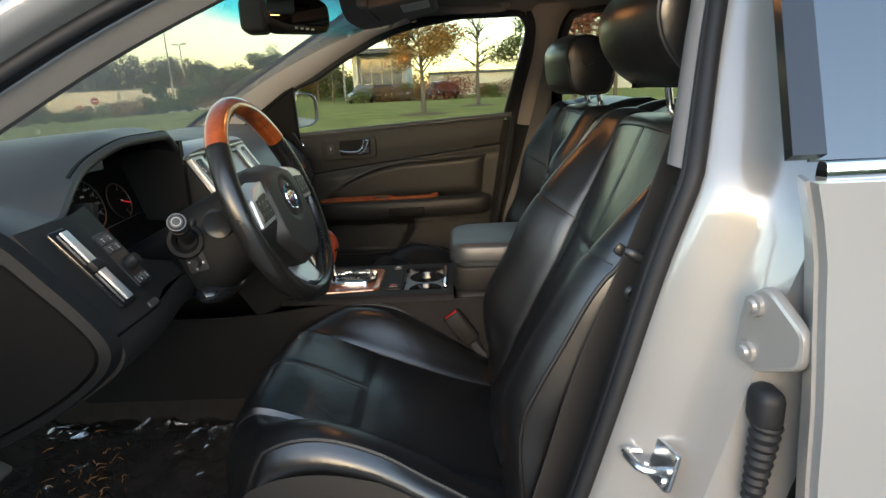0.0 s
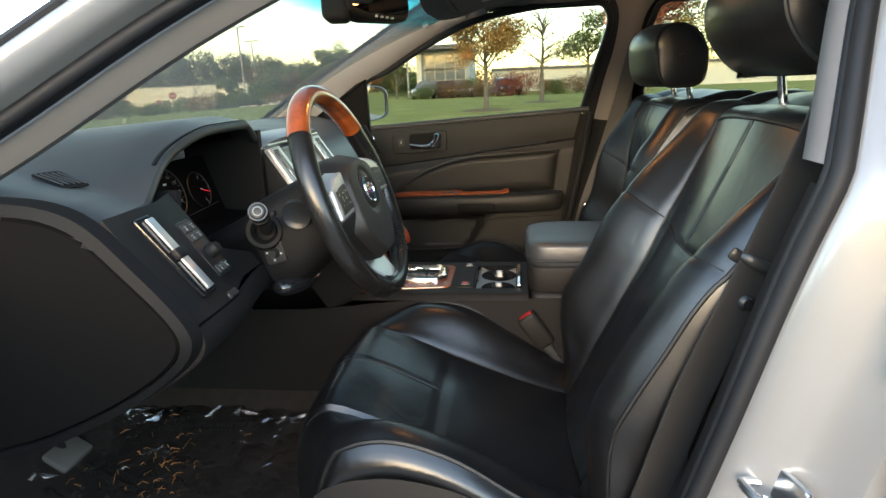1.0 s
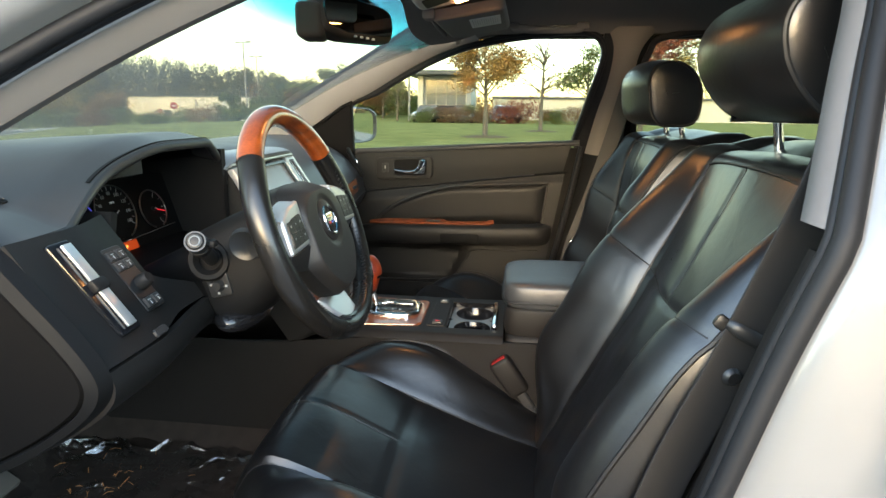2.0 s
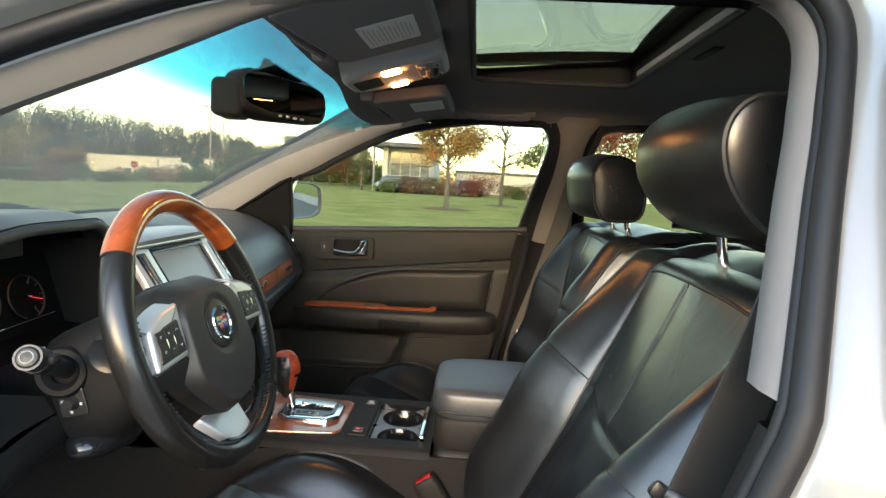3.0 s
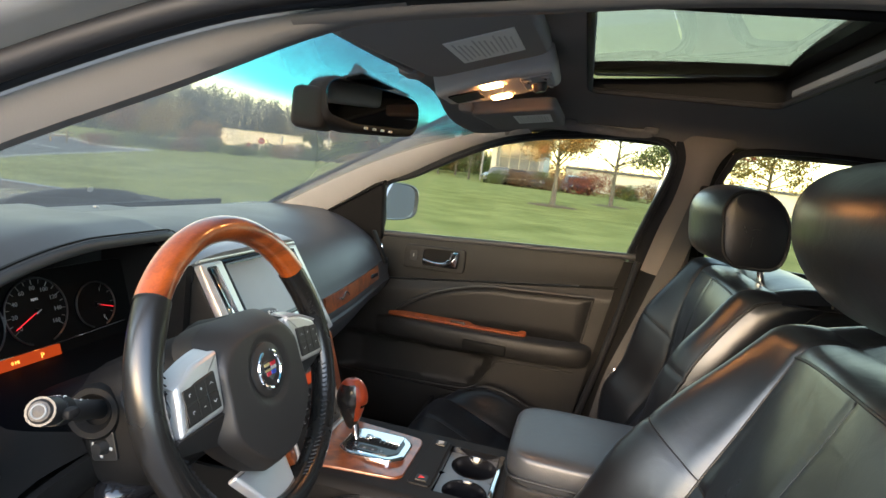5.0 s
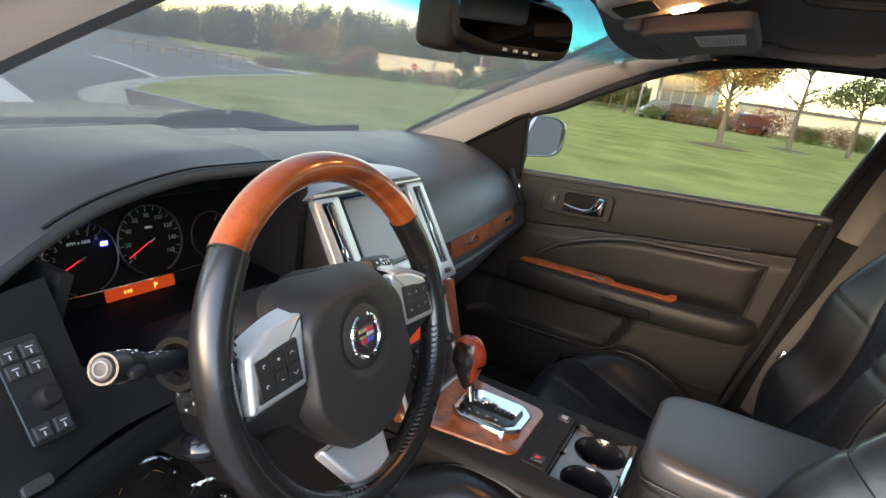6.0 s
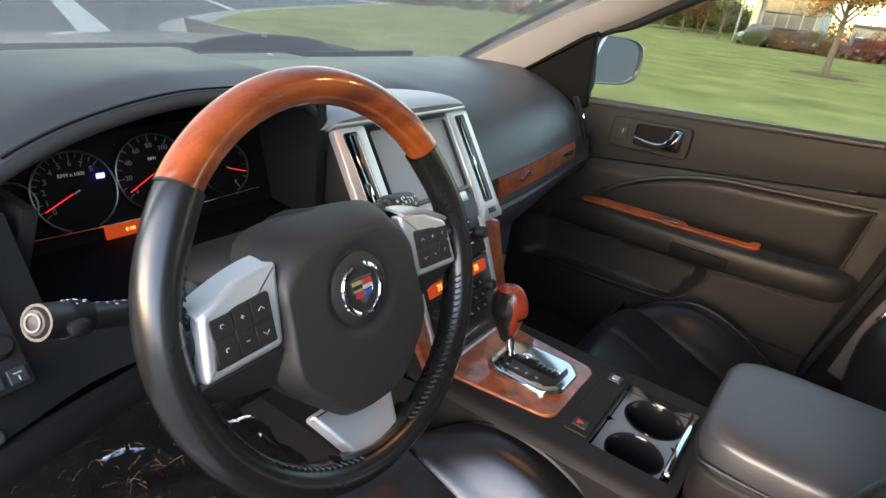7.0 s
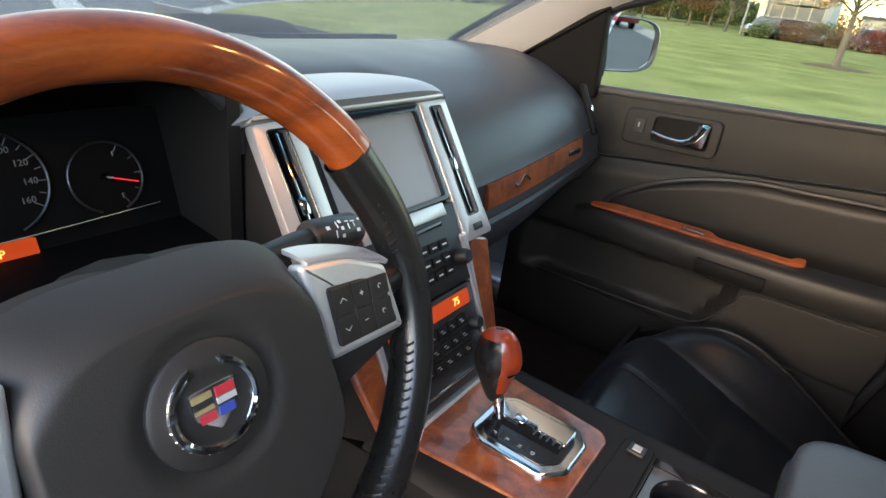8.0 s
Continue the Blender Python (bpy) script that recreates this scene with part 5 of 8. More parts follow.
for x, y, w, h, mm in ((-0.006, 0.0062, 0.010, 0.003, GOLD), (-0.006, 0.0028, 0.010, 0.0025, BLACK_E), (-0.006, 0.0, 0.010, 0.002, GOLD), (0.006, 0.0055, 0.010, 0.0045, RED_E), (0.006, 0.001, 0.010, 0.003, GREYPRINT),
                       (-0.005, -0.0042, 0.008, 0.0045, RED_E), (0.005, -0.0042, 0.008, 0.0045, BLUE_E)):
    part("enamel_field", rbox((0, 0, 0), (w, h, 0.0008), 0), mm, shield).data.transform(EM @ Matrix.Translation((x, y, 0.0042)))

KEYBLACK = material("key_black", (0.016, 0.0135, 0.012), 0.45, spec=0.35)
# side spokes with keys, lower spoke
def arc_mark(m, r, a0, a1, w=0.0005):
    return tube([m @ V(r * math.cos(radians(lerp(a0, a1, k / 8))), r * math.sin(radians(lerp(a0, a1, k / 8))), 0) for k in range(9)], w, 4, up=m.to_3x3() @ V(0, 0, 1))


for s in (-1, 1):
    flip = (lambda o: o) if s > 0 else (lambda o: [(-a, b) for a, b in o][::-1])
    sp = part("side_spoke", plate(rpoly(flip([(0.070, 0.043), (0.106, 0.038), (0.137, 0.024), (0.144, -0.022), (0.079, -0.019)]), 0.005), WM @ Matrix.Translation((0, 0, 0.003)), 0.012, 0.004, 3), SATIN, wheel, "brushed silver side spoke with keys")
    part("spoke_slope", sheet(lambda u, v: WM @ V(s * lerp(0.076, 0.139, u), lerp(0.040, 0.023, u ** 1.6) + 0.008 * v, 0.013 - 0.020 * v ** 1.3), 12, 6, 0.003), SATIN, sp, "sloping silver top of the spoke")
    part("spoke_flank", sheet(lambda u, v: WM @ V(s * lerp(0.080, 0.146, u), lerp(-0.020, -0.052, v) + 0.016 * u * v, 0.010 - 0.016 * v), 10, 6, 0.004), WHEELPAD, sp, "dark lower flank of the spoke")
    kp = part("key_pad", plate(rpoly(flip([(0.084, 0.025), (0.112, 0.022), (0.130, 0.016), (0.136, -0.015), (0.085, -0.0125)]), 0.003), WM @ Matrix.Translation((0, 0, 0.0145)), 0.0022, 0.0008), KEYBLACK, sp, "black key pad")
    for c, (x0, x1) in enumerate(((0.0855, 0.1008), (0.1020, 0.1155), (0.1167, 0.1330))):
        for r_ in range(2):
            yt, yb = (0.0235 - 0.10 * max(0, (x0 + x1) / 2 - 0.095), 0.0060) if r_ == 0 else (0.0050, -0.0120)
            k = part("wheel_key", plate(rpoly(flip([(x0, yb), (x1, yb), (x1, yt - 0.0012), (x0, yt)]), 0.0012), WM @ Matrix.Translation((0, 0, 0.0164)), 0.0011, 0.0005), KEYBLACK, kp)
            KM_ = WM @ Matrix.Translation((s * (x0 + x1) / 2, (yt + yb) / 2, 0.0177))
            if c == 0:
                part("key_mark", tube([KM_ @ V(-0.0026, -0.0012 * (1 - 2 * r_), 0), KM_ @ V(0, 0.0012 * (1 - 2 * r_), 0), KM_ @ V(0.0026, -0.0012 * (1 - 2 * r_), 0)], 0.0003, 4, up=WM.to_3x3() @ V(0, 0, 1)), GREYPRINT, k)
            elif c == 1:
                part("key_mark", rbox((0, 0, 0), (0.0028, 0.0006, 0.0004), 0), GREYPRINT, k).data.transform(KM_)
                if r_ == 0:
                    part("key_mark", rbox((0, 0, 0), (0.0006, 0.0028, 0.0004), 0), GREYPRINT, k).data.transform(KM_)
            else:
                part("key_mark", arc_mark(KM_, 0.0014, 20, 250, 0.0003), GREYPRINT, k)
    for x in (0.1014, 0.1161):
        part("key_divider", rbox((0, 0, 0), (0.0008, 0.010, 0.0006), 0), CHROME, kp, "thin bright key divider").data.transform(WM @ Matrix.Translation((s * x, 0.004, 0.0172)))
    part("grip_bridge", tube(spline([WM @ V(s * 0.122, 0.004, -0.012), WM @ V(s * 0.144, 0.006, -0.008), WM @ V(s * 0.163 + RIM_SHIFT * (s > 0), 0.008, -0.005)], 10), 0.018, 14, up=(0, 0, 1), scale=lambda f: 1.25 - 0.35 * math.sin(math.pi * f) - 0.75 * f ** 3), LEATHER_RIM, wheel, "leather bridge between spoke and rim")
LSM = WM @ Matrix.Translation((0.004, -0.132, -0.012)) @ Matrix.Rotation(radians(-27), 4, "X")
part("lower_spoke", plate(rpoly([(-0.050, 0.030), (0.050, 0.030), (0.025, -0.028), (-0.025, -0.028)], 0.006), LSM @ Matrix.Translation((0, 0, -0.008)), 0.012, 0.004, 3), SATIN, wheel, "silver lower spoke")
part("lower_bridge", sheet(lambda u, v: WM @ V(lerp(-0.05, 0.05, u) + 0.004, -0.150 - 0.006 * v + 0.012 * (2 * u - 1) ** 2, 0.012 * math.cos(v * 3.0) - 0.004), 12, 8, 0.004), LEATHER_RIM, wheel)


def puffed_at(c, h, n=20):
    """A smooth bowl-like lump: centre and half sizes."""
    rows = [[V(c[0] + h[0] * math.sin(math.pi * k / n) * math.cos(2 * math.pi * j / 24), c[1] + h[1] * math.sin(math.pi * k / n) * math.sin(2 * math.pi * j / 24), c[2] + h[2] * math.cos(math.pi * k / n)) for j in range(24)] for k in range(1, n)]
    return grid(rows, closed=True, caps=True)


column = thing("steering_column", "black steering column shroud with two stalks", "steering column", (-0.2, -0.37, 0.7))
AX = (WM.to_3x3() @ V(0, 0, -1)).normalized()
rows = []
for k, (d, w, h, dz) in enumerate([(0.030, 0.066, 0.050, 0.0), (0.05, 0.085, 0.064, -0.008), (0.10, 0.098, 0.074, -0.022), (0.148, 0.096, 0.074, -0.028), (0.156, 0.088, 0.066, -0.030), (0.30, 0.06, 0.05, -0.030)]):
    c = WM.translation + AX * d
    row = []
    for j in range(28):
        a = 2 * math.pi * j / 28
        ca, sa = math.cos(a), math.sin(a)
        r = (abs(ca) ** 4 + abs(sa) ** 4) ** (-0.25)
        row.append(c + V(0, 1, 0) * w * ca * r + (WM.to_3x3() @ V(0, 1, 0)) * (h * sa * r + dz))
    rows.append(row)
part("shroud", grid(rows, closed=True, caps=True), TRIMBLACK, column, "black column shroud")
part("tilt_switch_frame", plate(rpoly([(-0.016, -0.016), (0.016, -0.016), (0.016, 0.016), (-0.016, 0.016)], 0.004), basis((-0.125, -0.4675, 0.792), (1, 0, 0.25), (-0.25, 0, 1)), 0.003, 0.001), BUTTON, column)
part("tilt_switch", lathe([(0, 0.008), (0.006, 0.008), (0.008, 0.004), (0.009, 0.0)], basis((-0.125, -0.4705, 0.792), (1, 0, 0.25), (-0.25, 0, 1)), 14), BUTTON, column, "round column tilt switch")
for dx, dz in ((-0.011, 0.0), (0.011, 0.0), (0.0, 0.011), (0.0, -0.011)):
    part("switch_mark", rbox((-0.125 + dx, -0.4712, 0.792 + dz), (0.003, 0.0010, 0.003), 0), GREYPRINT, column)
part("ignition_collar", lathe([(0.0, 0.004), (0.014, 0.004), (0.021, 0.008), (0.024, 0.0)], basis((-0.085, -0.462, 0.850), (1, 0, 0.36), (-0.3, -0.2, 1)), 18), BUTTON, column)
LS = V(0.318, -0.858, 0.399).normalized()           # the left stalk points out and up
LS0 = V(-0.136, -0.462, 0.827)
LY = (V(0, 0, 1) - LS * LS.z).normalized()
LX = LY.cross(LS)


def on_stalk(d):
    return LS0 + LS * d


part("stalk_socket", lathe([(0.014, 0.002), (0.020, 0.010), (0.026, 0.010), (0.029, 0.004), (0.029, -0.01)], basis(V(-0.137, -0.466, 0.826), V(1, 0.25, 0), V(0, 0.2, 1)), 22), TRIMBLACK, column, "dark round stalk socket")
ls = part("left_stalk", tube([on_stalk(0), on_stalk(0.05), on_stalk(0.092)], 0.0100, 14, up=(1, 0, 0)), BUTTON, column, "black left stalk with white symbols")
part("stalk_ring", tube([on_stalk(0.088), on_stalk(0.104)], 0.0132, 18, up=(1, 0, 0)), PLASTIC, ls)
part("stalk_sleeve", tube([on_stalk(0.104), on_stalk(0.124)], 0.0124, 18, up=(1, 0, 0)), BUTTON, ls)
part("stalk_tip", lathe([(0, 0.003), (0.0085, 0.002), (0.0105, 0.0), (0.0120, -0.004)], basis(on_stalk(0.124), LX, LY), 18), KEYBLACK, ls, "dark round stalk end")
part("tip_mark", lathe([(0.0050, 0.0005), (0.0058, 0.0009), (0.0066, 0.0005)], basis(on_stalk(0.1268), LX, LY), 16), DIMPRINT, ls)
part("stalk_knob", rbox(on_stalk(0.108) + LX * 0.017, (0.010, 0.014, 0.010), 0.004, 2), PLASTIC, ls)
for k in range(14):
    d, side = (0.090 + 0.0026 * (k % 5) * (1 + k // 5) if k < 8 else 0.044 + 0.006 * (k - 8)), -0.5 + 0.9 * ((k * 5) % 7) / 6
    nn_ = (LX * math.sin(side) + LY * math.cos(side)).normalized()
    mk = part("stalk_mark", rbox((0, 0, 0), (0.0012 + 0.0012 * (k % 2), 0.0010, 0.0004), 0), WHITE, ls)
    mk.data.transform(basis(on_stalk(d) + nn_ * (0.0134 if d > 0.087 else 0.0102), LS, nn_.cross(LS)))
part("lower_lip", puffed_at((-0.120, -0.405, 0.735), (0.034, 0.072, 0.024)), GLOSSBLACK, column, "smooth rounded lip under the column")
RS = [V(-0.11, -0.30, 0.862), V(-0.117, -0.22, 0.864), V(-0.121, -0.172, 0.860)]
rs = part("right_stalk", tube(RS, 0.0095, 14, up=(1, 0, 0)), BUTTON, column, "black wiper stalk with white symbols")
R0, RD = V(-0.1185, -0.205, 0.863), V(-0.06, 0.99, -0.13).normalized()
part("stalk_sleeve", tube([R0 + RD * d for d in (0.0, 0.004, 0.030, 0.052, 0.058)], 0.0155, 18, up=(1, 0, 0), scale=lambda f: (0.90, 1.0, 1.02, 1.0, 0.80)[min(4, int(round(f * 4)))]), BUTTON, rs, "fat black end sleeve")
RU = (V(0.75, 0, 0.66) - RD * V(0.75, 0, 0.66).dot(RD)).normalized()
for k, (d, sd, L, W) in enumerate(((0.010, 0.1, 0.004, 0.0030), (0.018, -0.3, 0.0010, 0.006), (0.021, 0.2, 0.0010, 0.006), (0.026, 0.35, 0.003, 0.003), (0.026, -0.05, 0.003, 0.003), (0.026, -0.45, 0.003, 0.003), (0.034, 0.3, 0.0045, 0.0012), (0.034, 0.0, 0.0010, 0.005),
                                   (0.041, 0.25, 0.005, 0.0010), (0.041, 0.05, 0.001, 0.004), (0.045, -0.3, 0.004, 0.0030), (0.049, 0.3, 0.002, 0.002))):
    nn_ = (RU * math.cos(sd) + RU.cross(RD) * math.sin(sd)).normalized()
    mk = part("stalk_mark", rbox((0, 0, 0), (L, W, 0.0004), 0), WHITE, rs)
    mk.data.transform(basis(R0 + RD * d + nn_ * 0.0158, RD, nn_.cross(RD)))

pedal = thing("brake_pedal", "grey rubber brake pedal above the mat", "pedal", (-0.66, -0.36, 0.33))
part("pedal_pad", rbox((-0.66, -0.36, 0.345), (0.055, 0.080, 0.016), 0.006, 2, Matrix.Rotation(0.6, 4, "Y")), material("pedal_rubber", (0.11, 0.10, 0.09), 0.6, bump=0.5, bump_scale=200), pedal)
part("pedal_arm", tube([V(-0.67, -0.36, 0.35), V(-0.74, -0.36, 0.5), V(-0.76, -0.36, 0.6)], 0.010, 8), PLASTIC, pedal)

# ================================================================ centre console
con = thing("centre_console", "black centre console with wood, gear plate and cup holders", "centre console", (0.15, 0.01, 0.27))
CZ = 0.594
CW0, CW1 = -0.118, 0.135


def console_side(y, name):
    s = -1 if y < 0 else 1
    return part(name, sheet(lambda u, v: (lerp(-0.62, 0.60, u), y + s * (0.012 * v - 0.012 * (1 - v) ** 3), lerp(CZ - 0.012 - 0.03 * sstep(0.1, -0.3, lerp(-0.62, 0.60, u)), 0.26, v)), 20, 10, 0.01), SIDECARPET, con, "dark console side")


console_side(CW0, "console_side")
console_side(CW1, "console_side")
# top deck with an opening over the cup holder
DK_X0, DK_X1, CUP_X0, CUP_X1, CUP_Y0, CUP_Y1 = -0.12, 0.262, 0.145, 0.248, -0.075, 0.092
bm = bmesh.new()
o = rpoly([(CUP_X0 - 0.0, CUP_Y0), (CUP_X1, CUP_Y0), (CUP_X1, CUP_Y1), (CUP_X0, CUP_Y1)], 0.008, 4)


def deck_profile(x):
    out = []
    for k in range(41):
        y = lerp(CW0, CW1, k / 40)
        e = max(0, (abs(y - (CW0 + CW1) / 2) - 0.112) / 0.0145)
        out.append(V(x, y, CZ - 0.012 * e ** 2))
    return out


xs = [lerp(DK_X0, CUP_X0, k / 12) for k in range(12)] + [lerp(CUP_X0, CUP_X1, k / 8) for k in range(9)] + [DK_X1]
rows = [deck_profile(x) for x in xs]
grid(rows, bm=bm)
bmesh.ops.delete(bm, geom=[f for f in bm.faces if CUP_X0 - 1e-4 < f.calc_center_median().x < CUP_X1 + 1e-4 and CUP_Y0 < f.calc_center_median().y < CUP_Y1], context="FACES")
part("deck", bm, PLASTIC, con, "black console deck")
wp = part("wood_panel", plate(rpoly([(-0.125, -0.095), (0.082, -0.072), (0.092, -0.060), (0.092, 0.072), (0.082, 0.084), (-0.125, 0.105)], 0.012), Matrix.Translation((0, 0, CZ - 0.002)), 0.006, 0.003), WOOD, con, "glossy wood console panel")
gp = part("gear_plate", plate(rpoly([(-0.040, -0.030), (-0.02, -0.044), (0.060, -0.044), (0.080, -0.022), (0.080, 0.034), (0.060, 0.054), (-0.02, 0.054), (-0.040, 0.040)], 0.008), Matrix.Translation((0, 0.004, CZ + 0.003)), 0.010, 0.004, 3), CHROME, con, "chrome gear plate")
part("gear_inlay", plate(rpoly([(-0.030, -0.022), (-0.014, -0.033), (0.052, -0.033), (0.068, -0.016), (0.068, 0.026), (0.052, 0.043), (-0.014, 0.043), (-0.030, 0.032)], 0.006), Matrix.Translation((0, 0.004, CZ + 0.0125)), 0.002, 0.0008), GLOSSBLACK, gp, "glossy black gear inlay")
gate = part("gear_gate", plate(rpoly([(-0.030, 0.006), (0.004, 0.006), (0.004, 0.016), (0.024, 0.016), (0.024, 0.010), (0.062, 0.010), (0.062, 0.040), (-0.018, 0.040), (-0.030, 0.028)], 0.003), Matrix.Translation((0, 0.004, CZ + 0.0142)), 0.0035, 0.0015), CHROME, gp, "bright stepped gear gate")
part("gate_slot", plate(rpoly([(-0.026, -0.006), (0.060, -0.006), (0.060, 0.008), (0.022, 0.008), (0.022, 0.013), (0.008, 0.013), (0.008, 0.003), (-0.026, 0.003)], 0.002), Matrix.Translation((0, 0.004, CZ + 0.0144)), 0.0008), TRIMBLACK, gp, "black gate slot")
for k in range(5):
    part("gate_notch", rbox((0.026 + 0.008 * k, 0.012, CZ + 0.0170), (0.0022, 0.014, 0.0012), 0.0004, 1), DIALRING, gp)
part("gate_step", rbox((0.003, 0.016, CZ + 0.0185), (0.014, 0.012, 0.005), 0.002, 2), CHROME, gp)
part("letter_window", plate(rpoly([(-0.004, -0.026), (0.030, -0.026), (0.030, -0.014), (-0.004, -0.014)], 0.002), Matrix.Translation((0, 0.004, CZ + 0.0144)), 0.0006), BUTTON, gp)
for k, c in enumerate("PRND"):
    part("gear_letter", text_mesh(c, Matrix.Translation((-0.010 + 0.016 * k, -0.020, CZ + 0.0154)) @ Matrix.Rotation(-math.pi / 2, 4, "Z"), 0.0065), GREYPRINT, gp)
KNOBWOOD = burl("knob_wood", (0.20, 0.02, 0.006), (0.36, 0.045, 0.010), 30)
lev = thing("gear_lever", "gear lever with a wood and leather knob", "gear lever", (-0.03, 0.004, 0.61))
part("lever_rod", tube([V(-0.018, 0.006, CZ + 0.010), V(-0.024, 0.007, CZ + 0.035), V(-0.030, 0.008, CZ + 0.05)], 0.0065, 12), CHROME, lev, "chrome lever rod")
KN = basis((-0.036, 0.008, CZ + 0.078), (1, 0, 0.18), (0, 1, 0))


def knob(u, v, grow=1.0):
    a, b = 2 * math.pi * u, math.pi * v
    c = math.cos(b)
    rx = 0.030 if c > 0 else 0.026
    w = (math.sin(b)) ** 0.75
    taper = 0.62 + 0.38 * sstep(-1.0, 0.3, c)
    return KN @ V(rx * math.cos(a) * w * taper * grow + 0.004 * c, 0.022 * math.sin(a) * w * taper * grow, 0.048 * c)


part("knob", grid([[knob(j / 24, k / 20) for j in range(24)] for k in range(1, 20)], closed=True, caps=True), LEATHER_RIM, lev, "black leather knob")
part("knob_wood", sheet(lambda u, v: knob(lerp(-0.16, 0.40, u), lerp(0.06, 0.72, v), 1.035), 14, 14, 0.001), KNOBWOOD, lev, "wood inlay of the knob")
part("knob_cap", sheet(lambda u, v: knob(u, lerp(0.03, 0.20, v), 1.03), 20, 5, 0.001), KNOBWOOD, lev, "glossy wood knob top")

tray = part("button_strip", plate(rpoly([(0.102, -0.070), (0.142, -0.070), (0.142, 0.098), (0.106, 0.098)], 0.008), Matrix.Translation((0, 0, CZ - 0.001)), 0.004, 0.0015), PLASTIC, con, "black strip with two buttons")
for y, mm in ((0.082, GREYPRINT), (-0.052, RED)):
    b = part("console_button", plate(rpoly([(-0.010, -0.009), (0.010, -0.009), (0.010, 0.009), (-0.010, 0.009)], 0.002), Matrix.Translation((0.124, y, CZ + 0.003)), 0.003, 0.001), BUTTON, tray)
    if mm is RED:
        part("hazard_mark", plate([(-0.005, -0.005), (0.005, -0.005), (0.0, 0.005)], Matrix.Translation((0.124, y, CZ + 0.006)) @ Matrix.Rotation(-math.pi / 2, 4, "Z"), 0.0008), RED, b, "red hazard triangle")
    else:
        part("button_mark", rbox((0.124, y, CZ + 0.0064), (0.010, 0.010, 0.001), 0.0), GREYPRINT, b)
cup = part("cup_holder", plate(rpoly([(CUP_X0, CUP_Y0), (CUP_X1, CUP_Y0), (CUP_X1, CUP_Y1), (CUP_X0, CUP_Y1)], 0.006, 4), Matrix.Translation((0, 0, CZ - 0.085)), 0.006), GLOSSBLACK, con, "black twin cup holder")
part("cup_wall", grid([[V(x, y, CZ) for x, y in o], [V(x, y, CZ - 0.085) for x, y in o]], closed=True), GLOSSBLACK, cup)


CUPS = ((-0.036, 0.0385), (0.052, 0.0415))
MIDY = 0.010
for cy, r in CUPS:
    C = Matrix.Translation((0.196, cy, CZ - 0.012))
    part("cup_ring", lathe([(r, 0.0005), (r - 0.0012, 0.0012), (r - 0.003, -0.001), (r - 0.0045, -0.05), (r - 0.007, -0.07), (0.0, -0.071)], C, 36), GLOSSBLACK, cup, "glossy black cup well")
bm = bmesh.new()
for cy, r in CUPS:
    y0, y1 = (CUP_Y0 + 0.001, MIDY) if cy < MIDY else (MIDY, CUP_Y1 - 0.001)
    inner, outer = [], []
    for k in range(48):
        a = 2 * math.pi * k / 48
        c, s_ = math.cos(a), math.sin(a)
        fx = (CUP_X1 - 0.012 - 0.196 if c > 0 else 0.196 - CUP_X0 - 0.001) / max(1e-6, abs(c))
        fy = (y1 - cy if s_ > 0 else cy - y0) / max(1e-6, abs(s_))
        f = max(r + 0.0008, min(fx, fy))
        inner.append(V(0.196 + r * c, cy + r * s_, CZ - 0.0125))
        outer.append(V(0.196 + f * c, cy + f * s_, CZ - 0.0120))
    grid([inner, outer], closed=True, bm=bm)
part("cup_plate", bm, CUPSILVER, cup, "grey plate round the two cups")
part("cup_trim", rbox((CUP_X1 - 0.005, (CUP_Y0 + CUP_Y1) / 2, CZ + 0.001), (0.012, 0.150, 0.014), 0.0045, 3), CHROME, con, "chrome bar behind the cups")

arm = thing("armrest", "black leather console armrest lid", "armrest", (0.40, 0.01, 0.6))


def puffed(x0, x1, y0, y1, z0, z1, r, ex=5.0, nu=20, nv=18):
    """A stuffed box: rounded on all sides."""
    rows = []
    for k in range(nv + 1):
        b = math.pi * k / nv
        c = math.copysign(abs(math.cos(b)) ** (2 / ex), math.cos(b))
        s = abs(math.sin(b)) ** (2 / ex)
        rows.append([V((x0 + x1) / 2 + (x1 - x0) / 2 * s * math.copysign(abs(math.cos(a)) ** (2 / ex), math.cos(a)),
                       (y0 + y1) / 2 + (y1 - y0) / 2 * s * math.copysign(abs(math.sin(a)) ** (2 / ex), math.sin(a)),
                       (z0 + z1) / 2 + (z1 - z0) / 2 * c) for a in [2 * math.pi * j / (nu * 2) for j in range(nu * 2)]])
    bm = grid(rows, closed=True)
    bmesh.ops.remove_doubles(bm, verts=bm.verts, dist=1e-5)
    return bm


part("lid_pad", puffed(0.258, 0.60, -0.098, 0.125, 0.640, 0.702, 0.02, 6), ARMVINYL, arm, "padded black leather lid")
part("lid_base", puffed(0.262, 0.60, -0.095, 0.122, 0.585, 0.652, 0.02, 9), PLASTIC, arm)
part("lid_seam", tube(spline([(0.40, -0.099, 0.662), (0.29, -0.097, 0.662), (0.262, -0.075, 0.660), (0.258, 0.01, 0.659), (0.262, 0.10, 0.660), (0.29, 0.124, 0.662)], 40), 0.0022, 6), STITCH, arm)
part("bin", rbox((0.43, 0.012, 0.43), (0.33, 0.225, 0.33), 0.02, 3), PLASTIC, arm)


# ================================================================ seats
SEAT_W = 0.262       # half width


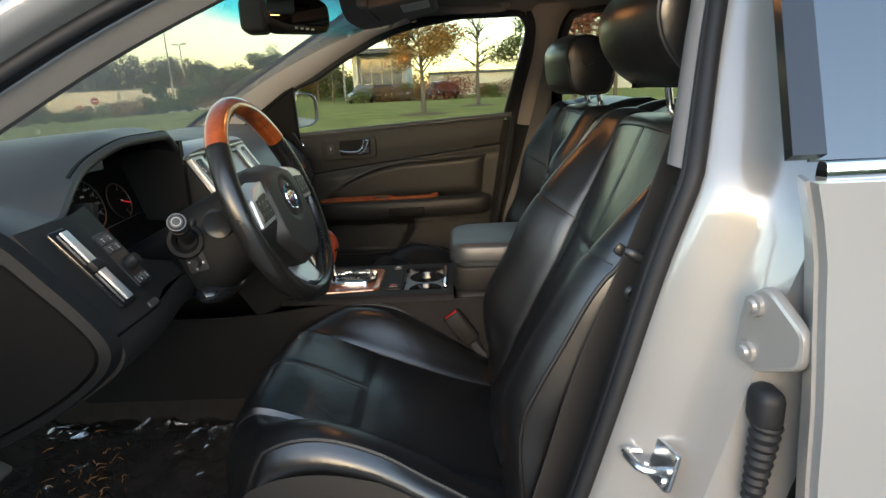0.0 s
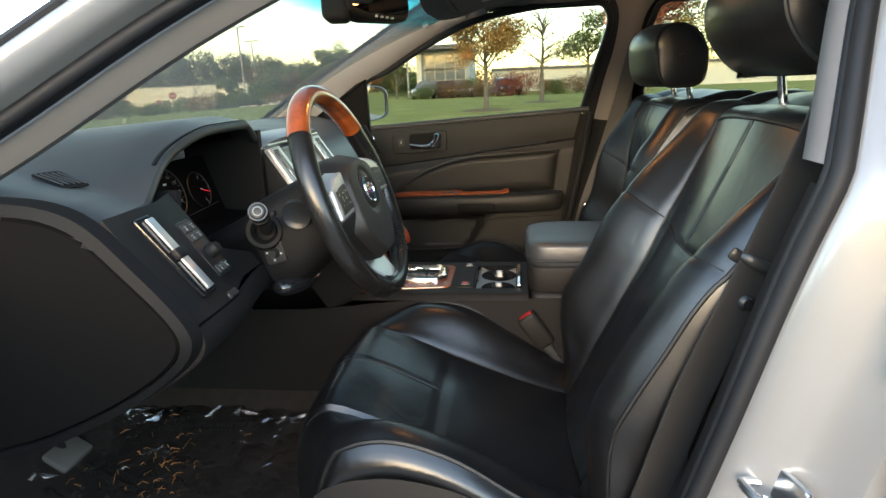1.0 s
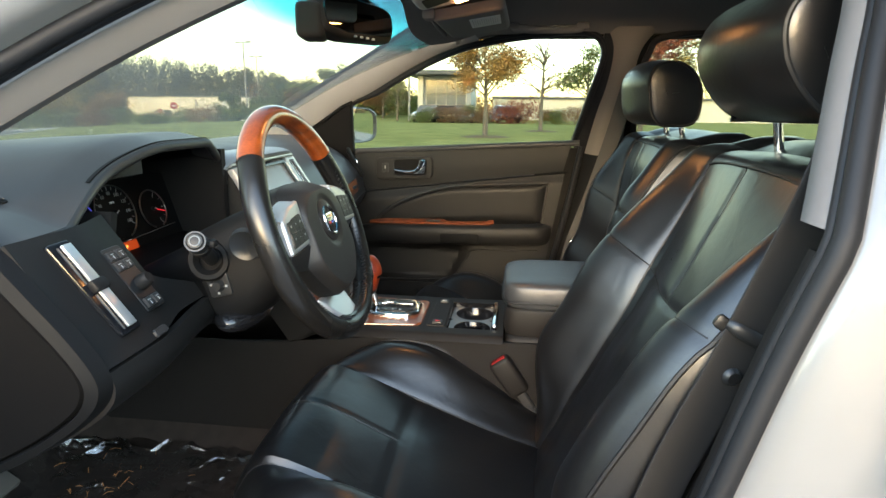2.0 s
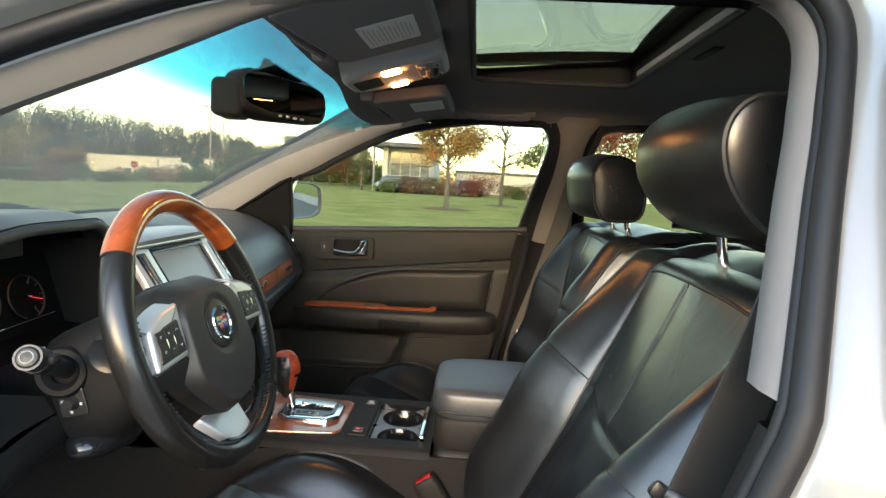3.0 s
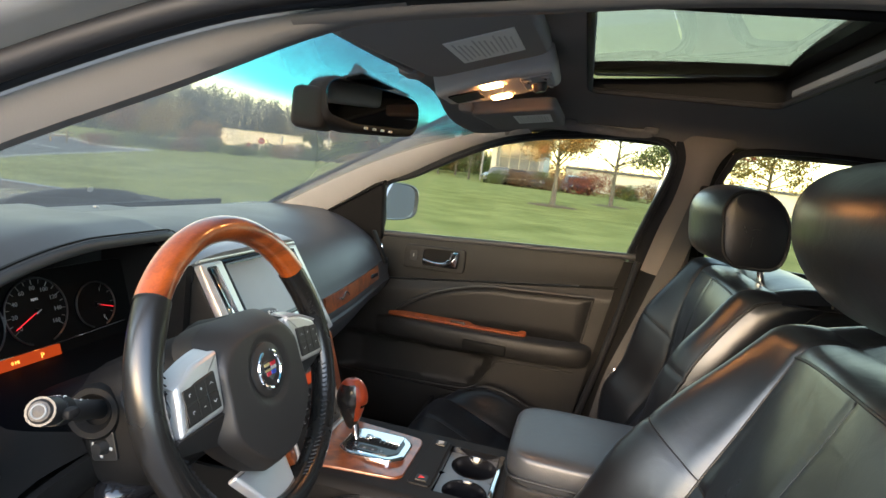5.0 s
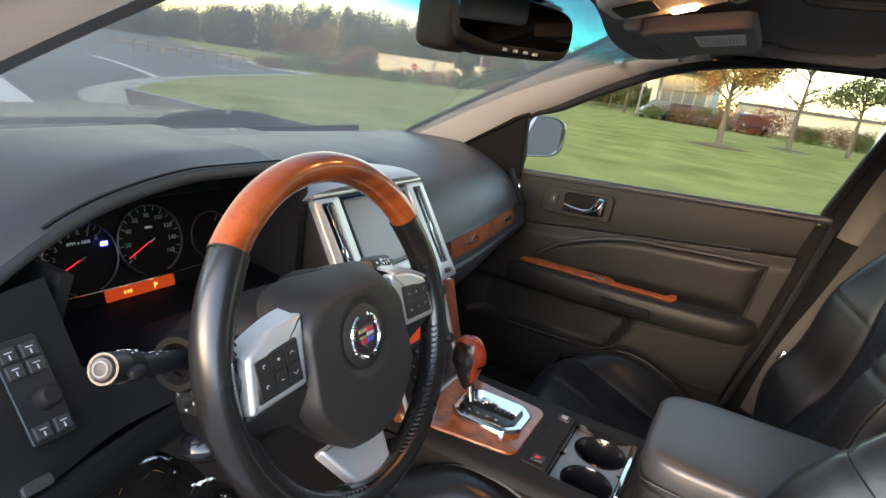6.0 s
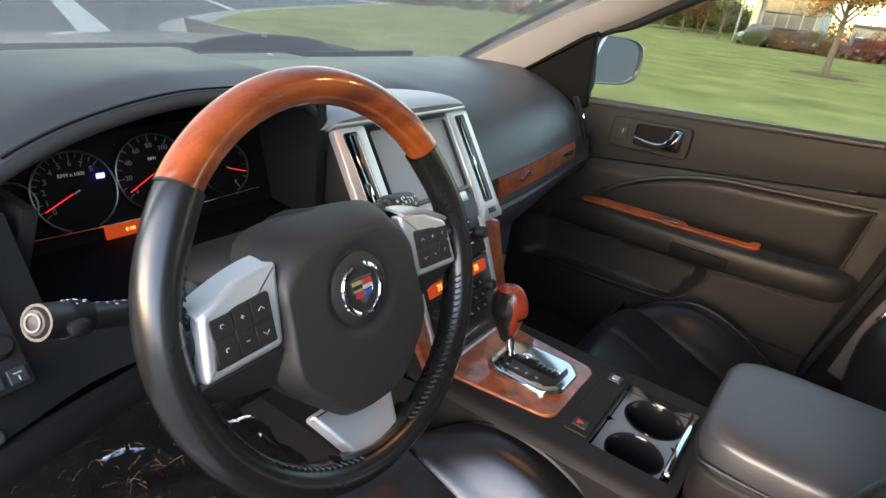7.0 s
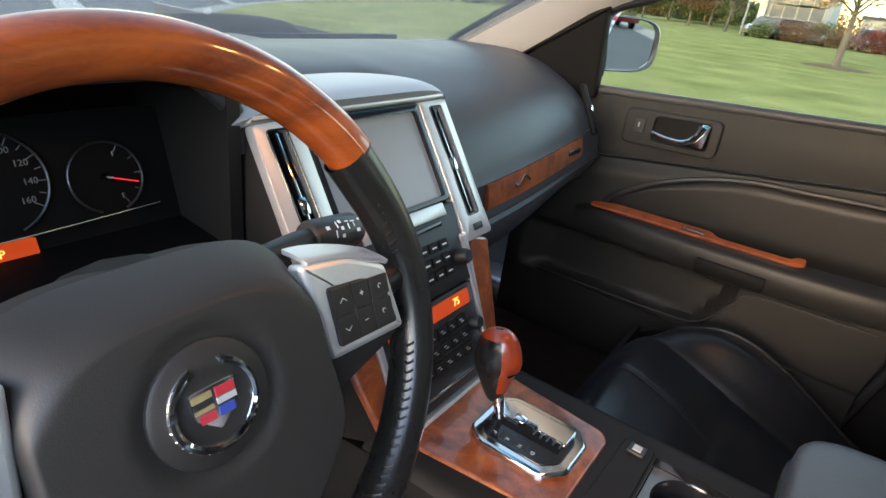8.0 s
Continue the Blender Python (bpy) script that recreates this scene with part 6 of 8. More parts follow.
def cushion_pt(w, s, cy, d=(0.0, 0.0)):
    """Top of the cushion. w -1..1 across, s 0 front .. 1 back; s below 0 rolls down the front; d: set back, lowered."""
    aw = abs(w)
    x = lerp(-0.082, 0.44, s)
    seam = ((0.1551 * s - 0.1572) * s - 0.162) * s + 0.5729
    crest = (((0.1151 * s + 0.4378) * s - 1.0877) * s + 0.4138) * s + 0.5377
    z = lerp(seam, crest, sstep(0.55, 0.86, aw))
    z -= 0.007 * max(0, (aw - 0.88) / 0.12) ** 2
    x += 0.050 * aw ** 5 * (1 - s) ** 2
    y = cy + w * SEAT_W * (0.97 + 0.03 * s)
    if s < 0.10:
        q = (0.10 - s) / 0.16
        z -= 0.075 * q ** 2.2
        x += 0.012 * q - 0.006
    g = 0.005 * math.exp(-((aw - 0.60) / 0.016) ** 2)
    if aw < 0.60:
        g = max(g, 0.0045 * math.exp(-((s - 0.36) / 0.011) ** 2))
        if s < 0.36:
            g = max(g, 0.0025 * math.exp(-(w / 0.016) ** 2))
        z += 0.008 * math.cos(aw / 0.60 * math.pi / 2)
        z += 0.006 * sstep(0.36, 0.20, s) * sstep(-0.05, 0.1, s)
    z -= g
    z += 0.0016 * noise.noise(V(x * 16, y * 16, 1.7)) * (1 if aw < 0.7 else 1.6)
    return V(x + d[0], y, z + d[1])


BACK_FOOT, BACK_TOP = (0.333, 0.43), (0.608, 0.996)


def back_seam(s):
    """Share of the half width at which insert and bolster meet."""
    return 0.53 + 0.16 * sstep(0.45, 0.97, s)


def seat_back(w, s, cy):
    """Front of the backrest. s 0 foot .. 1 top; w -1..1, the seams lying at 0.58."""
    aw = abs(w)
    c = back_seam(s)
    lat = aw / 0.58 * c if aw < 0.58 else c + (aw - 0.58) / 0.42 * (1 - c)
    x = lerp(BACK_FOOT[0], BACK_TOP[0], s) + 0.010 * math.sin(math.pi * s)
    z = lerp(BACK_FOOT[1], BACK_TOP[1], s)
    half = SEAT_W * lerp(1.0, 0.965, sstep(0.60, 1.0, s)) * (0.96 + 0.04 * sstep(0, 0.3, s))
    bol = 0.090 * sstep(0.50, 0.84, aw) * (1 - 0.78 * sstep(0.50, 1.0, s)) * sstep(-0.05, 0.28, s)
    edge = max(0, (aw - 0.82) / 0.18)
    out = bol - 0.026 * edge ** 2.2
    top = max(0, (s - 0.92) / 0.08)
    out -= 0.045 * top ** 2.2
    z -= 0.004 * top
    g = 0.0055 * math.exp(-((aw - 0.58) / 0.016) ** 2)
    if aw < 0.58:
        k = aw / 0.58
        g = max(g, 0.0032 * math.exp(-((s - 0.605 + 0.022 * (1 - k * k)) / 0.009) ** 2))
        if 0.59 < s < 0.925:
            g = max(g, 0.0025 * math.exp(-(w / 0.014) ** 2))
        out += 0.012 * math.cos(k * math.pi / 2) + 0.010 * math.exp(-((s - 0.42) / 0.12) ** 2) * (1 - k)
    else:
        g = max(g, 0.0022 * math.exp(-((s - 0.61 - 0.018 * (aw - 0.58) / 0.42) / 0.009) ** 2))
    out -= g
    out += 0.0022 * noise.noise(V(w * 4, s * 7, cy * 3)) * (1.8 if aw > 0.6 else 1)
    n = V(-math.cos(radians(28)), 0, math.sin(radians(28)))
    return V(x, cy + math.copysign(lat, w) * half, z) + n * out


def build_seat(name, cy, label, outer, shift=(0, 0, 0), cd=(0.0, 0.0), upright=0.0, chin=0.05, drop=0.0):
    def back_pt(w, s, cy):
        return seat_back(w, s, cy) + V(upright * (1 - sstep(0.3, 0.9, s)), 0, 0)

    t = thing(name, label, "car seat", (0.2, cy, 0.28), group="front seats")
    cushion = part("cushion", sheet(lambda u, v: cushion_pt(lerp(-0.605, 0.605, v), lerp(-0.06, 0.93, u), cy, cd), 60, 44), LEATHER, t, "black leather seat cushion")
    for s in (-1, 1):
        part("cushion_bolster", sheet(lambda u, v: cushion_pt(s * lerp(0.60, 1.0, v), lerp(-0.06, 0.97, u), cy, cd), 50, 20), LEATHER, t)
        # side facing of the cushion below the piping
        part("cushion_facing", sheet(lambda u, v: (cushion_pt(s * 1.0, lerp(-0.06, 0.97, u), cy, cd) + V(0, s * 0.018 * math.sin(math.pi * v), lerp(-0.064, -0.030, u) * v)), 40, 8), LEATHER, t)
        part("cushion_piping", tube([cushion_pt(s * 0.995, lerp(-0.05, 0.97, k / 40), cy, cd) + V(0, s * 0.001, 0.002) for k in range(41)], 0.0034, 6), STITCH, t)
        part("seam_piping", tube([cushion_pt(s * 0.60, lerp(-0.02, 0.93, k / 40), cy, cd) + V(0, 0, 0.001) for k in range(41)], 0.0018, 6), STITCH, cushion)
    part("cushion_front", sheet(lambda u, v: (cushion_pt(lerp(-1, 1, u), -0.06, cy, cd) + V(0.03 * v ** 2, 0, -0.10 * v)), 30, 6), LEATHER, t)
    def trim_top(u):
        s = lerp(0.045, 0.96, u)
        return cushion_pt(outer, s, cy, cd).z - lerp(0.062, 0.030, s) + 0.012

    trim = part("side_trim", sheet(lambda u, v: (lerp(-0.045, 0.46, u), cy + outer * (SEAT_W + 0.010 + 0.012 * math.sin(math.pi * min(1, 1.5 * v))), lerp(trim_top(u), 0.33, v)), 24, 10, 0.012), PLASTIC, t, "black plastic seat side trim")
    part("side_trim", sheet(lambda u, v: (lerp(-0.045, 0.46, u), cy - outer * (SEAT_W + 0.002), lerp(0.47, 0.33, v)), 6, 4, 0.01), PLASTIC, t)
    part("front_trim", sheet(lambda u, v: (-0.045 + 0.02 * v, cy + lerp(-SEAT_W, SEAT_W, u), lerp(0.46, 0.33, v)), 6, 4, 0.01), PLASTIC, t)
    if outer < 0:
        part("seat_switch", rbox((0.085, cy - SEAT_W - 0.026, 0.462), (0.026, 0.012, 0.018), 0.005, 3, Matrix.Rotation(0.15, 4, "Y")), BUTTON, trim)
        part("lumbar_knob", lathe([(0, 0.014), (0.014, 0.013), (0.018, 0.008), (0.018, 0)], basis((0.145, cy - SEAT_W - 0.020, 0.445), (1, 0, 0), (0, 0, 1)), 18), BUTTON, trim)
        part("seat_switch", rbox((0.20, cy - SEAT_W - 0.026, 0.442), (0.07, 0.012, 0.016), 0.005, 3), BUTTON, trim)
    back = part("backrest", sheet(lambda u, v: back_pt(lerp(-0.585, 0.585, v), lerp(0.0, 1.0, u), cy), 110, 50), LEATHER, t, "black leather backrest")
    for s in (-1, 1):
        part("back_bolster", sheet(lambda u, v: back_pt(s * lerp(0.58, 1.0, v), u, cy), 100, 24), LEATHER, t)
        part("back_side", sheet(lambda u, v: back_pt(s, u, cy) + V(lerp(0, 0.095, v), s * 0.010 * math.sin(math.pi * v), 0.03 * v * (1 - u)), 30, 8), LEATHER, t)
        part("back_piping", tube([back_pt(s, lerp(0.02, 0.985, k / 40), cy) for k in range(41)], 0.003, 6), STITCH, t)
        part("seam_piping", tube([back_pt(s * 0.58, lerp(0.05, 0.925, k / 40), cy) + V(-0.001, 0, 0) for k in range(41)], 0.0018, 6), STITCH, back)
    part("seam_piping", tube([back_pt(lerp(-0.56, 0.56, k / 30), 0.925 - 0.012 * (abs(k / 15 - 1)) ** 4, cy) + V(-0.0012, 0, 0.001) for k in range(31)], 0.0019, 6), STITCH, back)
    part("cross_seam", tube([back_pt(lerp(-0.57, 0.57, k / 30), 0.605 - 0.022 * (1 - (k / 15 - 1) ** 2 * 0.965), cy) for k in range(31)], 0.0012, 5), STITCH, back)
    part("middle_seam", tube([back_pt(0.0, lerp(0.60, 0.925, k / 24), cy) for k in range(25)], 0.0010, 5), STITCH, back)
    for s in (-1, 1):
        part("cross_seam", tube([back_pt(s * lerp(0.585, 0.98, k / 20), 0.61 + 0.018 * k / 20, cy) for k in range(21)], 0.0012, 5), STITCH, back)
    part("cross_seam", tube([cushion_pt(lerp(-0.6, 0.6, k / 24), 0.36, cy, cd) for k in range(25)], 0.0012, 5), STITCH, cushion)
    part("middle_seam", tube([cushion_pt(0.0, lerp(-0.05, 0.36, k / 20), cy, cd) for k in range(21)], 0.0010, 5), STITCH, cushion)
    # top roll and shell behind
    part("back_top", sheet(lambda u, v: back_pt(lerp(-1, 1, u), 1.0, cy) + V(0.10 * v, 0, 0.010 * math.sin(math.pi * v) * (1 - abs(2 * u - 1) ** 4) + 0.014 * v), 34, 10), LEATHER, t)
    part("back_shell", sheet(lambda u, v: back_pt(lerp(-1, 1, u), v, cy) + V(0.0, 0, 0) + V(0.095 + 0.02 * math.sin(math.pi * u) + (1 - abs(2 * u - 1) ** 3) * (back_pt(1, v, cy).x - back_pt(lerp(-1, 1, u), v, cy).x) * 1.0, 0, 0.0), 24, 24, 0.01), PLASTIC, t, "black backrest shell")
    # head restraint: bowed front, round crown, flat foot; chin: how far the front falls back below
    hx, hz, hw = 0.600, 1.094 - drop, 0.142

    def head(u, v, k=1.0):
        """u round the side profile, v across."""
        a = 2 * math.pi * u
        w = lerp(-1, 1, v)
        c, s = math.cos(a), math.sin(a)
        rx = 0.086 - 0.033 * w * w if c < 0 else 0.064
        rz, ex = (0.079, 2.3) if s > 0 else (0.076, 4.5)
        r = (abs(c / rx) ** ex + abs(s / rz) ** ex) ** (-1 / ex)
        k *= 1 - 0.03 * abs(w) ** 6
        x, z = hx + r * c * k, hz + r * s * k
        if c < 0:
            x += chin * (max(0, -s) * r / rz) ** 1.4 * min(1, -c * 2.0)
        x -= 0.012 * (s if s > 0 else 0)
        return V(x, cy + w * hw, z - 0.010 * w * w * max(0, s))
    h = part("head_restraint", sheet(lambda u, v: head(u, v), 48, 20), LEATHER, t, "large black leather head restraint")
    for s in (0, 1):
        rows = [[head(j / 40, s, k) + V(0, (s * 2 - 1) * 0.007 * (1 - k ** 2) ** 0.5, 0) for j in range(40)] for k in (1.0, 0.97, 0.9, 0.75, 0.5, 0.2, 0.02)]
        part("end_panel", grid(rows, closed=True, caps=True), LEATHER, h)
        part("end_piping", tube([head(j / 48, s, 1.005) for j in range(48)], 0.0038, 8, closed=True, up=(0, 1, 0)), STITCH, h, "thick black piping")
        part("support_post", tube([V(hx + 0.056, cy + (s * 2 - 1) * 0.075, 0.93), V(hx + 0.036, cy + (s * 2 - 1) * 0.075, 1.05)], 0.0066, 14), POST, h, "chrome support post")
        part("post_guide", lathe([(0.0, 0.003), (0.012, 0.003), (0.015, 0.0), (0.016, -0.012)], Matrix.Translation((hx + 0.050, cy + (s * 2 - 1) * 0.075, BACK_TOP[1] - 0.024)), 16), PLASTIC, h)
    t.location += V(*shift)
    return t


build_seat("car_seat", -0.365, "black leather driver seat with bolsters and seams", -1)
build_seat("car_seat", 0.375, "black leather front passenger seat beside the door", 1, (0.025, 0, -0.006), (0.055, -0.056), 0.085, 0.012, 0.014)

# rear bench
rear = thing("rear_bench", "black leather rear bench seat", "rear seat", (1.4, 0, 0.3))
part("bench_cushion", puffed(0.98, 1.5, -0.68, 0.68, 0.32, 0.56, 0.03, 6), LEATHER, rear)
bm = puffed(1.45, 1.62, -0.68, 0.68, 0.45, 0.98, 0.03, 6)
part("bench_back", bm, LEATHER, rear)
part("parcel_shelf", rbox((1.85, 0, 0.985), (0.5, 1.36, 0.02), 0.005), SOFT, rear)
for y in (-0.38, 0.38):
    part("rear_head_restraint", puffed(1.52, 1.62, y - 0.14, y + 0.14, 0.97, 1.12, 0.03, 4), LEATHER, rear)

# belts
belt = thing("driver_seat_belt", "dark woven seat belt hanging on the centre pillar", "seat belt", (0.48, -0.66, 0.5))


def ribbon(pts, width, wide, th=0.0012, n=40):
    path = spline(pts, n)
    rows = []
    wv = Vector(wide)
    for i, p in enumerate(path):
        d = (path[min(n - 1, i + 1)] - path[max(0, i - 1)]).normalized()
        w = (wv - d * wv.dot(d)).normalized()
        nn = d.cross(w)
        # fine ribs run along the band
        face = [p + w * width * (0.5 - k / 14) + nn * th * (1.0 if k % 2 else 0.45) for k in range(15)]
        rows.append(face + [p - w * width / 2 - nn * th, p + w * width / 2 - nn * th])
    return grid(rows, closed=True, caps=True)


part("webbing", ribbon([(0.60, -0.60, 1.17), (0.555, -0.635, 1.0), (0.492, -0.645, 0.82), (0.44, -0.645, 0.68), (0.395, -0.645, 0.52), (0.35, -0.65, 0.38)], 0.050, (1, 0.25, -0.2)), BELT, belt, "woven dark webbing")
part("latch_plate", sweep(spline([(0.473, -0.650, 0.838), (0.481, -0.655, 0.834), (0.500, -0.658, 0.824), (0.517, -0.656, 0.813)], 16), circle(0.0028, 10, 0.0058), (0, 1, 0), scale=lambda f: 0.8 + 0.4 * math.sin(math.pi * f)), BUTTON, belt, "black belt tongue")
part("latch_tongue", rbox((0.468, -0.648, 0.838), (0.014, 0.004, 0.014), 0.004, 2, Matrix.Rotation(0.6, 4, "Y")), BUTTON, belt)
part("belt_stop", lathe([(0, 0.005), (0.006, 0.005), (0.0085, 0.003), (0.0095, 0.0)], basis((0.482, -0.650, 0.785), (1, 0.25, -0.2), (0.35, 0, 1)), 16), BUTTON, belt, "round black belt stop")
pb = thing("passenger_seat_belt", "grey woven seat belt beside the passenger seat", "seat belt", (0.52, 0.66, 0.5))
part("webbing", ribbon([(0.60, 0.62, 1.12), (0.565, 0.655, 0.95), (0.52, 0.67, 0.78), (0.465, 0.675, 0.60), (0.44, 0.675, 0.45)], 0.046, (1, -0.4, -0.2)), BELT_GREY, pb, "grey woven webbing")
part("shoulder_anchor", rbox((0.605, 0.612, 1.125), (0.035, 0.016, 0.045), 0.008, 3), PLASTIC, pb)
part("belt_tongue", rbox((0.472, 0.662, 0.615), (0.03, 0.01, 0.028), 0.004, 2, Matrix.Rotation(0.4, 4, "Y")), STEEL, pb)
bk = thing("seat_belt_buckle", "seat belt buckle with a red button beside the seat", "buckle", (0.32, -0.115, 0.45))
B0, B1 = V(0.257, -0.124, 0.548), V(0.345, -0.120, 0.42)
dirb = (B1 - B0).normalized()
part("buckle_body", rbox((0, 0, 0), (0.084, 0.028, 0.043), 0.009, 3), PLASTIC, bk).data.transform(basis(B0 + dirb * 0.036, dirb, (0, 1, 0)))
part("release_button", rbox((0, 0, 0), (0.008, 0.018, 0.032), 0.003, 2), RED, bk, "red release button").data.transform(basis(B0 - dirb * 0.002, dirb, (0, 1, 0)))
bm = bmesh.new()
for k in range(5):
    b2 = rbox(B0 + dirb * (0.080 + 0.011 * k), (0.020 - 0.001 * k, 0.018, 0.020), 0.004, 1, Matrix.Rotation(1.0, 4, "Y"))
    me = bpy.data.meshes.new("tmp")
    b2.to_mesh(me)
    b2.free()
    bm.from_mesh(me)
    bpy.data.meshes.remove(me)
part("buckle_sleeve", bm, BELT, bk, "ribbed dark sleeve")


# ================================================================ passenger side: door, pillars, mirror
door = thing("passenger_door", "closed front passenger door with dark vinyl panel", "car door", (0.1, 0.76, 0.3))
D_X0, D_X1 = -0.40, 0.47


def belt_z(x):
    return 0.905 + 0.055 * x


def seam_z(x):
    """Height of the joint between the upper and the lower door panel."""
    return 0.784 + 0.119 * x


part("upper_panel", sheet(lambda u, v: (lerp(D_X0, 0.452 - 0.02 * v, u), 0.738 - 0.006 * math.sin(math.pi * v), lerp(belt_z(lerp(D_X0, 0.452, u)), seam_z(lerp(D_X0, 0.452, u)) + 0.002, v)), 30, 10, 0.012), DOORVINYL, door, "dark upper door panel")
part("belt_cap", tube([V(lerp(D_X0, 0.478, k / 20), 0.742, belt_z(lerp(D_X0, 0.478, k / 20))) for k in range(21)], 0.010, 10), SOFT, door, "soft belt line cap")
part("belt_strip", tube([V(lerp(D_X0, 0.455, k / 20), 0.762, belt_z(lerp(D_X0, 0.455, k / 20)) - 0.008) for k in range(21)], 0.009, 8), RUBBER, door)


def lower_panel(u, v):
    x = lerp(D_X0, 0.435, u)
    zt = seam_z(x) - 0.002
    z = lerp(zt, 0.30, v)
    y = 0.728 - 0.014 * sstep(0.0, 0.06, v)
    x = x - (zt - z) * 0.16 * u
    # hollow of the map pocket
    d = sstep(0.585, 0.56, z) * sstep(0.44, 0.47, z) * sstep(0.13 - (0.56 - z) * 0.5, 0.10 - (0.56 - z) * 0.5, x) * sstep(-0.36, -0.30, x)
    return (x, y + 0.035 * d, z)


part("lower_panel", sheet(lower_panel, 50, 50, 0.01), DOORLOW, door, "dark lower door panel with a pocket")
part("panel_groove", tube([V(lerp(D_X0, 0.445, k / 20), 0.730, seam_z(lerp(D_X0, 0.445, k / 20))) for k in range(21)], 0.0028, 6), DIALBLACK, door)

# leather insert with a rising front curve
def ins_top(x):
    f = min(1, max(0, (x + 0.190) / 0.34))
    return 0.650 + 0.137 * math.sin(f * math.pi / 2) ** 0.66 + 0.030 * max(0, x - 0.15) / 0.25 * 0.5


def ins_pt(u, v):
    x = lerp(-0.190, 0.372, u) + 0.016 * sstep(0.9, 1, u) * (v - 0.3)
    z = lerp(0.648 + 0.02 * u, ins_top(x), v)
    e = min(u * 9, (1 - u) * 14, v * 3.5, (1 - v) * 6, 1.0)
    return V(x, 0.713 - 0.009 * (1 - (1 - max(0, e)) ** 2.2), z)


ROLL = material("door_roll_leather", (0.010, 0.0098, 0.0095), 0.38, spec=0.5, bump=0.25, bump_scale=900, kind="voronoi", vary=0.15)
part("leather_insert", sheet(ins_pt, 60, 24), DOORLEATHER, door, "padded leather door insert")
part("insert_piping", tube([V(lerp(-0.19, 0.384, k / 60), 0.7085, ins_top(lerp(-0.19, 0.384, k / 60)) + 0.003) for k in range(61)], 0.0060, 8, up=(0, 1, 0)), ROLL, door, "padded roll round the insert")
part("insert_edge", tube([ins_pt(1.0, k / 10) for k in range(11)], 0.0035, 6, up=(0, 1, 0)), STITCH, door)
# armrest shelf
path = spline([(-0.225, 0.712, 0.618), (-0.15, 0.690, 0.628), (0.0, 0.672, 0.632), (0.2, 0.668, 0.636), (0.345, 0.676, 0.640), (0.375, 0.70, 0.640)], 40)
prof = rpoly([(0.035, 0.030), (-0.030, 0.030), (-0.034, -0.004), (-0.020, -0.034), (0.035, -0.040)], 0.014, 5)
shelf = part("armrest_shelf", sweep(path, [(-a, b) for a, b in prof], (0, 0, 1)), DOORLOW, door, "soft armrest shelf")
AWM = basis((0.0, 0.682, 0.6675), (1, -0.02, 0.02), (0, 0.93, 0.36))
aw_o = [(-0.200, -0.012), (0.200, -0.013), (0.216, -0.006), (0.214, 0.012), (0.198, 0.012), (0.190, 0.001), (0.062, 0.001), (0.046, 0.013), (-0.150, 0.013), (-0.200, 0.002)]
part("armrest_wood", plate(rpoly(aw_o, 0.006, 4), AWM, 0.006, 0.0025), ARMWOOD, door, "stepped wood trim along the armrest")
part("window_switch", rbox((0.015, 0.675, 0.6735), (0.045, 0.010, 0.006), 0.002), BUTTON, door)
# no hollow is cut: a raised black block imitates the shade inside the pull
part("pull_recess", rbox((0.105, 0.637, 0.625), (0.125, 0.014, 0.030), 0.004), DIALBLACK, door, "black block painted as the shaded pull recess")
part("pocket_lip", tube(spline([(-0.30, 0.705, 0.462), (0.0, 0.700, 0.468), (0.08, 0.700, 0.485), (0.125, 0.702, 0.545), (0.16, 0.704, 0.572), (0.36, 0.706, 0.578)], 40), 0.003, 8), DOORVINYL, door)
part("pocket_front", sheet(lambda u, v: (lerp(-0.34, 0.37, u), 0.690 + 0.01 * v, lerp(0.458, 0.32, v)), 12, 4, 0.008), DOORLOW, door)
# handle
hb = rpoly([(-0.185, 0.800), (0.004, 0.806), (0.004, 0.880), (-0.185, 0.872)], 0.016, 6)
hole = rpoly([(-0.125, 0.814), (-0.014, 0.817), (-0.014, 0.872), (-0.125, 0.866)], 0.012, 6)
HBM = basis((0, 0.7345, 0), (1, 0, 0), (0, 0, 1))
hz = part("handle_bezel", plate(hb, HBM, 0.014, 0.004, 3, hole), DOORVINYL, door, "black handle bezel")
part("handle_bowl", plate(hole, HBM, 0.004), TRIMBLACK, hz, "deep dark bowl behind the handle")
part("lock_switch", plate(rpoly([(-0.165, 0.825), (-0.142, 0.826), (-0.142, 0.856), (-0.165, 0.854)], 0.004), basis((0, 0.722, 0), (1, 0, 0), (0, 0, 1)), 0.004, 0.001), BUTTON, hz)
part("lock_mark", rbox((-0.1535, 0.7176, 0.842), (0.003, 0.0006, 0.010), 0), GREYPRINT, hz)
lever_path = spline([(-0.122, 0.717, 0.834), (-0.085, 0.712, 0.829), (-0.055, 0.709, 0.831), (-0.038, 0.710, 0.845), (-0.030, 0.713, 0.866)], 24)
part("lever_mount", plate(rpoly([(-0.085, 0.820), (-0.020, 0.821), (-0.016, 0.868), (-0.032, 0.870), (-0.046, 0.832), (-0.085, 0.826)], 0.005), basis((0, 0.7215, 0), (1, 0, 0), (0, 0, 1)), 0.006, 0.002), CHROME, hz, "chrome handle mount")
part("handle_lever", sweep(lever_path, circle(0.0115, 14, 0.0055), (0, 1, 0), scale=lambda s: 0.75 + 1.0 * s), CHROME, hz, "chrome door handle")

# window frame and glass
def win_pt(x, z):
    return V(x, side_y(z) + 0.012, z)


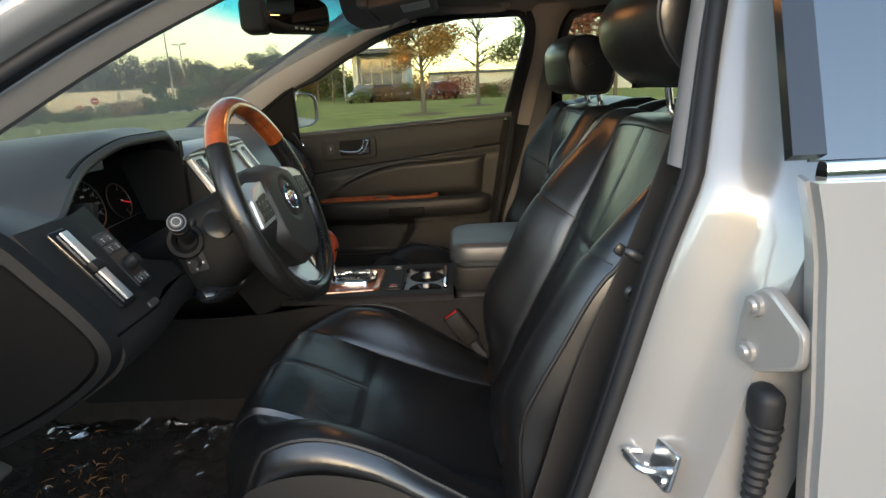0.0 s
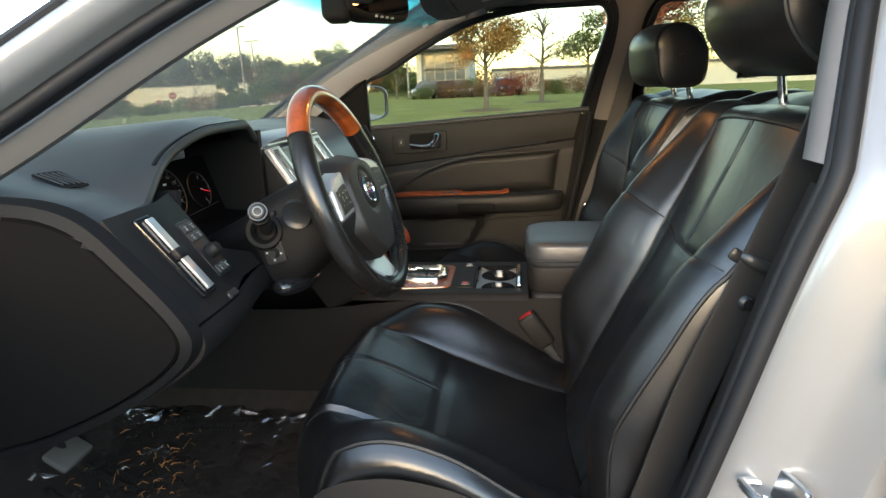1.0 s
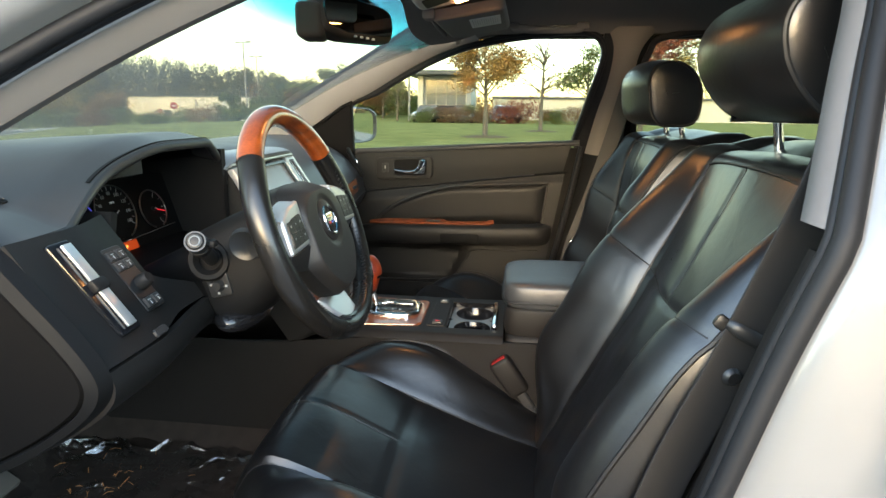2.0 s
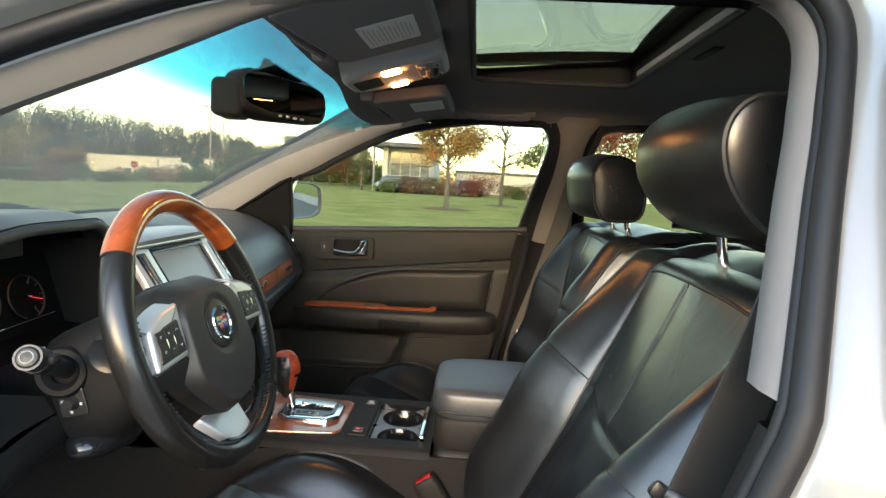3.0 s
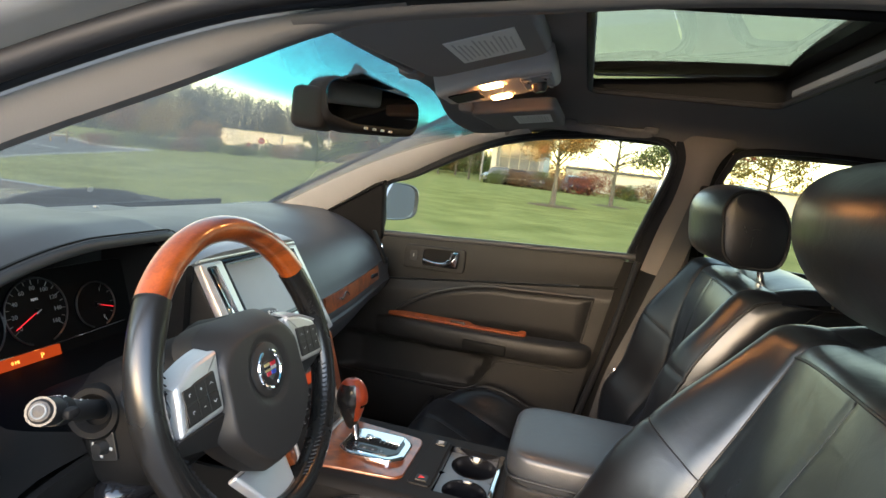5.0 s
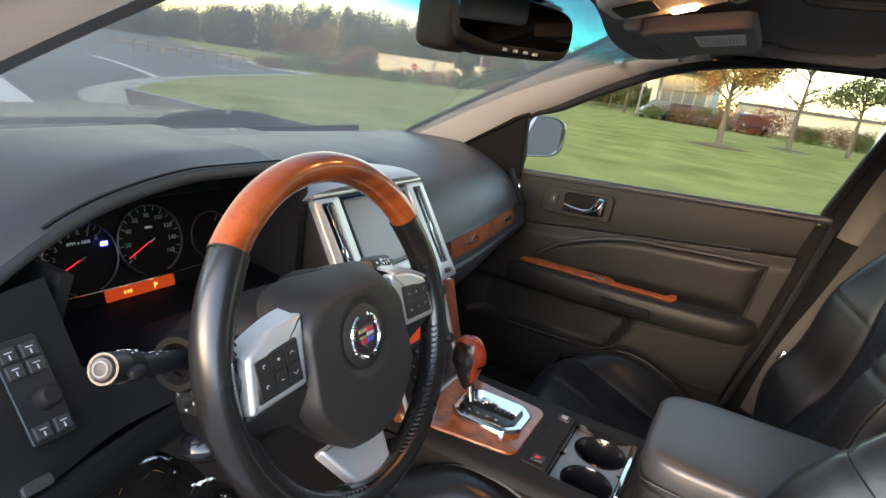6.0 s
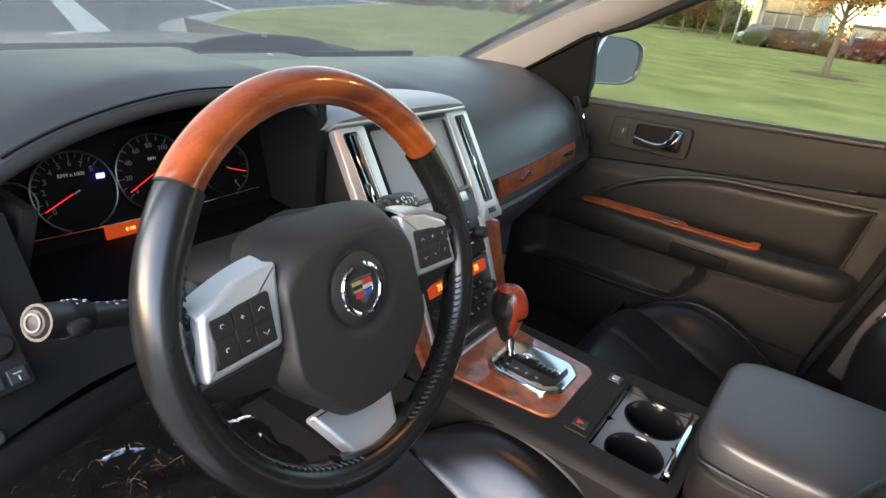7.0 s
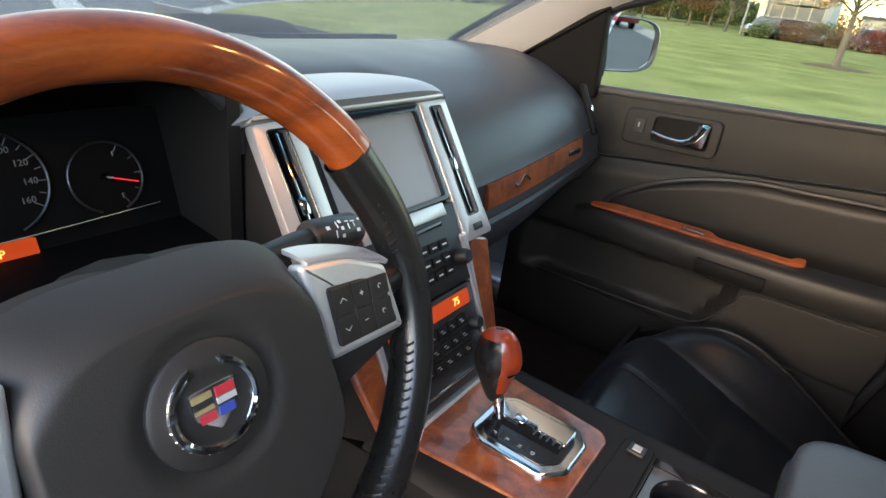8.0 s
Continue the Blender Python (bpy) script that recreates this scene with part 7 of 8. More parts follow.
win_path = [win_pt(x, z) for x, _, z in spline([(-0.275, 0, 0.915), (-0.262, 0, 1.035), (-0.17, 0, 1.078), (-0.06, 0, 1.135), (0.06, 0, 1.188), (0.16, 0, 1.216), (0.30, 0, 1.236), (0.42, 0, 1.246), (0.482, 0, 1.240), (0.512, 0, 1.212), (0.513, 0, 1.165), (0.49, 0, 1.07), (0.458, 0, 0.935)], 80)]
part("window_frame", sweep(win_path, rpoly([(-0.006, -0.012), (0.012, -0.012), (0.012, 0.012), (-0.006, 0.012)], 0.004, 3), (0, 1, 0)), RUBBER, door, "black window frame")
part("window_seal", tube([p + V(0, -0.011, 0) for p in win_path], 0.005, 8, up=(0, 1, 0)), RUBBER, door)
part("window_glass", sheet(lambda u, v: (lerp(-0.29 + 0.27 * v * v * 0.9, 0.46 + 0.05 * v, u), side_y(lerp(0.875, 1.245, v)) + 0.014, lerp(0.875, 1.245, v)), 4, 10, 0.004), GLASS_SIDE, door, "clear side glass").visible_shadow = False
part("mirror_sail", plate(rpoly([(-0.64, 0.860), (-0.262, 0.925), (-0.250, 1.115), (-0.285, 1.100)], 0.006), basis((0, 1.035, 0), (1, 0, 0), (0, -0.33, 1)), 0.022, 0.006, 3), TRIMBLACK, door, "black triangular mirror sail")

# pillar trims on the passenger's side
def pillar(name, mat, lower, uppr, bulge, label):
    n = 40
    a, b = spline(lower, n), spline(uppr, n)
    rows = []
    for i in range(n):
        mid = []
        for k in range(9):
            f = k / 8
            p = a[i].lerp(b[i], f)
            mid.append(p + V(0, -1, -0.2).normalized() * bulge * math.sin(math.pi * f) ** 0.7)
        rows.append(mid)
    bm = grid(rows)
    return part(name, bm, mat, body, label)


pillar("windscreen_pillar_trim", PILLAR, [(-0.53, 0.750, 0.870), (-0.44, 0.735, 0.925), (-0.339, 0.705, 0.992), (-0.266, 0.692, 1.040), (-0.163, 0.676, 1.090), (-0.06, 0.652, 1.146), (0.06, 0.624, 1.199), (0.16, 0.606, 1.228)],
       [(-0.66, 0.70, 0.915), (-0.59, 0.688, 0.958), (-0.44, 0.665, 1.042), (-0.316, 0.635, 1.108), (-0.195, 0.605, 1.172), (-0.09, 0.57, 1.226), (-0.01, 0.545, 1.268), (0.10, 0.53, 1.296)], 0.020, "windscreen pillar trim, its grey lightened as if lit")
part("pillar_cap", lathe([(0, 0.004), (0.010, 0.004), (0.0125, 0.0)], basis((-0.03, 0.575, 1.205), (1, 0.15, 0.5), (-0.5, 0.2, 1)), 18), PILLAR, body)
pillar("centre_pillar_trim", PILLAR_SHADED_BEIGE, [(0.495, 0.735, 0.90), (0.515, 0.715, 1.00), (0.535, 0.675, 1.10), (0.54, 0.625, 1.20), (0.52, 0.58, 1.265)],
       [(0.612, 0.735, 0.90), (0.612, 0.715, 1.00), (0.615, 0.675, 1.10), (0.625, 0.625, 1.20), (0.66, 0.58, 1.265)], 0.03, "centre pillar trim with shade put into its beige")
part("pillar_backing", sheet(lambda u, v: (lerp(0.34, 0.72, u), 0.757, lerp(0.28, 0.915, v)), 2, 2, 0.01), TRIMBLACK, body)
part("pillar_backing", sheet(lambda u, v: (lerp(0.450 + 0.063 * min(1, v / 0.72), 0.645, u), side_y(lerp(0.86, 1.275, v)) + 0.022, lerp(0.86, 1.275, v)), 2, 8, 0.01), RUBBER, body)
pillar("centre_pillar_lower_trim", TRIMBLACK, [(0.495, 0.737, 0.905), (0.48, 0.737, 0.80), (0.45, 0.737, 0.65), (0.41, 0.737, 0.48), (0.37, 0.737, 0.30)],
       [(0.655, 0.737, 0.905), (0.655, 0.737, 0.80), (0.65, 0.737, 0.65), (0.64, 0.737, 0.48), (0.62, 0.737, 0.30)], 0.034, "dark lower centre pillar trim")
part("pillar_seal", tube(spline([(0.485, 0.735, 0.92), (0.465, 0.735, 0.80), (0.43, 0.735, 0.62), (0.39, 0.735, 0.45), (0.36, 0.735, 0.32)], 30), 0.010, 8), RUBBER, body)
part("roof_rail_trim", sheet(lambda u, v: (lerp(0.10, 1.7, u), lerp(0.612, 0.55, v), lerp(1.232, 1.268, v) + 0.01 * math.sin(math.pi * v)), 12, 6), HEADLINER, body)
part("roof_rail_trim", sheet(lambda u, v: (lerp(0.62, 1.7, u), -lerp(0.612, 0.55, v), lerp(1.232, 1.268, v)), 12, 6), HEADLINER, body)

# rear passenger door and quarter
rd = thing("rear_passenger_door", "closed rear passenger door with clear glass", "car door", (1.1, 0.76, 0.3))
part("inner_card", sheet(lambda u, v: (lerp(0.62, 1.65, u), 0.74, lerp(0.3, 0.955, v)), 4, 4, 0.02), DOORVINYL, rd)
wr = [win_pt(x, z) for x, _, z in spline([(0.645, 0, 0.955), (0.630, 0, 1.10), (0.645, 0, 1.195), (0.680, 0, 1.235), (0.85, 0, 1.25), (1.1, 0, 1.235), (1.30, 0, 1.18), (1.45, 0, 1.09), (1.52, 0, 0.96)], 60)]
part("window_frame", sweep(wr, rpoly([(-0.007, -0.013), (0.010, -0.013), (0.010, 0.013), (-0.007, 0.013)], 0.005, 3), (0, 1, 0)), RUBBER, rd)
part("window_glass", sheet(lambda u, v: (lerp(0.615, lerp(1.55, 1.2, v), u), side_y(lerp(0.95, 1.26, v)) + 0.014, lerp(0.95, 1.26, v)), 4, 8, 0.004), GLASS_SIDE, rd).visible_shadow = False
part("rear_pillar", sheet(lambda u, v: (lerp(1.5, 1.95, u) - 0.25 * v * 0, lerp(0.745, 0.60, v), lerp(0.95, 1.25, v)), 4, 6, 0.02), HEADLINER, body)
part("rear_pillar", sheet(lambda u, v: (lerp(1.5, 1.95, u), -lerp(0.745, 0.60, v), lerp(0.95, 1.25, v)), 4, 6, 0.02), HEADLINER, body)
part("rear_screen", sheet(lambda u, v: (lerp(2.2, 1.7, v), lerp(-0.62, 0.62, u), lerp(1.0, 1.28, v)), 6, 6, 0.004), GLASS_SIDE, body, "rear window glass").visible_shadow = False

# outside mirror
om = thing("door_mirror", "pearl white door mirror with a plain silvered glass", "door mirror", (-0.33, 1.02, 0.93))
OMM = basis((-0.340, 1.050, 0.968), (0.54, 0.84, 0.0), (0.0, 0.0, 1.0))       # local x along the glass, z to the rear
rows = []
for k in range(11):
    f = k / 10
    s = (1 - f ** 2.4) ** 0.5 * 0.97 + 0.03
    rows.append([OMM @ V(0.112 * s * math.copysign(abs(math.cos(a)) ** 0.5, math.cos(a)), 0.068 * s * math.copysign(abs(math.sin(a)) ** 0.5, math.sin(a)) * (1.0 - 0.10 * math.cos(a)), -0.105 * f) for a in [2 * math.pi * j / 40 for j in range(40)]])
bm = grid(rows, closed=True)
bm.faces.new(bm.verts[-40:])
part("shell", bm, PAINT, om, "pearl white mirror shell")
ring = rows[0]
c0 = sum(ring, V(0, 0, 0)) / 40
mz = OMM.to_3x3() @ V(0, 0, 1)
part("shell_rim", grid([ring, [c0 + (p - c0) * 0.955 + mz * 0.003 for p in ring], [c0 + (p - c0) * 0.915 - mz * 0.008 for p in ring]], closed=True), PAINT, om)
bm = bmesh.new()
bm.faces.new([bm.verts.new(c0 + (p - c0) * 0.92 - mz * 0.007) for p in ring])
part("mirror_glass", bm, MIRROR, om, "mirror glass")
part("mirror_arm", tube([V(-0.36, 0.77, 0.925), V(-0.37, 0.83, 0.925), V(-0.37, 0.95, 0.935)], 0.022, 10, up=(1, 0, 0)), PLASTIC, om)

# floor mat under its protective film
PLASTICFILM = glass("clear_film", (0.84, 0.83, 0.82), 0.05, gloss=1.0)
MATCLOTH = material("mat_pile", (0.062, 0.053, 0.050), 0.9, spec=0.1, bump=0.9, bump_scale=500, vary=0.3, vary_scale=30)
INK = material("film_ink", (0.010, 0.009, 0.009), 0.6)
STRAW = material("dry_pine_straw", (0.42, 0.17, 0.05), 0.7, vary=0.3, per_object=0.3)


def mat_z(x, y):
    return 0.300 + 0.16 * sstep(-0.60, -0.84, x)


mat_t = thing("floor_mat", "dark floor mat under a clear crumpled protective film", "floor mat", (-0.35, -0.37, 0.30))
part("mat", sheet(lambda u, v: (lerp(-0.78, -0.06, u), lerp(-0.62, -0.13, v), mat_z(lerp(-0.78, -0.06, u), 0)), 24, 12, 0.008), MATCLOTH, mat_t)


def film_pt(u, v):
    x, y = lerp(-0.76, -0.08, u), lerp(-0.63, -0.135, v)
    z = mat_z(x, y) + 0.011
    n1 = noise.noise(V(x * 11, y * 11, 4.0))
    n2 = noise.noise(V(x * 27 + y * 9, y * 24, 9.0))
    return V(x, y, z + 0.016 * abs(n1) + 0.010 * abs(n2) + 0.004 * abs(noise.noise(V(x * 50, y * 58 + x * 20, 2.0))) + 0.012 * sstep(0.93, 1.0, v))


film = part("protective_film", sheet(film_pt, 90, 70), PLASTICFILM, mat_t, "clear crumpled plastic film", sharp=20)
film.visible_shadow = False
for k, (x, y, a) in enumerate(((-0.40, -0.205, 6), (-0.27, -0.395, 3), (-0.56, -0.37, -24), (-0.30, -0.27, 72), (-0.44, -0.33, 60), (-0.55, -0.20, 15))):
    for r_, words in enumerate(("DEALER MUST REMOVE", "PROTECTIVE COVER")):
        M = Matrix.Translation((x, y - 0.024 * r_, mat_z(x, y) + 0.018)) @ Matrix.Rotation(radians(a), 4, "Z")
        part("film_print", text_mesh(words, M, 0.021, 0.0002), INK, film)
FOLD = glass("film_fold", (0.70, 0.70, 0.70), 0.10, gloss=1.3)
rnd = random.Random(21)
for k in range(34):
    x, y, a = rnd.uniform(-0.66, -0.12), rnd.choice((rnd.uniform(-0.46, -0.14), rnd.uniform(-0.20, -0.145))), rnd.uniform(-0.9, 0.9)
    L, h = rnd.uniform(0.02, 0.055), rnd.uniform(0.008, 0.018)
    d, n = V(math.cos(a), math.sin(a), 0), V(-math.sin(a), math.cos(a), 0)
    z = mat_z(x, y) + 0.016
    c = V(x, y, z)
    fold = part("film_crease", grid([[c - d * L * f - n * h * 0.9 * f, c - d * L * f * 0.2 + V(0, 0, h), c + d * L * f + n * h * f * 0.7] for f in (0.25, 0.7, 1.0)]), FOLD, film)
    fold.visible_shadow = False
straw = thing("pine_straw", "scattered dry pine needles on the floor film", "debris", (-0.42, -0.33, 0.32), kind="stuff")
rnd = random.Random(4)
bm = bmesh.new()
for k in range(60):
    x, y = rnd.gauss(-0.48, 0.06), rnd.gauss(-0.34, 0.07)
    a, L = rnd.uniform(0, 6.28), rnd.uniform(0.006, 0.024)
    p = V(x, y, mat_z(x, y) + 0.028 + rnd.uniform(0, 0.006))
    q = p + V(math.cos(a) * L, math.sin(a) * L, rnd.uniform(-0.004, 0.008))
    tube([p, p.lerp(q, 0.5) + V(0, 0, rnd.uniform(0, 0.006)), q], 0.0005, 4, bm=bm)
part("needles", bm, STRAW, straw)


# ================================================================ outside
GRASS_M = material("lawn_grass", (0.195, 0.240, 0.074), 1.0, spec=0.0, bump=1.0, bump_scale=30, vary=0.5, vary_scale=0.8, tint=(0.42, 0.395, 0.155))
ASPHALT = material("asphalt", (0.115, 0.117, 0.120), 0.85, bump=0.5, bump_scale=120, vary=0.25, vary_scale=1.5)
CONCRETE = material("kerb_concrete", (0.46, 0.44, 0.40), 0.85, bump=0.4, bump_scale=80, vary=0.2)
ROADPAINT = material("road_paint", (0.74, 0.73, 0.70), 0.7, vary=0.12, vary_scale=3)
BARK = material("bark", (0.17, 0.14, 0.11), 0.9, bump=0.8, bump_scale=40, vary=0.3, vary_scale=6)
PALEBARK = material("pale_bark", (0.20, 0.17, 0.14), 0.9, bump=0.6, bump_scale=40, vary=0.3, vary_scale=6)
WALLWHITE = material("pale_wall", (0.70, 0.68, 0.61), 0.85, vary=0.06, vary_scale=0.4, bump=0.2, bump_scale=6)
WALLBLUE = material("blue_grey_panel", (0.34, 0.38, 0.43), 0.6, vary=0.08, vary_scale=0.6)
ROOFDARK = material("dark_roof_edge", (0.10, 0.11, 0.13), 0.6, vary=0.1)
MULCH = material("mulch", (0.20, 0.13, 0.075), 0.95, bump=0.9, bump_scale=25, vary=0.4, vary_scale=4)
POLE = material("grey_pole", (0.36, 0.37, 0.38), 0.5, metal=0.4)
FARGLASS = material("far_window_glass", (0.10, 0.14, 0.17), 0.12, spec=0.8)


def leaf_mat(name, a, b):
    m = material(name, a, 0.75, vary=0.25, vary_scale=0.8, tint=b)
    nt = m.node_tree
    bs = nt.nodes["Principled BSDF"]
    geo = nt.nodes.new("ShaderNodeNewGeometry")
    mix = nt.nodes.new("ShaderNodeMix")
    mix.data_type = "RGBA"
    mix.inputs[6].default_value, mix.inputs[7].default_value = (*a, 1), (*b, 1)
    nt.links.new(geo.outputs["Random Per Island"], mix.inputs[0])
    nt.links.new(mix.outputs[2], bs.inputs["Base Color"])
    bs.inputs["Subsurface Weight"].default_value = 0.0
    return m


LEAF_ORANGE = leaf_mat("orange_leaves", (0.34, 0.17, 0.05), (0.50, 0.31, 0.11))
LEAF_RED = leaf_mat("red_leaves", (0.16, 0.035, 0.025), (0.32, 0.09, 0.05))
LEAF_GREEN = leaf_mat("green_leaves", (0.06, 0.095, 0.028), (0.18, 0.22, 0.07))
LEAF_PINE = leaf_mat("pine_leaves", (0.075, 0.095, 0.060), (0.105, 0.125, 0.080))
LEAF_YELLOW = leaf_mat("yellow_leaves", (0.20, 0.17, 0.05), (0.38, 0.26, 0.08))
LEAF_BROWN = leaf_mat("brown_leaves", (0.14, 0.08, 0.04), (0.27, 0.14, 0.07))


def ground_z(x, y):
    return -1.15 * sstep(14, 48, -x)


KERB = [(-400, 260), (-60, 56), (-34, 37), (-27, 31), (-21, 24), (-16, 16), (-12.5, 9.8), (-10.2, 6.7), (-8.4, 5.05), (-6.5, 4.7), (0, 4.7), (400, 4.7)]


KERB_FINE = [(p.x, p.y) for p in spline([(a, b, 0) for a, b in KERB[1:-1]], 120)]


def kerb_y(x):
    pts = [KERB[0]] + KERB_FINE + [KERB[-1]]
    for (x0, y0), (x1, y1) in zip(pts, pts[1:]):
        if x <= x1:
            return lerp(y0, y1, (x - x0) / max(1e-6, x1 - x0))
    return 4.7


def geo_steps(first, last, ratio=1.3):
    out, d = [0.0], first
    while out[-1] + d < last:
        out.append(out[-1] + d)
        d *= ratio
    return out + [last]


XS = sorted(set([-a for a in geo_steps(0.7, 1500, 1.18)] + geo_steps(0.7, 1500, 1.3) + [k[0] for k in KERB] + [-16 + 0.35 * k for k in range(32)] + [-14 - 2 * k for k in range(24)]))
ground = thing("ground", "autumn lawn running out to the horizon", "ground", kind="structure")
part("earth", grid([[V(x, y, ground_z(x, y) - 0.25) for y in [-1500, -300, -100, -30, 0, 30, 100, 300, 1500]] for x in XS]), GRASS_M, ground)
part("lawn", grid([[V(x, kerb_y(x) + 0.15 + d, ground_z(x, 0) + 0.11 + 0.010 * noise.noise(V(x * 0.15, d * 0.15, 0)) * min(1, d)) for d in geo_steps(0.5, 1400, 1.25)] for x in XS]), GRASS_M, ground)
road = thing("road", "grey asphalt road with white lines", "road", kind="structure")
part("asphalt", grid([[V(x, y, ground_z(x, 0)) for y in [-160, -60, -20, -8, -3, 0, 2]] + [V(x, lerp(2, kerb_y(x) + 0.05, k / 4), ground_z(x, 0)) for k in range(1, 5)] for x in XS if -300 < x < 300]), ASPHALT, road)
kx = [x for x in XS if -120 < x < 120]
kx = sorted(set(kx + [-15 + 0.4 * k for k in range(40)]))
kp = [V(x, kerb_y(x), ground_z(x, 0)) for x in kx]
part("kerb", sweep(kp, [(-0.20, -0.05), (0.62, -0.05), (0.62, 0.010), (0.30, 0.018), (0.22, 0.050), (0.08, 0.105), (-0.02, 0.122), (-0.12, 0.122), (-0.18, 0.10)], (0, 0, 1)), CONCRETE, road, "pale concrete kerb")
for a, b, w in (((-7.2, 3.0), (-17.5, 6.6), 0.42), ((-12.4, 8.6), (-21.0, 12.2), 0.22), ((-19, 17), (-30, 24), 0.2), ((-9, -2), (-26, 1), 0.2)):
    a, b = V(*a, 0), V(*b, 0)
    n = (b - a).cross(V(0, 0, 1)).normalized() * w / 2
    part("white_line", grid([[a.lerp(b, k / 10) - n + V(0, 0, ground_z(a.lerp(b, k / 10).x, 0) + 0.004), a.lerp(b, k / 10) + n + V(0, 0, ground_z(a.lerp(b, k / 10).x, 0) + 0.004)] for k in range(11)]), ROADPAINT, road, "white painted road line")


# ---- plants
def leaf_cloud(bm_lists, centre, radii, count, size, rnd, flat=0.0):
    """Adds leaf-sized quads inside a blob, denser towards its skin."""
    verts, faces = bm_lists
    for _ in range(count):
        while True:
            p = V(rnd.uniform(-1, 1), rnd.uniform(-1, 1), rnd.uniform(-1, 1))
            if 0.15 < p.length < 1:
                break
        p = p.normalized() * (p.length ** 0.6)
        c = V(centre[0] + p.x * radii[0], centre[1] + p.y * radii[1], centre[2] + p.z * radii[2])
        a = V(rnd.gauss(0, 1), rnd.gauss(0, 1), rnd.gauss(0, 0.7)).normalized()
        b = a.cross(V(rnd.gauss(0, 1), rnd.gauss(0, 1), rnd.gauss(0, 1))).normalized()
        s = size * rnd.uniform(0.6, 1.4)
        k = len(verts)
        verts += [c - a * s * 0.5, c + b * s * 0.32, c + a * s * 0.5, c - b * s * 0.32]
        faces.append((k, k + 1, k + 2, k + 3))


def mesh_of(name, lists, mat, parent, label=""):
    me = bpy.data.meshes.new(name)
    me.from_pydata([tuple(v) for v in lists[0]], [], lists[1])
    me.materials.append(mat)
    ob = new(name, me)
    ob.parent = parent
    if parent.type == "EMPTY":
        ob.matrix_parent_inverse = Matrix.Translation(-parent.location)
    if label:
        ob["label"] = label
    return ob


def tree(x, y, height, width, leaf, label, seed, bare=0.0, trunk_share=0.42, leaf_size=0.16, leaves=2600, bark=None, group="trees", pointed=0.0):
    rnd = random.Random(seed)
    z0 = ground_z(x, y) + 0.08
    t = thing("tree", label, "tree", (x, y, z0), group=group)
    bm = bmesh.new()
    lean = rnd.uniform(-0.05, 0.05)
    top = V(x + lean * height, y, z0 + height * 0.82)
    r0 = 0.022 * height
    tube(spline([(x, y, z0 - 0.05), (x + 0.3 * lean, y, z0 + height * trunk_share), tuple(top)], 10), r0, 8, scale=lambda s: 1.15 - 0.95 * s, bm=bm)
    tips = []
    n = 16 if not bare else 26
    for k in range(n):
        f = rnd.uniform(trunk_share * 0.9, 0.78)
        a = rnd.uniform(0, 2 * math.pi)
        base = V(x + lean * height * f, y, z0 + height * f)
        reach = width * 0.5 * rnd.uniform(0.55, 1.0) * (1 - 0.55 * max(0, f - 0.45)) * (1 - pointed * (f - trunk_share) / (1 - trunk_share))
        tip = base + V(math.cos(a) * reach, math.sin(a) * reach, height * rnd.uniform(0.06, 0.24))
        mid = base.lerp(tip, 0.5) + V(0, 0, height * 0.02)
        tube([base, mid, tip], r0 * 0.34, 5, scale=lambda s: 1.1 - 0.85 * s, bm=bm)
        tips.append(tip)
        for _ in range(2 if not bare else 5):
            tw = tip.lerp(base, rnd.uniform(0, 0.6))
            e = tw + V(rnd.uniform(-1, 1), rnd.uniform(-1, 1), rnd.uniform(0.2, 1.2)) * width * 0.14
            tube([tw, tw.lerp(e, 0.5), e], r0 * 0.13, 4, scale=lambda s: 1.1 - 0.8 * s, bm=bm)
            tips.append(e)
    part("trunk", bm, bark or BARK, t)
    if bare < 1:
        ls = ([], [])
        each = int(leaves / (len(tips) + 1))
        for p in tips + [top]:
            r = width * rnd.uniform(0.10, 0.17)
            leaf_cloud(ls, p, (r, r, r * 0.8), each, leaf_size, rnd)
        mesh_of("crown", ls, leaf, t)
    return t


def bush(x, y, w, h, leaf, label, seed, size=0.12, n=700):
    rnd = random.Random(seed)
    z0 = ground_z(x, y) + 0.08
    t = thing("shrub", label, "shrub", (x, y, z0), group="shrubs")
    ls = ([], [])
    for _ in range(7):
        leaf_cloud(ls, (x + rnd.uniform(-0.32, 0.32) * w, y + rnd.uniform(-0.3, 0.3) * w, z0 + h * rnd.uniform(0.25, 0.62)), (w * 0.26, w * 0.26, h * 0.36), n // 7, size, rnd)
    mesh_of("foliage", ls, leaf, t)
    bm = bmesh.new()
    for k in range(5):
        tube([V(x, y, z0 - 0.05), V(x + rnd.uniform(-0.15, 0.15) * w, y + rnd.uniform(-0.1, 0.1) * w, z0 + h * 0.4), V(x + rnd.uniform(-0.35, 0.35) * w, y + rnd.uniform(-0.3, 0.3) * w, z0 + h * 0.8)], 0.02, 4, scale=lambda s: 1.1 - 0.8 * s, bm=bm)
    part("stems", bm, BARK, t)
    return t


def polar(az, d):
    """A spot d metres away, az degrees from +y towards -x."""
    return -d * math.sin(radians(az)), d * math.cos(radians(az))


tree(-0.75, 20.0, 4.3, 3.3, LEAF_ORANGE, "young tree with orange autumn leaves on the lawn", 3, leaf_size=0.075, leaves=15000, bark=PALEBARK, trunk_share=0.34)
part("mulch_ring", lathe([(0.0, 0.06), (0.5, 0.055), (0.85, 0.02), (0.95, -0.02)], Matrix.Translation((-0.75, 20.0, 0.11)), 20), MULCH, ground, "brown mulch ring")
x, y = polar(-3.2, 27)
tree(x, y, 4.4, 3.0, LEAF_BROWN, "bare young tree on the lawn", 5, bare=1.0, bark=PALEBARK)
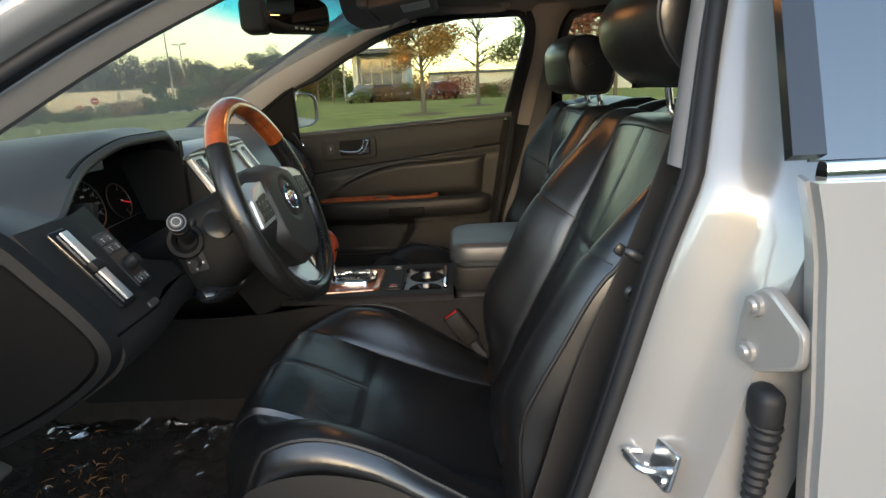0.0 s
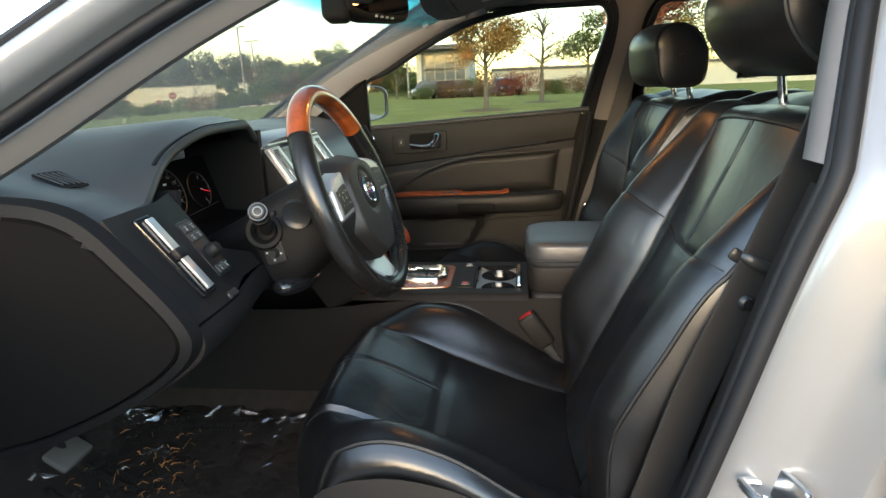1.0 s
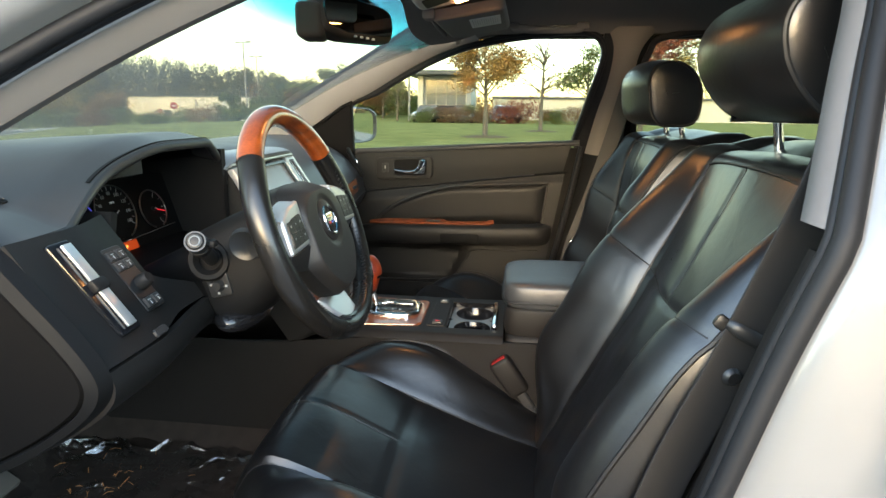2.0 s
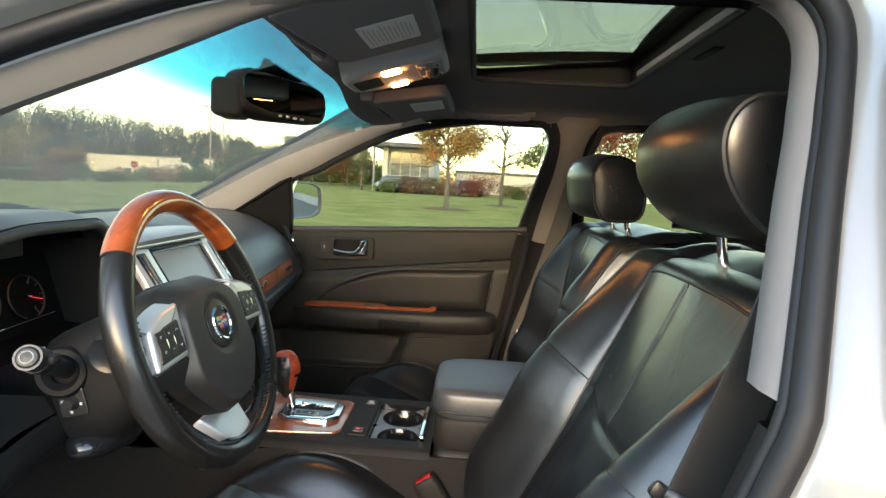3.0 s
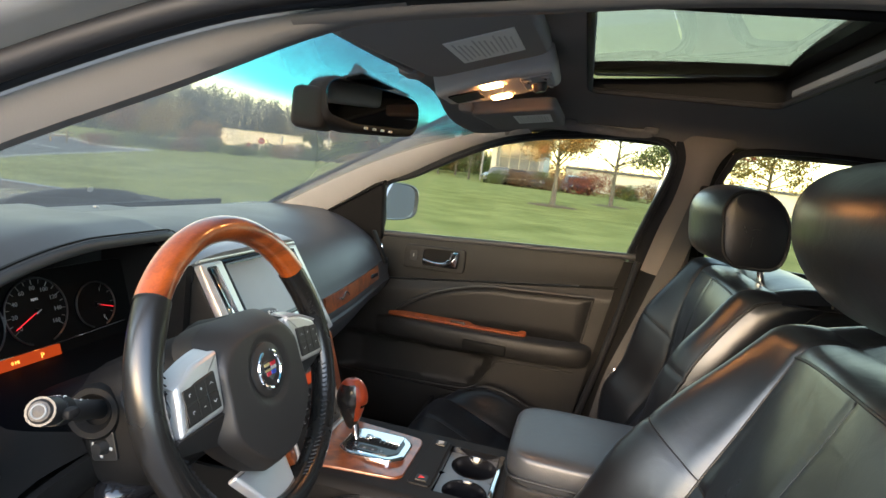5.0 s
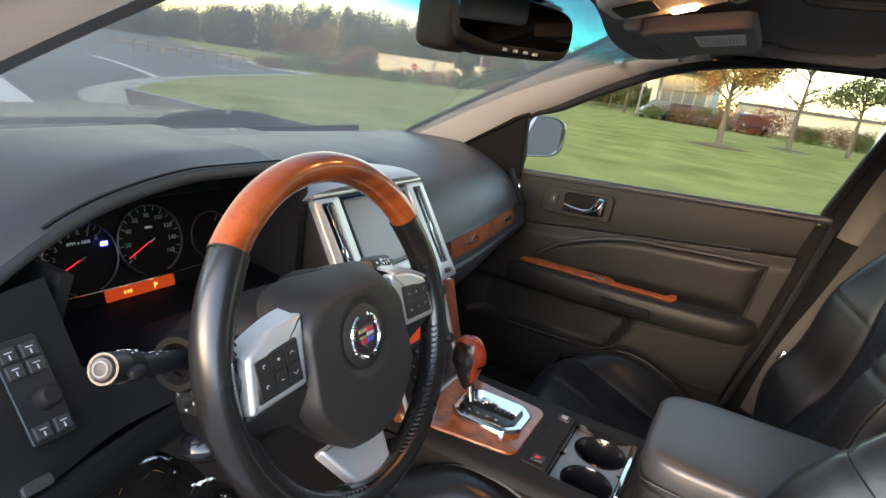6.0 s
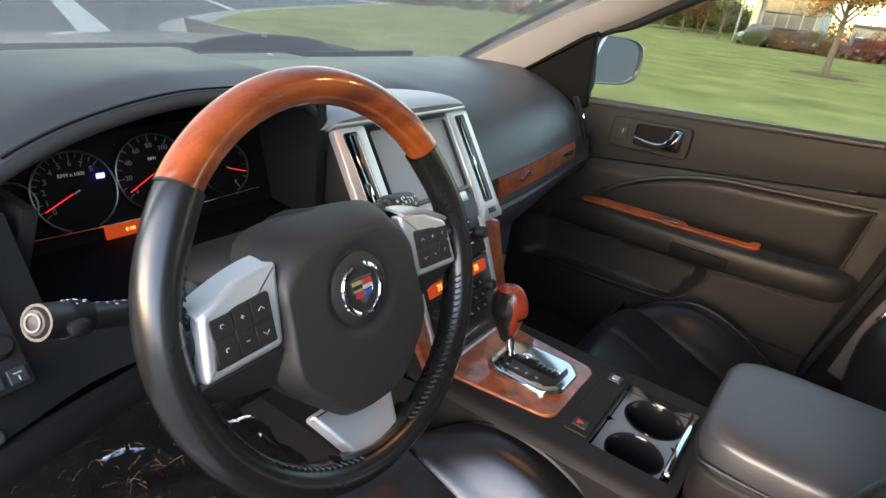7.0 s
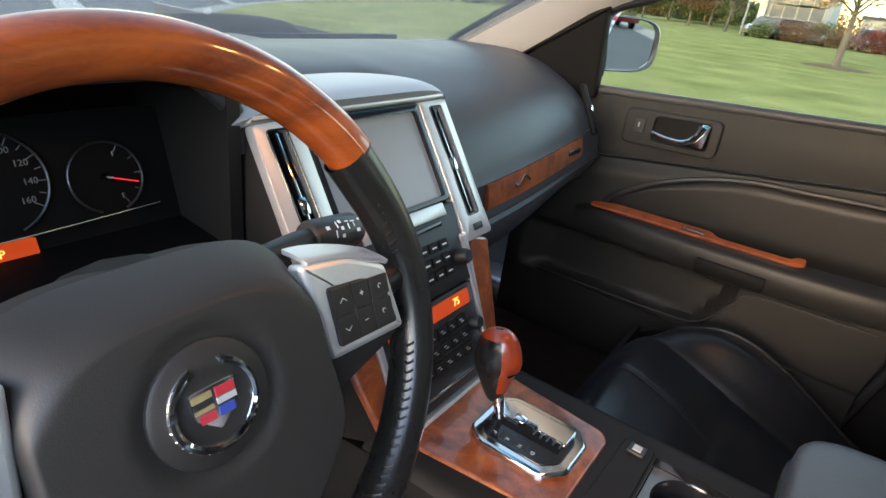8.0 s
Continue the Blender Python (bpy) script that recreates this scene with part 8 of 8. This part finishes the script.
part("mulch_ring", lathe([(0.0, 0.05), (0.5, 0.045), (0.9, 0.0)], Matrix.Translation((x, y, 0.11)), 16), MULCH, ground)
x, y = polar(-7.5, 30)
tree(x, y, 4.2, 3.2, LEAF_GREEN, "green young tree on the lawn", 7, leaves=6500, leaf_size=0.10, bark=PALEBARK)
x, y = polar(-12.8, 24)
tree(x, y, 4.6, 3.2, LEAF_RED, "reddish autumn tree on the lawn", 8, leaves=7000, leaf_size=0.10)
x, y = polar(-16.5, 26)
tree(x, y, 4.3, 3.6, LEAF_YELLOW, "yellow green autumn tree on the lawn", 9, leaves=7000, leaf_size=0.10)
for k, (az, d, h, w, lf, lb) in enumerate(((12.6, 60, 5.0, 4.2, LEAF_GREEN, "green tree beyond the lawn"), (14.3, 52, 4.0, 3.4, LEAF_BROWN, "rust coloured tree beyond the lawn"), (16.0, 66, 4.8, 4.6, LEAF_GREEN, "green tree beyond the lawn"),
                                         (11.2, 48, 3.8, 2.8, LEAF_YELLOW, "bare pale tree beyond the lawn"), (18.2, 64, 4.6, 4.4, LEAF_GREEN, "green tree beyond the lawn"), (39.6, 62, 4.0, 5.2, LEAF_YELLOW, "yellow autumn tree beside the road"),
                                         (36.9, 66, 2.8, 4.0, LEAF_ORANGE, "orange autumn tree beside the road"), (43.0, 70, 3.6, 4.5, LEAF_BROWN, "brown autumn tree beside the road"), (26.6, 70, 2.6, 2.8, LEAF_GREEN, "small dark tree by the pale wall"))):
    x, y = polar(az, d)
    tree(x, y, h + 0.6, w, lf, lb, 20 + k, bare=1.0 if "bare" in lb else 0.0, leaves=8000, leaf_size=0.13, trunk_share=0.22)
for k in range(15):
    az = lerp(8.3, -12.0, k / 14) + (k * 37 % 5) * 0.12
    x, y = polar(az, 43 + (k * 13 % 5) * 0.5)
    red = az < 2.6 and az > -1.5
    bush(x, y, 2.2 + (k % 3) * 0.3, 1.25 + (0.5 if red else 0) + (k % 4) * 0.12, LEAF_RED if red else (LEAF_BROWN if k % 3 else LEAF_GREEN), "dark red shrub in the bed" if red else "brownish shrub in the bed", 60 + k, 0.085, 2400)
for k in range(13):
    az = lerp(21.5, 45.0, k / 12)
    x, y = polar(az, 60 + (k * 7 % 4))
    bush(x, y, 4.2, 1.3 + (k * 5 % 3) * 0.35, LEAF_GREEN if k % 4 else LEAF_BROWN, "low green shrub along the road", 90 + k, 0.11, 2800)

# far woods: many crowns, one object
woods = thing("far_woods", "dark green wooded ridge in the distance", "woods", kind="stuff")
rnd = random.Random(11)
ls = ([], [])
for k in range(480):
    az = rnd.uniform(8, 66)
    d = rnd.uniform(185, 235)
    hh = table([(8, 5.5), (15, 7.0), (20, 9.5), (25, 12.4), (31, 14.2), (38, 15.8), (43, 14.0), (48, 10.0), (53, 7.0), (66, 5.0)], az) * rnd.uniform(0.82, 1.10) * (d / 200) + 1.4
    x, y = polar(az, d)
    leaf_cloud(ls, (x, y, -1.5 + hh * 0.52), (2.5, 2.5, hh * 0.52), 700, 0.50, rnd)
mesh_of("crowns", ls, LEAF_PINE, woods)
ls = ([], [])
for k in range(260):
    az = rnd.uniform(-135, 8)
    d = rnd.uniform(120, 160)
    x, y = polar(az, d)
    leaf_cloud(ls, (x, y, 1.5), (3.2, 3.2, 2.6 + rnd.uniform(0, 1.0)), 150, 0.6, rnd)
mesh_of("side_crowns", ls, LEAF_BROWN, woods)
# unseen belt of crowns, added to keep the low glow off the driver's side
ls = ([], [])
for k in range(330):
    az = rnd.uniform(110, 250)
    d = rnd.uniform(46, 62)
    hh = rnd.uniform(5.0, 8.5)
    x, y = polar(az, d)
    leaf_cloud(ls, (x, y, hh * 0.5), (2.6, 2.6, hh * 0.52), 190, 1.15, rnd)
mesh_of("crowns_behind", ls, LEAF_PINE, woods, "unseen trees added to block the low sky glow")
for nm, leaf, share in (("belt_crowns", LEAF_GREEN, 46), ("rust_crowns", LEAF_BROWN, 20)):
    ls = ([], [])
    for k in range(share):
        x, y = polar(rnd.uniform(9.6, 24), rnd.uniform(66, 78))
        hh = rnd.uniform(2.2, 4.4)
        for _ in range(4):
            leaf_cloud(ls, (x + rnd.uniform(-0.8, 0.8), y + rnd.uniform(-0.8, 0.8), 0.2 + hh * rnd.uniform(0.25, 0.8)), (1.1, 1.1, hh * 0.24), 130, 0.26, rnd)
    mesh_of(nm, ls, leaf, woods)

# long pale wall of a warehouse
wh = thing("warehouse", "long low pale warehouse beyond the trees", "warehouse", (-70, 115, -1))
wa, wb = V(-24, 71, -1.4), V(-132, 178, -1.4)
wd = (wb - wa).normalized()
wn_ = wd.cross(V(0, 0, 1)).normalized()
for nm, off, h, mm in (("wall", 0, 3.75, WALLWHITE), ("parapet", 0.15, 4.0, ROOFDARK)):
    a, b = wa - wn_ * off, wb - wn_ * off
    z0, z1 = (0, h) if nm == "wall" else (3.75, 4.0)
    part(nm, grid([[a + V(0, 0, z0), b + V(0, 0, z0 + (1.6 if z0 else 0))], [a + V(0, 0, z1), b + V(0, 0, z1 + 1.6)], [a + wn_ * 20 + V(0, 0, z1), b + wn_ * 20 + V(0, 0, z1 + 1.6)]]), mm, wh)
WALLLAMP = emitter("wall_lamp", (1.0, 0.8, 0.4), 3.0)
for f in (0.18, 0.42, 0.7):
    p = wa.lerp(wb, f) + V(0, 0, 2.6)
    lamp_p = part("wall_lamp", rbox(p - wn_ * 0.3, (0.5, 0.5, 0.35), 0.08, 2), WALLLAMP, wh, "lit yellow wall lamp")
    part("dark_door", rbox(wa.lerp(wb, f + 0.05) + V(0, 0, 0.9), (1.6, 1.6, 1.8), 0.0), ROOFDARK, wh)


# glass fronted building beyond the lawn
bld = thing("showroom_building", "blue grey building with tall glass front and flat roof", "building", (-5, 52, 0))
part("tower_wall", rbox((-5.6, 52.4, 1.95), (4.4, 7.0, 3.9), 0.02, 1), WALLBLUE, bld)
part("flat_roof", rbox((-6.0, 51.5, 4.0), (5.6, 9.0, 0.36), 0.04, 1), ROOFDARK, bld, "dark flat roof slab")
part("corner_column", rbox((-7.6, 48.6, 1.95), (0.45, 0.45, 3.9), 0.03, 1), WALLWHITE, bld)
for c in range(4):
    for r_ in range(3):
        wx, wz = -6.75 + 0.85 * c, 0.70 + 1.10 * r_
        wdw = part("window", rbox((wx, 48.86, wz), (0.80, 0.06, 1.08), 0.0), FARGLASS, bld)
        for dx, dz, sx, sz in ((-0.41, 0, 0.06, 1.14), (0.41, 0, 0.06, 1.14), (0, 0.55, 0.86, 0.06), (0, -0.55, 0.86, 0.06)):
            part("window_bar", rbox((wx + dx, 48.82, wz + dz), (sx, 0.06, sz), 0.0), WALLWHITE, wdw)
part("orange_sign", rbox((-3.6, 48.7, 3.6), (0.9, 0.1, 1.1), 0.03, 1), material("orange_sign", (0.65, 0.14, 0.04), 0.5), bld, "plain orange sign panel")
part("white_wing", rbox((15, 66, 1.1), (34, 8, 2.4), 0.03, 1), WALLWHITE, bld, "long white wing")
part("wing_edge", rbox((15, 61.9, 2.38), (34.2, 0.3, 0.25), 0.02, 1), ROOFDARK, bld)
fl = thing("flag_pole", "tall pale pole beside the building", "pole", (-8.4, 47.5, 0.1))
part("pole", tube([V(-8.4, 47.5, 0.05), V(-8.4, 47.5, 3), V(-8.4, 47.5, 6.5)], 0.09, 10), POLE, fl)


def lamp_post(x, y, h):
    z0 = ground_z(x, y)
    t = thing("street_lamp", "grey twin headed lot lamp post", "street lamp", (x, y, z0), group="lot lamps")
    part("pole", tube([V(x, y, z0), V(x, y, z0 + h * 0.5), V(x, y, z0 + h)], 0.11, 10, scale=lambda s: 1.15 - 0.4 * s), POLE, t)
    for s in (-1, 1):
        part("lamp_head", rbox((x + s * 0.95, y - s * 0.3, z0 + h + 0.05), (0.75, 0.42, 0.20), 0.05, 2), POLE, t)
    part("cross_arm", tube([V(x - 0.8, y + 0.25, z0 + h), V(x, y, z0 + h), V(x + 0.8, y - 0.25, z0 + h)], 0.05, 8), POLE, t)


lamp_post(*polar(25.2, 92), 11.2)
lamp_post(*polar(24.1, 106), 10.5)


def sign_post(x, y, r, zc):
    z0 = ground_z(x, y)
    t = thing("road_sign", "round red no entry sign on a post", "road sign", (x, y, z0), group="road signs")
    part("post", tube([V(x, y, z0), V(x, y, z0 + 1.5), V(x, y, zc + r)], 0.035, 8), POLE, t)
    SG = basis((x, y - 0.06, zc), (0.86, 0.5, 0), (0, 0, 1))
    part("disc", plate([(r * math.cos(k / 24 * 2 * math.pi), r * math.sin(k / 24 * 2 * math.pi)) for k in range(24)], SG, 0.02), RED, t, "red disc")
    part("bar", rbox((0, 0, 0), (r * 1.3, r * 0.3, 0.01), 0), WHITE, t).data.transform(SG @ Matrix.Translation((0, 0, 0.028)))


sign_post(*polar(31.4, 70), 0.38, 1.15)
sign_post(*polar(32.5, 84), 0.30, 0.5)
x, y = polar(29.6, 66)
ps = thing("sign_back", "grey back of a square road sign", "road sign", (x, y, ground_z(x, y)), group="road signs")
part("post", tube([V(x, y, ground_z(x, y)), V(x, y, 0.5), V(x, y, 1.9)], 0.03, 6), POLE, ps)
part("plate", rbox((x, y, 1.5), (0.30, 0.05, 0.75), 0.01), POLE, ps)


def parked(x, y, yaw, paint, label, lights=False):
    z0 = ground_z(x, y)
    t = thing("parked_car", label, "car", (x, y, z0), group="cars outside")
    M = Matrix.Translation((x, y, z0)) @ Matrix.Rotation(radians(yaw), 4, "Z")
    prof = spline([(-2.2, 0, 0.35), (-2.25, 0, 0.65), (-1.3, 0, 0.86), (-0.9, 0, 0.92), (-0.3, 0, 1.38), (0.9, 0, 1.42), (1.6, 0, 1.0), (2.15, 0, 0.92), (2.25, 0, 0.5), (2.1, 0, 0.3)], 44)
    rows = []
    for k in range(11):
        w = lerp(-0.9, 0.9, k / 10)
        rows.append([M @ V(p.x * (1 - 0.03 * abs(w) ** 3), w * (1 - 0.22 * sstep(0.85, 1.4, p.z)), p.z) for p in prof])
    bdy = part("body", grid(rows, closed=True, caps=True), paint, t)
    for s in (-1, 1):
        part("side_glass", plate(rpoly([(-0.75, 0.95), (1.3, 0.97), (0.85, 1.33), (-0.25, 1.32)], 0.05), M @ basis((0, s * 0.80, 0.02), (1, 0, 0), (0, -s * 0.25, 1)), 0.03), FARGLASS, bdy)
        part("head_lamp", rbox(M @ V(-2.2, s * 0.62, 0.66), (0.2, 0.3, 0.2), 0.06, 2), emitter("head_lamp_glow", (1.0, 0.92, 0.75), 14.0) if lights else WHITE, bdy)
        for wx in (-1.35, 1.4):
            part("wheel", lathe([(0, -0.1), (0.2, -0.11), (0.32, -0.09), (0.33, 0.09), (0.2, 0.11), (0, 0.1)], M @ basis((wx, s * 0.78, 0.33), (1, 0, 0), (0, 0, 1)), 18), RUBBER, t)


CAR_DARK = material("dark_car_paint", (0.03, 0.045, 0.06), 0.25, coat=1.0)
CAR_GREY = material("grey_car_paint", (0.20, 0.20, 0.21), 0.3, coat=1.0)
parked(*polar(36.1, 96), -55, CAR_GREY, "grey car with its headlamps on, on the road", True)
parked(*polar(25.1, 80), 205, CAR_DARK, "dark blue car on the road")
for k, az in enumerate((8.0, 6.4, 4.8, 0.6)):
    parked(*polar(az, 46), 80 + 7 * k, CAR_DARK if k % 2 else CAR_GREY, "parked car in front of the building")
parked(24, 7.5, 8, material("white_car_paint", (0.62, 0.62, 0.60), 0.3, coat=1.0), "white car parked behind, seen in the door mirror")
parked(31, 3.0, 170, material("red_car_paint", (0.32, 0.03, 0.03), 0.3, coat=1.0), "red car parked behind, seen in the door mirror")
fence = thing("wood_fence", "low timber rail fence beside the road", "fence", (-55, 42, -1.1))
FENCE_M = material("fence_timber", (0.30, 0.22, 0.13), 0.8, vary=0.2)
for k in range(9):
    x, y = polar(47 + 1.1 * k, 62)
    part("post", rbox((x, y, -0.6), (0.14, 0.14, 1.2), 0.01), FENCE_M, fence)
for z in (-0.25, -0.6):
    part("rail", tube([V(*polar(46.5 + 1.1 * k, 62), z) for k in range(11)], 0.07, 6), FENCE_M, fence)
